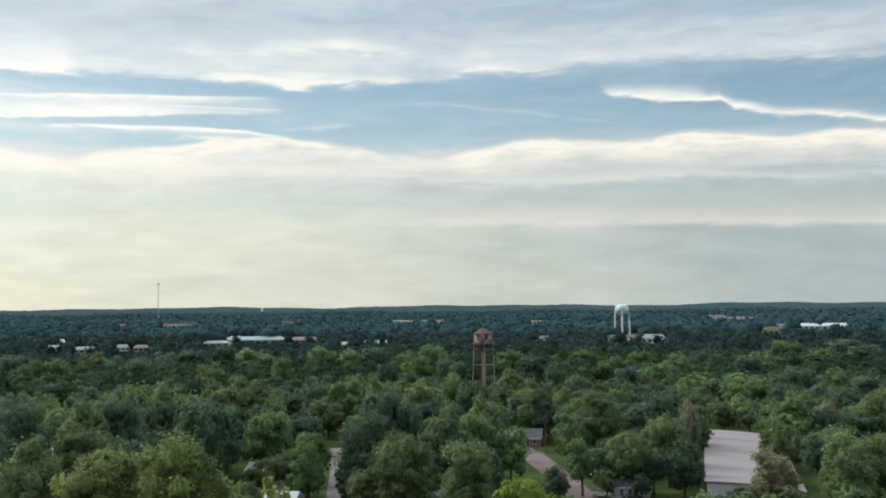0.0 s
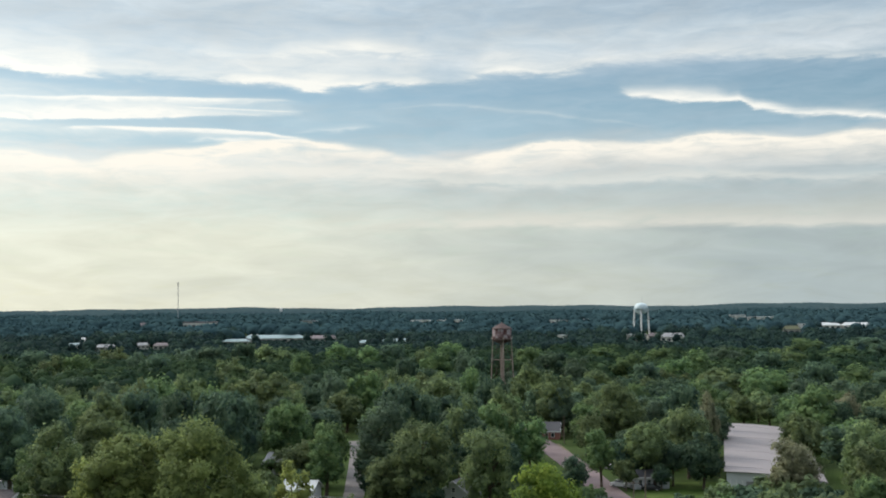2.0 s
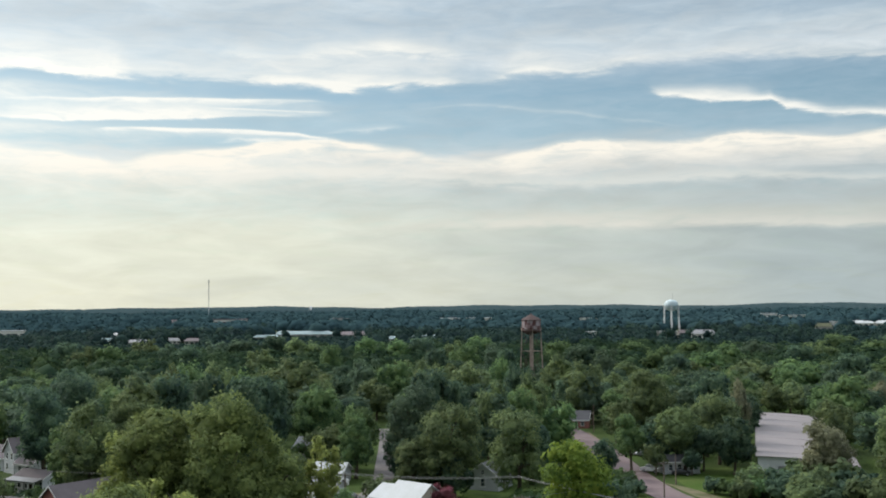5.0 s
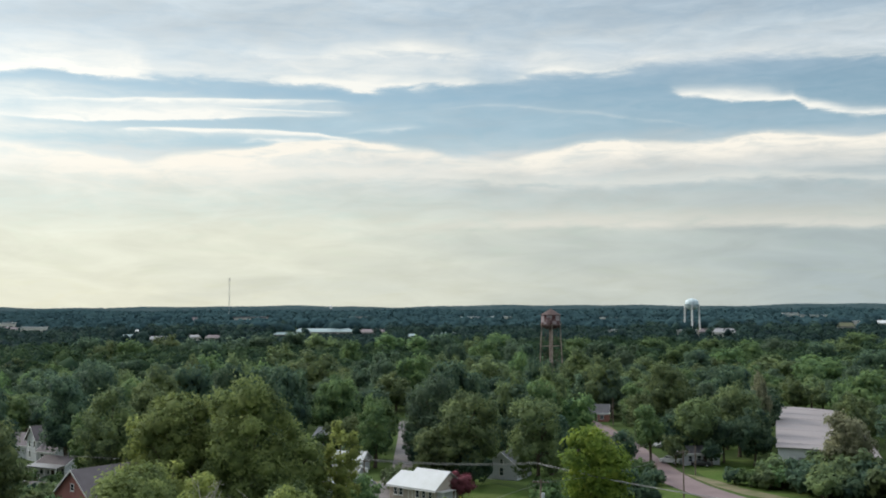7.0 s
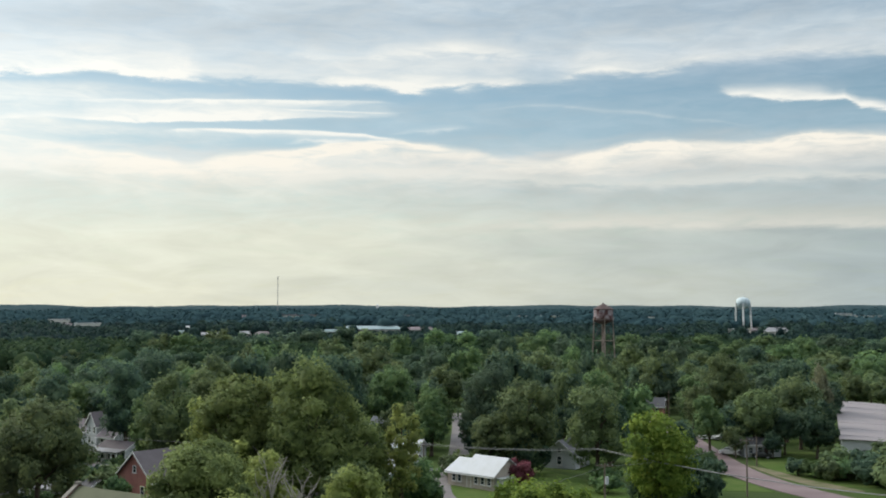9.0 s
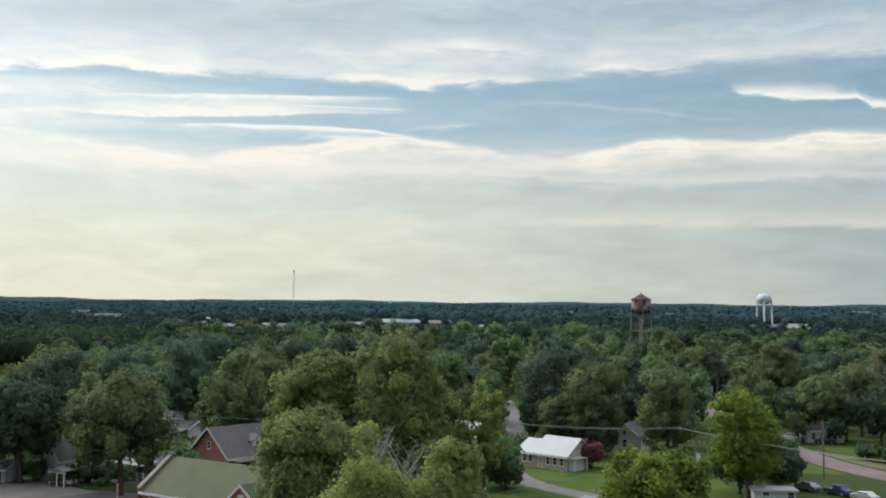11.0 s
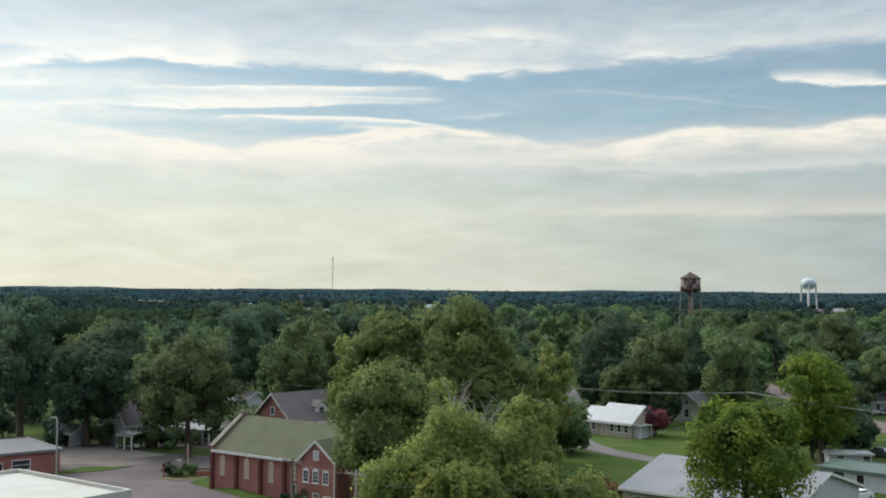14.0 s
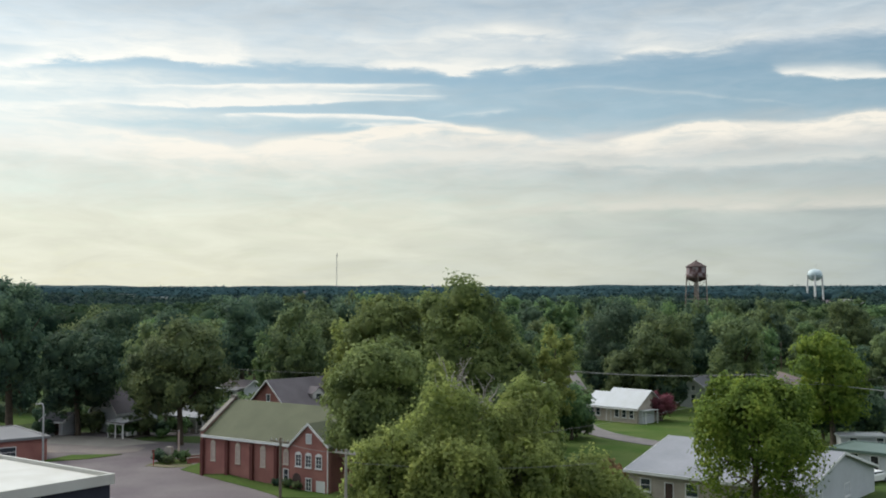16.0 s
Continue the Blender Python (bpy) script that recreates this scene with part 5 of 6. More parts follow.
def seams(L, D, e, r, step=0.6, over=0.45, thick=0.16):
    """Standing seams of a metal roof."""
    s = (r - e) / (D / 2)
    bm = bmesh.new()
    n = int((L + 2 * over) / step)
    for i in range(n + 1):
        x = -over + i * (L + 2 * over) / n
        for side in (0, 1):
            y0, z0, y1, z1 = -over, e - over * s + 0.03 + thick, D / 2, r + 0.03 + thick
            ys = [(D - y if side else y) for y in (y0, y1)]
            vs = [bm.verts.new(p) for p in ((x - 0.02, ys[0], z0), (x + 0.02, ys[0], z0), (x + 0.02, ys[0], z0 + 0.02), (x - 0.02, ys[0], z0 + 0.02),
                                            (x - 0.02, ys[1], z1), (x + 0.02, ys[1], z1), (x + 0.02, ys[1], z1 + 0.02), (x - 0.02, ys[1], z1 + 0.02))]
            for f in ((0, 1, 2, 3), (3, 2, 6, 7), (1, 5, 6, 2), (0, 3, 7, 4), (4, 7, 6, 5)):
                bm.faces.new([vs[k] for k in f])
    bmesh.ops.recalc_face_normals(bm, faces=bm.faces)
    return bm


def fascia(ob, L, D, e, r, over=0.45, x0=0.0):
    """White boards along the eaves and the rakes, each a part."""
    s = (r - e) / (D / 2)
    z = e - over * s
    part("fascia", boxes((x0 - over, L + over, -over - 0.04, -over - 0.003, z - 0.12, z + 0.2)), WHITE, ob)
    part("fascia", boxes((x0 - over, L + over, D + over + 0.003, D + over + 0.04, z - 0.12, z + 0.2)), WHITE, ob)
    for x in (x0 - over - 0.04, L + over + 0.003):
        for side in (0, 1):
            bm = bmesh.new()
            ys = [(D - y if side else y) for y in (-over, D / 2)]
            zs = (z, r + 0.03)
            vs = [bm.verts.new((xx, yy, zz + dz)) for xx in (x, x + 0.037) for yy, zz in zip(ys, zs) for dz in (-0.12, 0.2)]
            for f in ((0, 2, 3, 1), (4, 5, 7, 6), (0, 1, 5, 4), (2, 6, 7, 3), (1, 3, 7, 5), (0, 4, 6, 2)):
                bm.faces.new([vs[k] for k in f])
            bmesh.ops.recalc_face_normals(bm, faces=bm.faces)
            part("bargeboard", bm, WHITE, ob)


def house(x, y, turn, L, D, e, r, wall, roof, label, front=(), left=(), right=(), metal=False, door=None, chimney=None, category="house"):
    """A gabled house: its front-left corner at x, y; front, left and right: windows as (along, height, width, tall)."""
    ob = root("house", pose(x, y, 0, 0, 0, turn), label, category)
    part("wall", gable_walls(L, D, e, r), wall, ob)
    part("roof", gable_roof(L, D, e, r), roof, ob)
    fascia(ob, L, D, e, r)
    if metal:
        part("standing_seams", seams(L, D, e, r), roof, ob)
    for a, z, w, h in front:
        opening(ob, a, 0, z, 0, w, h)
    for a, z, w, h in left:
        opening(ob, 0, D - a, z, -90, w, h)
    for a, z, w, h in right:
        opening(ob, L, a, z, 90, w, h)
    if door is not None:
        door_leaf(ob, door, 0, 0, 0, 0.95, 2.05, RUSTDARK)
    if chimney is not None:
        cx, cy, top = chimney
        part("chimney", boxes((cx - 0.4, cx + 0.4, cy - 0.35, cy + 0.35, e - 0.2, top), (cx - 0.48, cx + 0.48, cy - 0.43, cy + 0.43, top, top + 0.15)), BRICK, ob)
    return ob


# ---------------------------------------------------------------- brick church
def arch_head(w, z, rise, t=0.11):
    """A segmental arch over a window of width w, standing on its frame at height z."""
    bm = bmesh.new()
    n = 8
    a = w / 2 + t
    low = [(-a + 2 * a * i / n, z + 0.002) for i in range(n + 1)]
    high = [(x, z + 0.03 + rise * (1 - (x / a) ** 2)) for x, _ in low]
    for i in range(n):
        q = [low[i], low[i + 1], high[i + 1], high[i]]
        f = [bm.verts.new((x, -0.06, h)) for x, h in q]
        b = [bm.verts.new((x, 0.02, h)) for x, h in q]
        bm.faces.new(f)
        bm.faces.new((f[3], f[2], b[2], b[3]))
    bmesh.ops.remove_doubles(bm, verts=bm.verts, dist=0.001)
    bmesh.ops.recalc_face_normals(bm, faces=bm.faces)
    return bm


def church():
    L, D, e, r = 21.9, 11.0, 5.3, 9.2
    g0, g1, gp = 15.9, 21.9, 7.9
    ob = root("church", pose(-70.5, 139.5, 0, 0, 0, -27), "red brick church with an olive green roof and white trim", "church")
    part("wall", gable_walls(L, D, e, r, -1.0), BRICK, ob)
    part("roof", gable_roof(L, D, e, r, 0.4, x0=0.52), SHINGLEGREEN, ob)
    part("fascia", boxes((0.12, g0 - 0.2, -0.5, -0.41, e - 0.30, e + 0.02)), WHITE, ob, "white painted eaves board")
    # raised gable wall with coping at the far end
    bm = bmesh.new()
    for x0, x1, lift, wide, mat in ((-0.3, 0.1, 0.42, 0.0, 0),):
        vs = [bm.verts.new((x, y, z)) for x in (x0, x1) for y, z in ((-0.15, -1), (D + 0.15, -1), (D + 0.15, e + lift), (D / 2, r + lift), (-0.15, e + lift))]
        for f in ((4, 3, 2, 1, 0), (5, 6, 7, 8, 9), (0, 5, 9, 4), (4, 9, 8, 3), (3, 8, 7, 2), (2, 7, 6, 1)):
            bm.faces.new([vs[i] for i in f])
    bmesh.ops.recalc_face_normals(bm, faces=bm.faces)
    part("parapet", bm, BRICK, ob)
    bm = bmesh.new()
    for y0, y1 in ((-0.25, D / 2), (D + 0.25, D / 2)):
        z0, z1 = e + 0.42, r + 0.44
        vs = [bm.verts.new((x, y, z + dz)) for x in (-0.42, 0.3) for y, z in ((y0, z0), (y1, z1)) for dz in (-0.02, 0.14)]
        for f in ((0, 2, 3, 1), (4, 5, 7, 6), (0, 1, 5, 4), (2, 6, 7, 3), (1, 3, 7, 5), (0, 4, 6, 2)):
            bm.faces.new([vs[k] for k in f])
    bmesh.ops.recalc_face_normals(bm, faces=bm.faces)
    part("coping", bm, CONCRETE, ob, "pale stone coping")
    part("finial", boxes((-0.4, 0.28, D / 2 - 0.35, D / 2 + 0.35, r + 0.4, r + 0.72)), CONCRETE, ob)
    # buttresses
    for x in (0.05, 4.6, 9.0, 13.2):
        bm = boxes((x - 0.24, x + 0.24, -0.36, -0.003, -1, e - 0.75), (x - 0.24, x + 0.24, -0.22, -0.003, e - 0.75, e - 0.43))
        part("buttress", bm, BRICKDARK, ob)
    # boarded tall windows
    for x in (1.9, 6.4, 10.8):
        w = opening(ob, x, 0, 2.2, 0, 0.62, 2.05, CREAM, ROSEBOARD, 2)
        part("arch", arch_head(0.62, 2.16, 0.34), CREAM, w)
        part("mullion", boxes((-0.04, 0.04, -0.035, -0.021, 0.01, 2.04)), CREAM, w)
    w = opening(ob, 14.7, 0, 2.9, 0, 0.62, 1.35, CREAM, ROSEBOARD, 1)
    part("arch", arch_head(0.62, 1.46, 0.3), CREAM, w)
    opening(ob, 14.7, 0, 0.9, 0, 0.7, 1.3, WHITE, GLASS, 1)
    # cross gable
    p = 0.55
    bm = bmesh.new()
    q = (g0 + g1) / 2
    vs = [bm.verts.new((x, y, z)) for y in (-p, 4.5) for x, z in ((g0, -1.3), (g1, -1.3), (g1, e + 0.25), (q, gp), (g0, e - 0.05))]
    for f in ((0, 1, 2, 3, 4), (9, 8, 7, 6, 5), (0, 4, 9, 5), (1, 6, 7, 2), (2, 7, 8, 3), (3, 8, 9, 4)):
        bm.faces.new([vs[i] for i in f])
    bmesh.ops.recalc_face_normals(bm, faces=bm.faces)
    part("wing_wall", bm, BRICK, ob)
    bm, bt = bmesh.new(), bmesh.new()
    for xa, za in ((g0 - 0.3, e - 0.3), (g1 + 0.3, e + 0.05)):
        for b, y0, y1, lo, hi in ((bm, -p - 0.2, 4.6, 0.03, 0.2), (bt, -p - 0.28, -p - 0.203, -0.08, 0.24)):
            w = [b.verts.new((x, y, z + dz)) for y in (y0, y1) for x, z in ((xa, za), (q, gp)) for dz in (lo, hi)]
            for f in ((0, 2, 3, 1), (4, 5, 7, 6), (0, 1, 5, 4), (2, 6, 7, 3), (1, 3, 7, 5), (0, 4, 6, 2)):
                b.faces.new([w[k] for k in f])
    for b in (bm, bt):
        bmesh.ops.recalc_face_normals(b, faces=b.faces)
    part("wing_roof", bm, SHINGLEGREEN, ob)
    part("bargeboard", bt, WHITE, ob, "white painted bargeboard")
    for x in (g0 + 1.35, g0 + 2.95, g0 + 4.6):
        w = opening(ob, x, -p, 2.95, 0, 0.78, 1.3, WHITE, GLASS, 2)
        part("arch", arch_head(0.78, 1.41, 0.24), WHITE, w)
        part("mullion", boxes((-0.03, 0.03, -0.038, -0.021, 0.01, 1.29)), WHITE, w)
    w = opening(ob, g0 + 3.0, -p, 0.2, 0, 0.78, 1.35, WHITE, GLASS, 2)
    part("mullion", boxes((-0.03, 0.03, -0.038, -0.021, 0.01, 1.34)), WHITE, w)
    opening(ob, g0 + 4.9, -p, -0.1, 0, 1.15, 1.45, WHITE, WHITE, 1)
    lv = opening(ob, q, -p, 5.75, 0, 0.7, 1.0, WHITE, WHITE, 0, "attic_louvre", False)
    for i in range(6):
        part("slat", boxes((-0.34, 0.34, -0.06, -0.021, 0.08 + i * 0.155, 0.17 + i * 0.155)), SIDING, lv)
    # arched doorway
    bm = bmesh.new()
    ring = [(-0.65, 0.0), (-0.65, 1.7)] + [(-0.65 * math.cos(a), 1.7 + 0.65 * math.sin(a)) for a in (0.5, 1.05, 1.57, 2.1, 2.64)] + [(0.65, 1.7), (0.65, 0.0)]
    a = [bm.verts.new((x + g0 + 1.1, -p - 0.05, z - 0.3)) for x, z in ring]
    b = [bm.verts.new((x + g0 + 1.1, -p + 0.1, z - 0.3)) for x, z in ring]
    bm.faces.new(a), bm.faces.new(b[::-1])
    for i in range(len(ring)):
        j = (i + 1) % len(ring)
        bm.faces.new((a[i], b[i], b[j], a[j]))
    bmesh.ops.recalc_face_normals(bm, faces=bm.faces)
    part("door", bm, RUSTDARK, ob, "dark arched door")
    part("downpipe", boxes((g1 - 0.02, g1 + 0.1, -p - 0.15, -p - 0.03, -1, e - 0.1)), WHITE, ob)


church()


# ---------------------------------------------------------------- brick house behind it
def brick_house():
    L, half, e, r = 16.0, 5.6, 3.5, 8.1
    D = 2 * half
    t = 55.0
    c, s = math.cos(radians(t)), math.sin(radians(t))
    ox, oy = -77.0 + half * s, 186.9 - half * c
    ob = root("house", pose(ox, oy, 0, 0, 0, t), "red brick house with a purple-grey roof and white dormer", "house")
    part("wall", gable_walls(L, D, e, r), BRICK, ob)
    part("roof", gable_roof(L, D, e, r, 0.5), SHINGLEGREY, ob)
    fascia(ob, L, D, e, r, 0.5)
    opening(ob, 0, half, 4.6, -90, 0.9, 1.1)
    opening(ob, 0, half - 2.5, 0.9, -90, 1.0, 1.4)
    opening(ob, 0, half + 2.5, 0.9, -90, 1.0, 1.4)
    for x in (2.0, 5.5, 9.0, 13.0):
        opening(ob, x, 0, 0.9, 0, 1.0, 1.4)
    # dormer on the sunny slope
    bm = bmesh.new()
    vs = [bm.verts.new((x, y, z)) for y in (1.3, 4.9) for x, z in ((6.4, 4.2), (9.0, 4.2), (9.0, 5.7), (7.7, 6.7), (6.4, 5.7))]
    for f in ((0, 1, 2, 3, 4), (9, 8, 7, 6, 5), (0, 4, 9, 5), (1, 6, 7, 2)):
        bm.faces.new([vs[i] for i in f])
    dm = part("dormer", bm, WHITE, ob, "white gabled dormer")
    bm = bmesh.new()
    for xa in (6.15, 9.25):
        w = [bm.verts.new((x, y, z + dz)) for y in (1.1, 5.0) for x, z in ((xa, 5.55), (7.7, 6.74)) for dz in (0, 0.12)]
        for f in ((0, 2, 3, 1), (4, 5, 7, 6), (0, 1, 5, 4), (2, 6, 7, 3), (1, 3, 7, 5), (0, 4, 6, 2)):
            bm.faces.new([w[k] for k in f])
    bmesh.ops.recalc_face_normals(bm, faces=bm.faces)
    part("dormer_roof", bm, SHINGLEGREY, dm)
    opening(dm, 7.7, 1.3, 4.5, 0, 1.1, 1.1, name="dormer_window")
    # porch along the front with white posts
    part("porch_roof", boxes((0.5, L - 0.5, -2.6, -0.52, 2.75, 2.95)), SHINGLEGREY, ob)
    for x in (0.7, 4.4, 8.0, 11.7, 15.3):
        part("post", boxes((x - 0.11, x + 0.11, -2.5, -2.28, 0, 2.745)), WHITE, ob)


brick_house()

# ---------------------------------------------------------------- flat buildings by the lot
def flat_building(x, y, turn, L, D, h, wall, roof, label, band=1.0, parapet=0.35, band_mat=None, windows=(), doors=(), right=(), name="shop_building"):
    ob = root(name, pose(x, y, 0, 0, 0, turn), label, "building")
    part("wall", boxes((0, L, 0, D, -0.4, h - band)), wall, ob)
    o, t = 0.35, 0.35
    part("roof", boxes((-o, L + o, -o, D + o, h - band, h - parapet)), roof, ob)
    for d in ((-o, L + o, -o, -o + t, h - parapet, h), (-o, L + o, D + o - t, D + o, h - parapet, h), (-o, -o + t, -o + t, D + o - t, h - parapet, h), (L + o - t, L + o, -o + t, D + o - t, h - parapet, h)):
        part("parapet", boxes(d), roof, ob)
    if band_mat:
        part("roof_edge", boxes((-o - 0.03, L + o + 0.03, -o - 0.06, -o - 0.004, h - 0.28, h + 0.04), (-o - 0.06, -o - 0.004, -o - 0.03, D + o, h - 0.28, h + 0.04),
                                (L + o + 0.004, L + o + 0.06, -o, D + o, h - 0.28, h + 0.04)), band_mat, ob)
    for a, z, w, hh in windows:
        opening(ob, a, 0, z, 0, w, hh)
    for a, z, w, hh in right:
        opening(ob, L, a, z, 90, w, hh)
    for a in doors:
        door_leaf(ob, a, 0, 0, 0, 1.0, 2.1, RUBBER)
    return ob


# the white-roofed hall in front of the lot: its far right corner at (-69.2, 111.6)
flat_building(-95.3, 108.3, -28.5, 21.0, 15.0, 5.0, NAVY, MEMBRANE, "flat white-roofed hall with dark navy walls", 1.05, 0.4)
# the low brick shop beside the street lamp
flat_building(-96.6 - 17.5, 147.5 - 19.0, 47.5, 26.0, 15.0, 3.5, BRICK, GREYMETAL, "low red brick shop with a flat pale grey roof", 0.35, 0.1, GREYMETAL,
              [(14.0, 1.0, 1.4, 1.3), (20.5, 1.0, 2.4, 1.3)], [17.4])

# ---------------------------------------------------------------- cottage with the white roof
def cottage():
    L, D, e, r = 11.6, 7.8, 2.9, 5.6
    ob = root("cottage", pose(-22.8, 207.5, 0, 0, 0, -37), "small tan stone cottage with a bright white metal roof", "house")
    bm = gable_walls(L - 3.9, D, e, r)
    bmesh.ops.translate(bm, vec=(3.9, 0, 0), verts=bm.verts)
    part("wall", bm, STUCCO, ob)
    part("wing_wall", gable_walls(3.895, D, e - 0.1, r - 0.85), STUCCO, ob)
    # the main roof and a lower one at its far end
    part("roof", gable_roof(L, D, e, r, 0.5, x0=4.1), WHITEMETAL, ob)
    part("lower_roof", gable_roof(3.1, D, e - 0.1, r - 0.85, 0.5), WHITEMETAL, ob)
    part("fascia", boxes((-0.5, L + 0.5, -0.68, -0.61, e - 0.52, e - 0.3)), WHITE, ob)
    for x in (1.6, 3.0, 7.2, 8.8, 10.4):
        opening(ob, x, 0, 1.0, 0, 0.8, 1.25)
    door_leaf(ob, 5.4, 0, 0, 0, 0.9, 2.0, STUCCO)
    # porch at the right end
    part("porch_roof", boxes((L + 0.02, L + 1.7, 0.3, 4.2, 2.3, 2.42)), WHITEMETAL, ob)
    part("porch_wall", boxes((L + 0.02, L + 0.9, 0.5, 4.0, -0.3, 2.295)), SIDING, ob)
    for y in (0.45, 4.05):
        part("post", boxes((L + 1.5, L + 1.62, y - 0.06, y + 0.06, 0, 2.295)), WHITE, ob)


cottage()

# ---------------------------------------------------------------- other houses
long_house = house(-16.55, 133.4, -31.8, 20.8, 21.0, 3.0, 5.7, STUCCO, PALEMETAL, "long low house with a pale grey metal roof", [(2.2, 0.9, 1.2, 1.3), (8, 0.9, 1.4, 1.3), (14, 0.9, 1.4, 1.3)],
      right=[(4.0, 0.9, 1.2, 1.3), (12.0, 0.9, 1.6, 1.3)], door=5.2)
bm = bmesh.new()
pts = ((0.02, -0.3), (20.98, -0.3), (20.98, 2.95), (10.5, 5.6), (0.02, 2.95))
vs = [bm.verts.new((x, y, z)) for x in (20.805, 20.84) for y, z in pts]
for f in ((4, 3, 2, 1, 0), (5, 6, 7, 8, 9), (0, 5, 9, 4), (4, 9, 8, 3), (3, 8, 7, 2), (2, 7, 6, 1), (1, 6, 5, 0)):
    bm.faces.new([vs[i] for i in f])
bmesh.ops.recalc_face_normals(bm, faces=bm.faces)
part("gable_cladding", bm, SIDING, long_house, "pale blue-grey gable cladding")
house(2.0, 229.0, 68, 8.5, 7.2, 3.0, 5.7, SIDING, SHINGLEDARK, "small white clapboard house with a grey roof", [(1.6, 0.9, 0.9, 1.4), (4.6, 0.9, 0.9, 1.4)], [(3.6, 0.9, 0.9, 1.6), (3.6, 3.4, 0.7, 0.9)], door=3.1)
house(-113.0, 252.5, 48, 6.5, 5.6, 5.2, 8.2, SIDING, SHINGLEGREY, "tall white two-storey house with a grey gabled roof", [(2, 0.9, 0.9, 1.5), (5, 0.9, 0.9, 1.5), (2, 3.4, 0.9, 1.3), (5, 3.4, 0.9, 1.3)], [(1.8, 3.4, 0.9, 1.4), (4.4, 3.4, 0.9, 1.4), (1.8, 0.9, 0.9, 1.4)])
house(-112.0, 251.0, -25, 5.5, 4.5, 2.9, 4.6, SIDING, SHINGLEGREY, "low white side wing of the tall house", [(1.5, 0.9, 1.0, 1.4), (4, 0.9, 1.0, 1.4)])
house(-135.0, 309, -20, 8, 6.5, 3.0, 5.4, STUCCO, SHINGLEGREY, "beige house among dark trees", [(2, 0.9, 1.0, 1.3), (6, 0.9, 1.0, 1.3)])
house(-103.0, 230.5, -25, 8.6, 5.5, 3.0, 4.3, SIDING, SHINGLEGREY, "white porch house with a low grey roof", [(1.5, 0.8, 1.0, 1.5), (3.8, 0.8, 1.0, 1.5), (6.2, 0.8, 1.0, 1.5), (8, 0.8, 0.9, 1.5)], door=5.0)
house(-93.0, 199.5, -22, 6.5, 5, 2.5, 3.7, SIDING, SHINGLEGREY, "low outbuilding with a purple-grey roof", [(2, 0.9, 1.0, 1.1), (5, 0.9, 0.9, 1.1)])
house(-99.3, 175.4, 64, 8.5, 6.6, 3.6, 7.2, SIDING, SHINGLEGREY, "white bungalow with a steep grey gable behind shade trees", [(1.5, 0.8, 1.0, 1.5), (4.5, 0.8, 1.0, 1.5)], [(1.5, 0.8, 1.0, 1.5), (4.8, 0.8, 1.0, 1.5), (3.3, 4.3, 0.9, 1.2)])
house(-111.2, 173.0, -15, 4.2, 4.0, 2.4, 3.5, SIDING, SHINGLEDARK, "small white shed in the shade of dark trees", [(1.2, 0.9, 0.8, 1.0)], door=3.0)
house(-92.0, 184.2, -26, 10.5, 5.5, 2.6, 3.9, SIDING, SHINGLEDARK, "white porch house behind a large shade tree", [(2, 0.8, 1.0, 1.5), (5, 0.8, 1.0, 1.5), (8.5, 0.8, 1.0, 1.5)])
house(-50.5, 278, -20, 10.5, 7, 3.0, 5.2, SIDING, PALEMETAL, "white house with a patched pale metal roof", [(2, 0.9, 1.0, 1.3), (6, 0.9, 1.0, 1.3), (9, 0.9, 0.8, 1.3)], metal=True)
house(-39.5, 240, -12, 7, 6, 2.6, 4.2, SIDING, WHITEMETAL, "small white shed house with a pale roof", [(2, 0.9, 0.9, 1.2), (5, 0.9, 0.9, 1.2)])
house(-37.0, 221, -18, 6, 5, 2.5, 3.9, SIDING, GREYMETAL, "small pale garage with a grey roof", [(4.5, 0.9, 0.8, 1.0)], door=2)
house(-40, 203, -18, 7, 6, 2.6, 4.2, SIDING, WHITEMETAL, "small white outbuilding with a pale metal roof", [(2, 0.9, 0.9, 1.1)], door=4.6)
house(24.0, 346.5, -10, 8, 6.5, 2.8, 5.2, BRICK, SHINGLEDARK, "small red brick house with a grey roof at the road's bend", [(2, 0.9, 1.0, 1.2), (6, 0.9, 1.0, 1.2)], door=4)
house(40.6, 251.8, 9, 8.5, 4.6, 2.9, 4.1, SIDING, SHINGLEDARK, "white house in the shade beside the road", [(1.5, 0.9, 0.9, 1.3), (3.6, 0.9, 0.9, 1.3), (6.4, 0.9, 0.9, 1.3)], right=[(3, 0.9, 0.9, 1.3)], door=5)
house(-126, 262, -28, 9, 7, 3.2, 5.6, SIDING, SHINGLEGREY, "white house among dark trees", [(2, 0.9, 1.0, 1.3), (6, 0.9, 1.0, 1.3)])


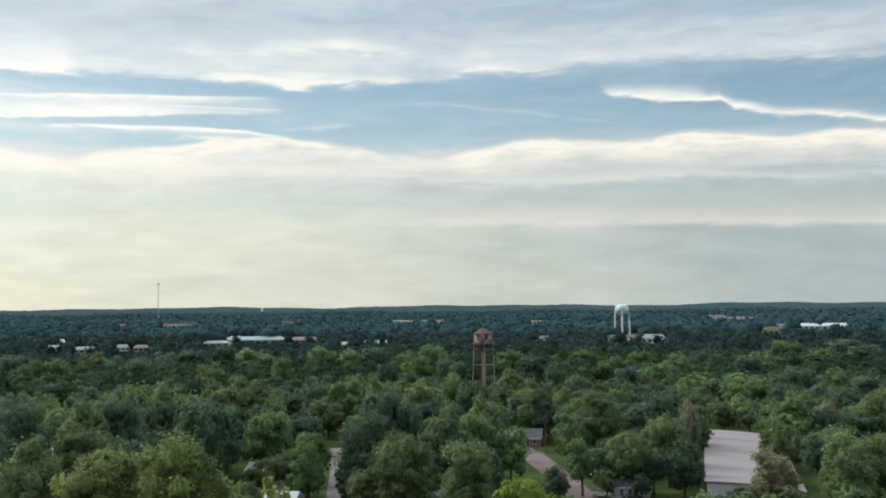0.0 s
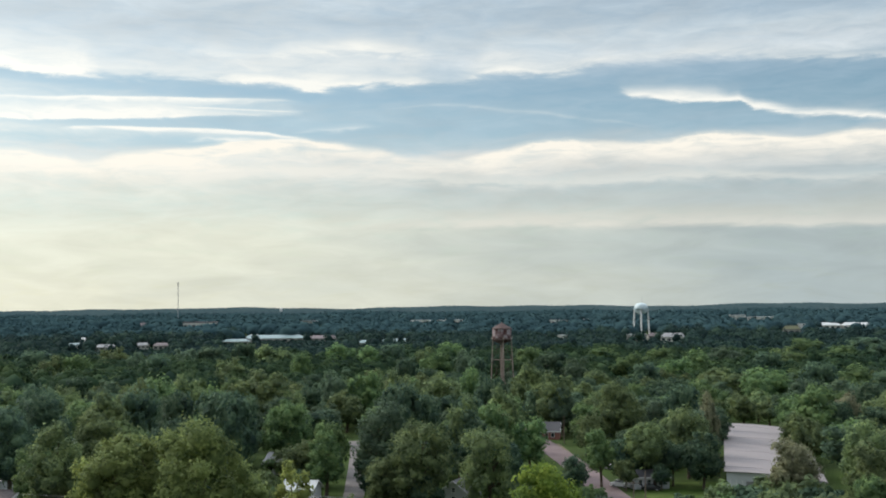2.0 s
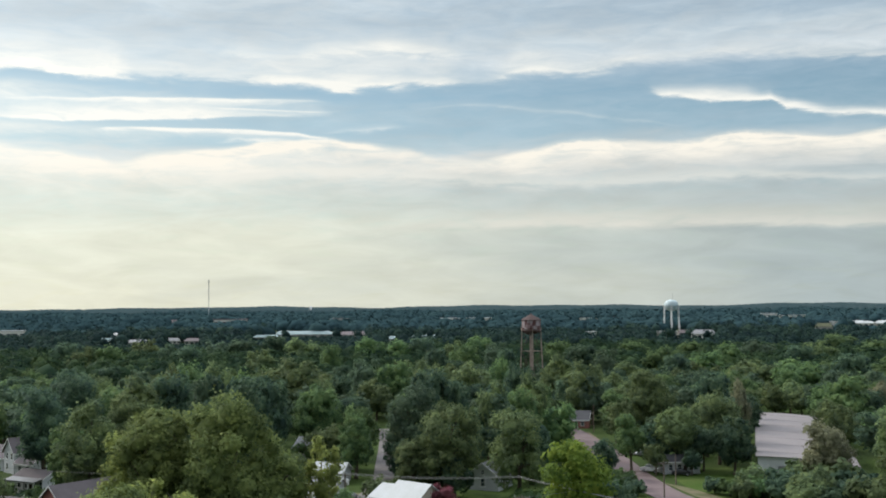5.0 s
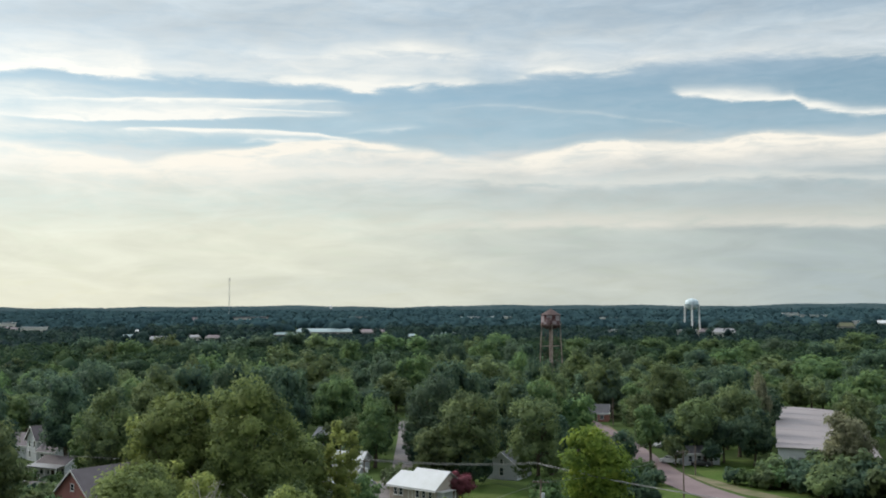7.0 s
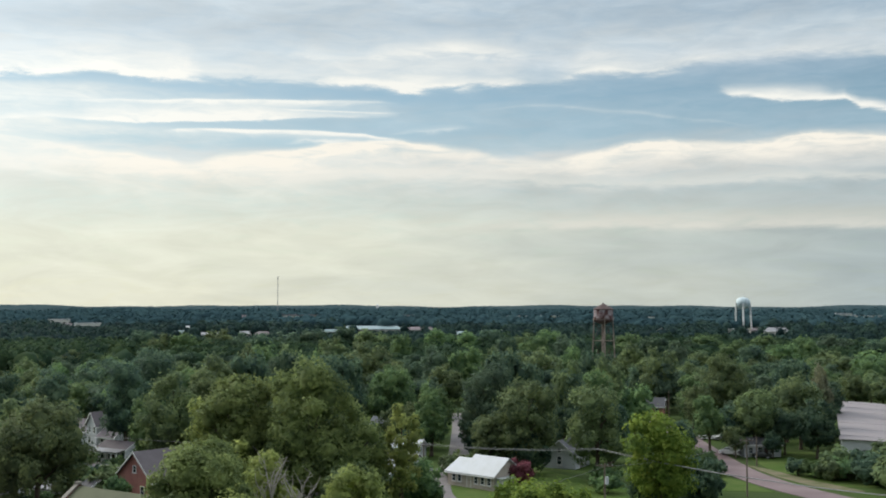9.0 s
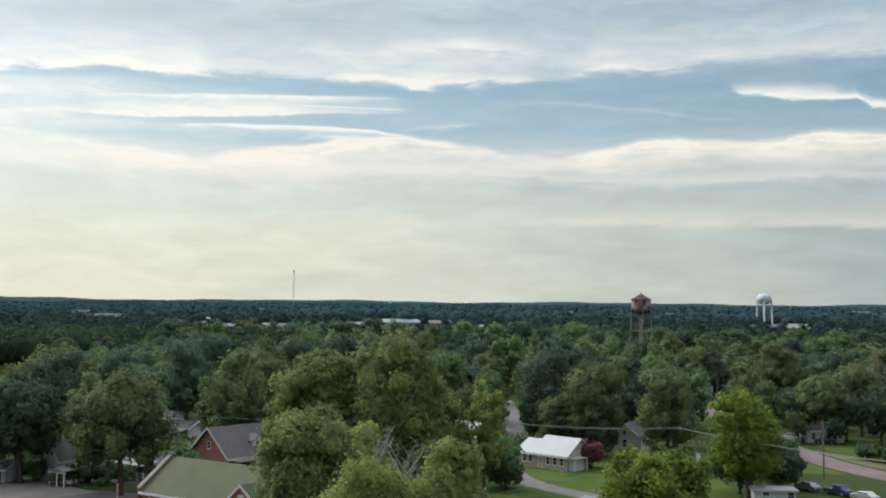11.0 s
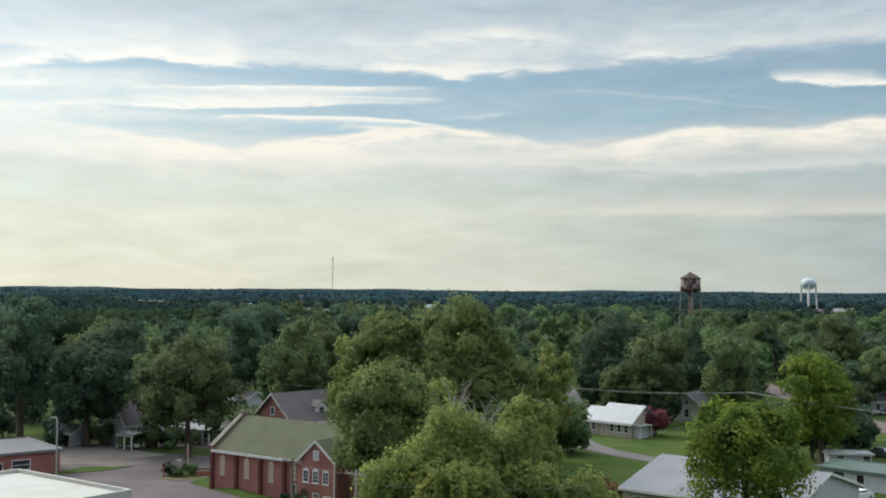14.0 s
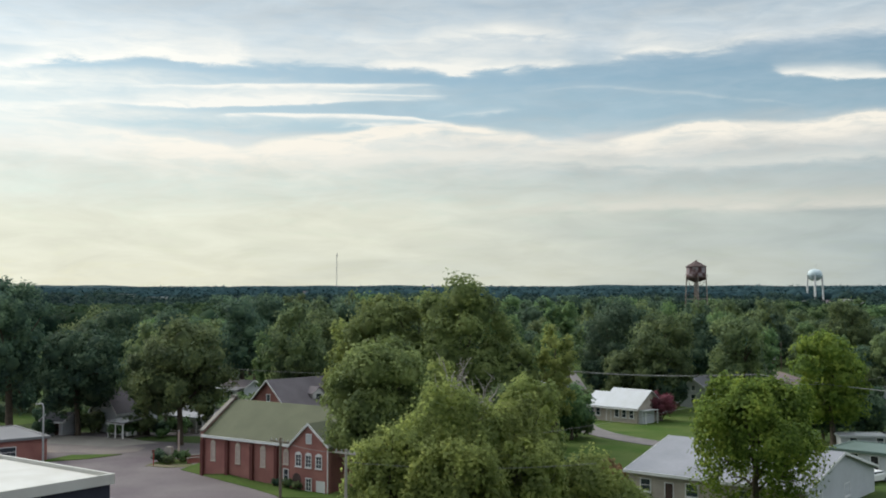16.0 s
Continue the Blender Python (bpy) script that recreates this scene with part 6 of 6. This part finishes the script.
def add_porch(x, y, turn, w, d, n, label, name="carport"):
    """A white open porch on posts."""
    ob = root(name, pose(x, y, 0, 0, 0, turn), label, "porch")
    part("floor", boxes((0, w, 0, d, -0.2, 0.12)), CONCRETE, ob)
    bm = bmesh.new()
    vs = [bm.verts.new(p) for p in ((-0.3, -0.3, 2.55), (w + 0.3, -0.3, 2.55), (w + 0.3, d, 3.0), (-0.3, d, 3.0), (-0.3, -0.3, 2.72), (w + 0.3, -0.3, 2.72), (w + 0.3, d, 3.17), (-0.3, d, 3.17))]
    for f in ((3, 2, 1, 0), (4, 5, 6, 7), (0, 1, 5, 4), (1, 2, 6, 5), (2, 3, 7, 6), (3, 0, 4, 7)):
        bm.faces.new([vs[i] for i in f])
    part("roof", bm, GREYMETAL, ob)
    part("beam", boxes((-0.2, w + 0.2, -0.12, 0.06, 2.3, 2.545)), WHITE, ob)
    for i in range(n):
        px = 0.1 + (w - 0.2) * i / (n - 1)
        part("post", boxes((px - 0.12, px + 0.12, -0.1, 0.05, 0.125, 2.295)), WHITE, ob)


add_porch(-98.7, 170.8, -26, 3.8, 4.4, 3, "white carport with square posts beside a house")
add_porch(-93.5, 181.0, -26, 9.5, 3.0, 7, "long white porch with many posts")
add_porch(-104.0, 228.3, -25, 8.6, 2.0, 6, "white front porch with posts", "front_porch")

# green-roofed hall and annexe at the road
flat_building(10.6, 157.4, -35, 26, 8.5, 2.7, SIDING, GREENMETAL, "long pale hall with a faded green flat roof", 0.35, 0.08, None, [(3.0, 0.9, 1.6, 1.3), (12, 0.9, 1.6, 1.3), (18, 0.9, 1.6, 1.3)], [6.0], name="roadside_hall")
flat_building(15.3, 173.0, 2, 6.4, 3.6, 2.3, SIDING, WHITEMETAL, "small white site office with a flat roof", 0.3, 0.08, None, [(1.8, 0.9, 1.0, 1.0), (5.6, 0.9, 1.0, 1.0)], name="site_office")


# ---------------------------------------------------------------- long barn
def barn():
    L, wide, e, r = 99.0, 21.0, 3.6, 5.3
    t = 76.2
    ob = root("barn", pose(60.0, 243.5, 0, 0, 0, t), "very long barn with a shallow curved rose-grey roof", "barn")
    bm = bmesh.new()
    arc = [(-wide * k / 10, e + (r - e) * math.cos(k / 10 * math.pi / 2) ** 0.7) for k in range(10)] + [(-wide, e)]
    ring = [(0, -0.5)] + arc + [(-wide, -0.5)]
    for x in (0, L):
        vs = [bm.verts.new((x, y, z)) for y, z in ring]
        bm.faces.new(vs if x else vs[::-1])
        if x == 0:
            a = vs
    for i in (0, len(ring) - 2):
        bm.faces.new((a[i], vs[i], vs[i + 1], a[i + 1]))
    bmesh.ops.recalc_face_normals(bm, faces=bm.faces)
    part("wall", bm, SIDING, ob)
    # roof in sheeted bays, each lapped a little over the next
    for k in range(14):
        x0, x1 = -0.5 + k * 7.14, -0.5 + (k + 1) * 7.14
        lap = 0.02 + 0.03 * (k % 2)
        edge = [(0.5, arc[0][1])] + arc[1:-1] + [(-wide - 0.5, e - 0.1)]
        bm = bmesh.new()
        o = [[bm.verts.new((x, y, z + dz)) for y, z in edge] for x, dz in ((x0, lap), (x1, lap), (x0, lap + 0.15), (x1, lap + 0.15))]
        for i in range(len(edge) - 1):
            bm.faces.new((o[2][i], o[3][i], o[3][i + 1], o[2][i + 1]))
            bm.faces.new((o[0][i + 1], o[1][i + 1], o[1][i], o[0][i]))
            bm.faces.new((o[0][i], o[2][i], o[2][i + 1], o[0][i + 1]))
            bm.faces.new((o[1][i + 1], o[3][i + 1], o[3][i], o[1][i]))
        for i in (0, len(edge) - 1):
            bm.faces.new((o[0][i], o[1][i], o[3][i], o[2][i]))
        bmesh.ops.recalc_face_normals(bm, faces=bm.faces)
        part("roof_sheet", bm, BARNROOF, ob)
    # wide grey door and cladding ribs on the near end
    part("door", boxes((-0.14, -0.004, -11.0, -4.2, 0.0, 3.3)), GREYMETAL, ob, "wide grey sliding door")
    for i in range(16):
        y = -0.8 - i * 1.3
        if not -11.2 < y < -4.0:
            part("rib", boxes((-0.06, -0.004, y - 0.05, y + 0.05, 0, 3.6)), WHITE, ob)


barn()


# ---------------------------------------------------------------- water towers and mast
def old_tower():
    ob = root("water_tower", pose(18.4, 456.0, 0, 0, 0, 50), "old rusty steel water tower with a conical roof", "water tower")
    R = 4.0
    bm = bmesh.new()
    lathe(bm, [(0, 26.9)] + [(R * math.sin(a), 28.9 - 2.0 * math.cos(a)) for a in (0.25, 0.5, 0.75, 1.0, 1.25, 1.5)] + [(R, 29.0), (R, 33.2), (R * 0.97, 33.3), (0, 33.35)], 32)
    part("tank", bm, RUST, ob, "blotched rusty tank", True)
    bm = bmesh.new()
    lathe(bm, [(R + 0.35, 33.05), (R + 0.4, 33.2), (0.3, 35.6), (0.25, 35.9), (0, 36.0)], 32)
    part("roof", bm, RUSTROOF, ob, "rust-brown conical roof")
    # plates on the shell that keep their old grey paint
    for a, z, w, h in ((-205, 31.4, 2.6, 3.0), (-96, 31.8, 2.2, 2.4), (-150, 32.5, 2.4, 1.2), (-262, 31.0, 2.2, 2.6), (-178, 29.8, 1.6, 1.0), (-120, 29.9, 1.8, 1.1)):
        bm = bmesh.new()
        n = 6
        lo, hi = [], []
        for i in range(n + 1):
            b = radians(a) + (i / n - 0.5) * w / R
            jag = 0.25 * math.sin(i * 2.3 + a)
            lo.append(bm.verts.new(((R + 0.03) * math.cos(b), (R + 0.03) * math.sin(b), z - h / 2 + jag)))
            hi.append(bm.verts.new(((R + 0.03) * math.cos(b), (R + 0.03) * math.sin(b), z + h / 2 - jag)))
        for i in range(n):
            bm.faces.new((lo[i], lo[i + 1], hi[i + 1], hi[i]))
        part("painted_plate", bm, BAREPAINT, ob)
    # balcony with rail
    bm = bmesh.new()
    lathe(bm, [(R + 0.003, 28.85), (R + 0.6, 28.85), (R + 0.6, 28.97), (R + 0.003, 28.97)], 32)
    bal = part("balcony", bm, RUSTLEG, ob)
    for z in (29.45, 29.95):
        bm = bmesh.new()
        lathe(bm, [(R + 0.55, z), (R + 0.58, z), (R + 0.58, z + 0.04), (R + 0.55, z + 0.04), (R + 0.55, z)], 32)
        part("rail", bm, RUSTLEG, bal)
    for i in range(16):
        a = 2 * math.pi * i / 16
        bm = bmesh.new()
        rod(bm, ((R + 0.565) * math.cos(a), (R + 0.565) * math.sin(a), 28.97), ((R + 0.565) * math.cos(a), (R + 0.565) * math.sin(a), 30.0), 0.02, None, 5)
        part("baluster", bm, RUSTLEG, bal)
    # legs, struts and cross ties
    foot, head = 5.3, R - 0.1
    at = lambda a, z: (((foot + (head - foot) * z / 29.4) * math.cos(a)), ((foot + (head - foot) * z / 29.4) * math.sin(a)), z)
    corner = [math.pi / 4 + k * math.pi / 2 for k in range(4)]
    for a in corner:
        bm = bmesh.new()
        rod(bm, at(a, -0.5), at(a, 29.4), 0.27, 0.23, 8)
        part("leg", bm, RUSTLEG, ob)
    for z in (10.0, 20.0):
        for a, b in zip(corner, corner[1:] + corner[:1]):
            bm = bmesh.new()
            rod(bm, at(a, z), at(b, z), 0.13, None, 6)
            part("strut", bm, RUSTLEG, ob)
    for z0, z1 in ((0.3, 10.0), (10.0, 20.0), (20.0, 28.6)):
        for a, b in zip(corner, corner[1:] + corner[:1]):
            for p, q in ((a, b), (b, a)):
                bm = bmesh.new()
                rod(bm, at(p, z0), at(q, z1), 0.06, None, 5)
                part("tie_rod", bm, RUSTDARK, ob)
    bm = bmesh.new()
    rod(bm, (0, 0, -0.5), (0, 0, 27.1), 0.36, 0.36, 12)
    part("riser", bm, RUSTLEG, ob, "rust-streaked riser pipe")


def blue_tower():
    z0 = float(terrain(193, 1136))
    ob = root("water_tower", pose(193, 1136, z0, 0, 0, 36), "tall pale blue steel water tower on round legs", "water tower")
    top, R = 44.6 - z0, 7.2
    bm = bmesh.new()
    c = top - 6.6
    prof = [(0, c - 5.6)] + [(R * math.sin(a) ** 0.72, c - 5.6 * math.cos(a)) for a in np.linspace(0.15, 1.5, 9)] + [(R, c), (R, c + 0.8)]
    prof += [(R * math.cos(a) ** 0.72, c + 0.8 + 5.3 * math.sin(a)) for a in np.linspace(0.15, 1.45, 9)] + [(0.5, top - 0.35), (0.5, top), (0, top)]
    lathe(bm, prof, 36)
    part("tank", bm, TANKBLUE, ob, "pale blue rounded tank", True)
    bm = bmesh.new()
    lathe(bm, [(R, c - 0.1), (R + 0.9, c - 0.1), (R + 0.9, c + 0.05), (R, c + 0.05)], 36)
    part("walkway", bm, TANKBLUE, ob)
    for k in range(4):
        a = math.pi / 4 + k * math.pi / 2
        bm = bmesh.new()
        rod(bm, (8.3 * math.cos(a), 8.3 * math.sin(a), -1), (6.9 * math.cos(a), 6.9 * math.sin(a), c), 0.9, 0.85, 12)
        part("leg", bm, WHITE, ob)
    bm = bmesh.new()
    rod(bm, (0, 0, -1), (0, 0, c - 5.4), 0.9, 0.9, 14)
    part("riser", bm, WHITE, ob)
    bm = bmesh.new()
    rod(bm, (2.0, 0, top - 0.6), (2.0, 0, top + 6), 0.09, 0.05, 6)
    part("antenna", bm, STEEL, ob)


def radio_mast():
    x, y = -456.5, 1736.0
    z0 = float(terrain(x, y))
    H, s = 84.0 - z0, 0.75
    ob = root("radio_mast", pose(x, y, z0), "slender grey lattice radio mast above the woods", "mast")
    feet = [(s * math.cos(a), s * math.sin(a)) for a in (0.5, 0.5 + 2.094, 0.5 + 4.189)]
    for px, py in feet:
        bm = bmesh.new()
        rod(bm, (px, py, -1), (px, py, H), 0.16, 0.14, 6)
        part("chord", bm, STEEL, ob)
    for k in range(int(H / 4)):
        bm = bmesh.new()
        for i in range(3):
            p, q = feet[i], feet[(i + 1) % 3]
            rod(bm, (*p, k * 4.0), (*q, k * 4.0 + 4.0), 0.06, None, 4)
        part("lacing", bm, STEEL, ob)
    for z in (H - 4.5, H - 1.5):
        part("antenna_panel", boxes((-1.3, -0.95, -0.2, 0.2, z, z + 2.4)), STEEL, ob)
        part("antenna_panel", boxes((0.95, 1.3, -0.2, 0.2, z, z + 2.4)), STEEL, ob)
    bm = bmesh.new()
    rod(bm, (0, 0, H - 0.5), (0, 0, H + 2.0), 0.1, 0.05, 6)
    part("tip", bm, STEEL, ob)


old_tower()
blue_tower()
radio_mast()
# a pale silo far off among the woods
silo = root("silo", pose(-499, 3005, float(terrain(-499, 3005))), "pale round silo far off in the woods", "silo")
bm = bmesh.new()
lathe(bm, [(0, -2), (3.4, -2), (3.4, 22), (2.2, 24.2), (0, 25)], 20)
part("drum", bm, WHITE, silo, "", True)
part("ladder", boxes((3.41, 3.6, -0.25, 0.25, 0, 22)), STEEL, silo)


# ---------------------------------------------------------------- poles, wires, lamp
def utility_pole(x, y, h, turn, arms=1, label="weathered wooden utility pole with a crossarm", drum=False, mat=None):
    mat = mat or POLEWOOD
    ob = root("utility_pole", pose(x, y, 0, 0, 0, turn), label, "utility pole", "power line poles")
    bm = bmesh.new()
    rod(bm, (0, 0, -0.5), (0, 0, h), 0.17, 0.11, 10)
    part("shaft", bm, mat, ob)
    for k in range(arms):
        z = h - 0.35 - 0.9 * k
        arm = part("crossarm", boxes((-1.25, 1.25, -0.16, -0.05, z - 0.07, z + 0.07)), mat, ob)
        for px in (-1.1, -0.45, 0.45, 1.1):
            bm = bmesh.new()
            rod(bm, (px, -0.1, z + 0.07), (px, -0.1, z + 0.28), 0.05, 0.035, 6)
            part("insulator", bm, STEEL, arm)
    if drum:
        bm = bmesh.new()
        rod(bm, (0.32, -0.15, h - 3.0), (0.32, -0.15, h - 1.9), 0.26, None, 12)
        part("transformer", bm, SIDING, ob)
    return ob


utility_pole(-41.6, 98.4, 10.0, -30, 1, "pale weathered utility pole beside the church", False, PALEPOLE)
utility_pole(-49.4, 104.5, 10.0, -30, 1, "dark slim utility pole before the church", False)
utility_pole(4.9, 160.0, 11.3, -10, 1, "wooden utility pole with a pale transformer", True)
utility_pole(32.2, 200.3, 10.4, 5, 1, "dark wooden utility pole with a crossarm beside the road", False)
utility_pole(40.8, 238.0, 6.4, 0, 0, "short grey pole on the lawn")
utility_pole(60.5, 252.0, 8.0, 0, 0, "dark bare pole before the barn")
utility_pole(-25.0, 187.0, 10.4, -10, 1, "wooden utility pole hidden among the trees", False)
utility_pole(45.0, 141.0, 10.2, -35, 1, "wooden utility pole beside the road", False)
utility_pole(-103, 205.0, 9.5, -10, 1, "wooden utility pole among dark trees", False)
utility_pole(32.5, 335.0, 8.5, 0, 0, "thin grey pole at the road's bend")


def cable(a, b, sag, r=0.03, name="power_cable", label="thin grey power cable slung between poles"):
    """A sagging wire."""
    a, b = np.array(a, float), np.array(b, float)
    t = np.linspace(0, 1, 15)[:, None]
    p = a + (b - a) * t
    p[:, 2] -= (4 * sag * t * (1 - t))[:, 0]
    v, f = limb_arrays(p, [r] * 15, 5)
    tagged(array_object(name, v, f, WIRE), label, "cable")


for d in (-0.9, 0.0, 0.9):
    cable((-25.0, 187.0 + d, 10.3), (4.9, 160.0 + 8 + d + 15, 10.4), 0.5)
    cable((4.9, 183.0 + d, 10.4), (45.0 - d, 141.0 + d, 10.1), 0.9)
cable((-103, 205, 9.4), (-25, 187, 9.4), 0.8)
cable((-49.4, 104.5, 9.7), (-41.6, 98.4, 9.7), 0.3, 0.02)
cable((-41.6, 98.4, 9.6), (4.9, 160, 10.8), 1.2, 0.02)
cable((-41.6, 98.4, 8.9), (-20, 100, 9.0), 0.5, 0.02)
cable((4.9, 160, 10.9), (32.2, 200.3, 10.0), 0.9, 0.02)


def street_lamp(x, y, h, turn):
    ob = root("street_lamp", pose(x, y, 0, 0, 0, turn), "pale galvanised street lamp with a curved arm", "street lamp")
    bm = bmesh.new()
    rod(bm, (0, 0, -0.3), (0, 0, h - 0.8), 0.16, 0.12, 10)
    part("pole", bm, STEEL, ob)
    pts = [(0, 0, h - 0.82), (0.08, 0, h - 0.25), (0.28, 0, h), (0.55, 0, h - 0.03)]
    v, f = limb_arrays(pts, [0.12, 0.1, 0.09, 0.08], 8)
    array_object("arm", v, f, STEEL, ob)
    part("lamp_head", boxes((0.5, 1.05, -0.16, 0.16, h - 0.17, h - 0.02)), STEEL, ob)


street_lamp(-96.3, 146.2, 8.2, 190)


# ---------------------------------------------------------------- cars and small things
def make_car(colour, label, m, van=False):
    ob = root("car", m, label, "car")
    prof = [(-2.15, 0.32), (-2.2, 0.75), (-2.05, 0.95), (-1.2, 1.0), (-0.65, 1.42), (0.9, 1.45), (1.5, 1.02), (2.1, 0.9), (2.2, 0.6), (2.15, 0.32)]
    if van:
        prof = [(-2.3, 0.34), (-2.35, 0.8), (-2.3, 1.0), (-0.5, 1.02), (-0.35, 1.72), (0.95, 1.75), (1.35, 1.1), (2.3, 1.0), (2.4, 0.6), (2.35, 0.34)]
    bm = bmesh.new()
    rings = []
    for y, k in ((-0.9, 0.96), (-0.82, 1.0), (0.82, 1.0), (0.9, 0.96)):
        rings.append([bm.verts.new((x * k, y * (0.86 if z > 1.1 else 1), z if abs(y) < 0.85 else 0.32 + (z - 0.32) * 0.93)) for x, z in prof])
    for a, b in zip(rings, rings[1:]):
        for i in range(len(prof)):
            j = (i + 1) % len(prof)
            bm.faces.new((a[i], a[j], b[j], b[i]))
    bm.faces.new(rings[0]), bm.faces.new(rings[-1][::-1])
    bmesh.ops.recalc_face_normals(bm, faces=bm.faces)
    part("body", bm, PAINT[colour], ob)
    zt = 1.62 if van else 1.36
    for s in (-1, 1):
        part("side_window", boxes((-0.35 if van else -0.8, 0.95, s * 0.80 - 0.03, s * 0.80 + 0.03, 1.08, zt)), GLASS, ob)
    for x, y in ((-1.35, -0.82), (1.35, -0.82), (-1.35, 0.82), (1.35, 0.82)):
        bm = bmesh.new()
        rod(bm, (x, y - 0.1, 0.33), (x, y + 0.1, 0.33), 0.33, None, 14)
        wh = part("wheel", bm, RUBBER, ob)
        bm = bmesh.new()
        s = 1 if y > 0 else -1
        rod(bm, (x, y + s * 0.1, 0.33), (x, y + s * 0.115, 0.33), 0.19, None, 10)
        part("rim", bm, STEEL, wh)
    part("headlight", boxes((2.1, 2.2, -0.75, -0.45, 0.62, 0.76), (2.1, 2.2, 0.45, 0.75, 0.62, 0.76)), WHITE, ob)
    return ob


make_car("white", "white saloon car parked under the carport", pose(-96.6, 172.0, 0.12, 0, 0, -25))
make_car("white", "white pickup parked at the roadside", pose(37.9, 255.2, 0.05, 0, 0, 150), True)
make_car("white", "white car parked on the sandy yard", pose(37.0, 284.0, 0.05, 0, 0, 10))
make_car("white", "white car parked beside the brick house", pose(20.6, 352, 0.05, 0, 0, 20))
make_car("silver", "silver car parked beside the brick house", pose(23.0, 341.5, 0.05, 0, 0, 5))
make_car("silver", "silver car parked on the sandy yard", pose(40.2, 283.0, 0.05, 0, 0, 15))
make_car("black", "black car parked before the white house", pose(44.2, 250.5, 0.04, 0, 0, 170))
make_car("grey", "grey car parked behind the roadside hall", pose(26.5, 187, 0.05, 0, 0, -55))
make_car("blue", "dark blue car parked behind the roadside hall", pose(30.5, 183.5, 0.05, 0, 0, -50), True)
make_car("silver", "silver car parked behind the roadside hall", pose(33.5, 179, 0.05, 0, 0, -50))
make_car("black", "black car parked on the side street", pose(-34.0, 268, 0.05, 0, 0, 80))
make_car("silver", "silver car on the sandy drive", pose(-28.5, 219, 0.07, 0, 0, 70))
make_car("white", "white van parked beside the pale house", pose(-33.5, 238, 0.05, 0, 0, 20), True)
make_car("white", "white car among the trees by the sheds", pose(-31, 205, 0.05, 0, 0, 10))
make_car("white", "white car parked beside the long low house", pose(13.5, 146.5, 0.04, 0, 0, 40))


def hydrant_sign(x, y):
    ob = root("sign_post", pose(x, y, 0), "thin red sign post at the lot's corner", "sign")
    bm = bmesh.new()
    rod(bm, (0, 0, -0.2), (0, 0, 2.2), 0.06, None, 8)
    part("post", bm, REDPAINT, ob)
    part("plate", boxes((-0.18, 0.18, -0.09, -0.062, 1.8, 2.2)), BRICKDARK, ob)


hydrant_sign(-79.9, 145.6)
mon = root("monument", pose(-78.8, 148.4, 0.1, 0, 0, -20), "grey stone marker with a rounded head in a planted bed", "monument")
part("base", boxes((-0.6, 0.6, -0.4, 0.4, -0.1, 0.3)), CONCRETE, mon)
part("shaft", boxes((-0.4, 0.4, -0.2, 0.2, 0.302, 1.35)), PALEPOLE, mon)
part("head", boxes((-0.55, 0.55, -0.26, 0.26, 1.352, 1.95), (-0.38, 0.38, -0.26, 0.26, 1.95, 2.15)), PALEPOLE, mon)
post = root("service_pole", pose(-78.2, 150.2, 0), "slim weathered pinkish service pole by the bed", "pole")
bm = bmesh.new()
rod(bm, (0, 0, -0.3), (0, 0, 4.2), 0.16, 0.12, 8)
part("shaft", bm, ROSEBOARD, post)
part("cap", boxes((-0.14, 0.14, -0.14, 0.14, 4.202, 4.28)), STEEL, post)
for i, (x, y, a) in enumerate([(-75.0, 148.3, 35), (-76.2, 150.4, 35)]):
    w = root("low_wall", pose(x, y, 0.1, 0, 0, a), "low brick garden wall beside the church", "wall")
    part("bricks", boxes((-1.1, 1.1, -0.15, 0.15, -0.2, 0.7)), BRICK, w)
    part("coping", boxes((-1.15, 1.15, -0.2, 0.2, 0.702, 0.8)), CONCRETE, w)
table = root("picnic_table", pose(47.5, 233.5, 0, 0, 0, 20), "pale concrete slab bench on the sandy verge", "bench")
part("top", boxes((-1.4, 1.4, -0.4, 0.4, 0.42, 0.55)), CONCRETE, table)
for x in (-1.0, 1.0):
    part("leg", boxes((x - 0.15, x + 0.15, -0.3, 0.3, -0.1, 0.418)), CONCRETE, table)
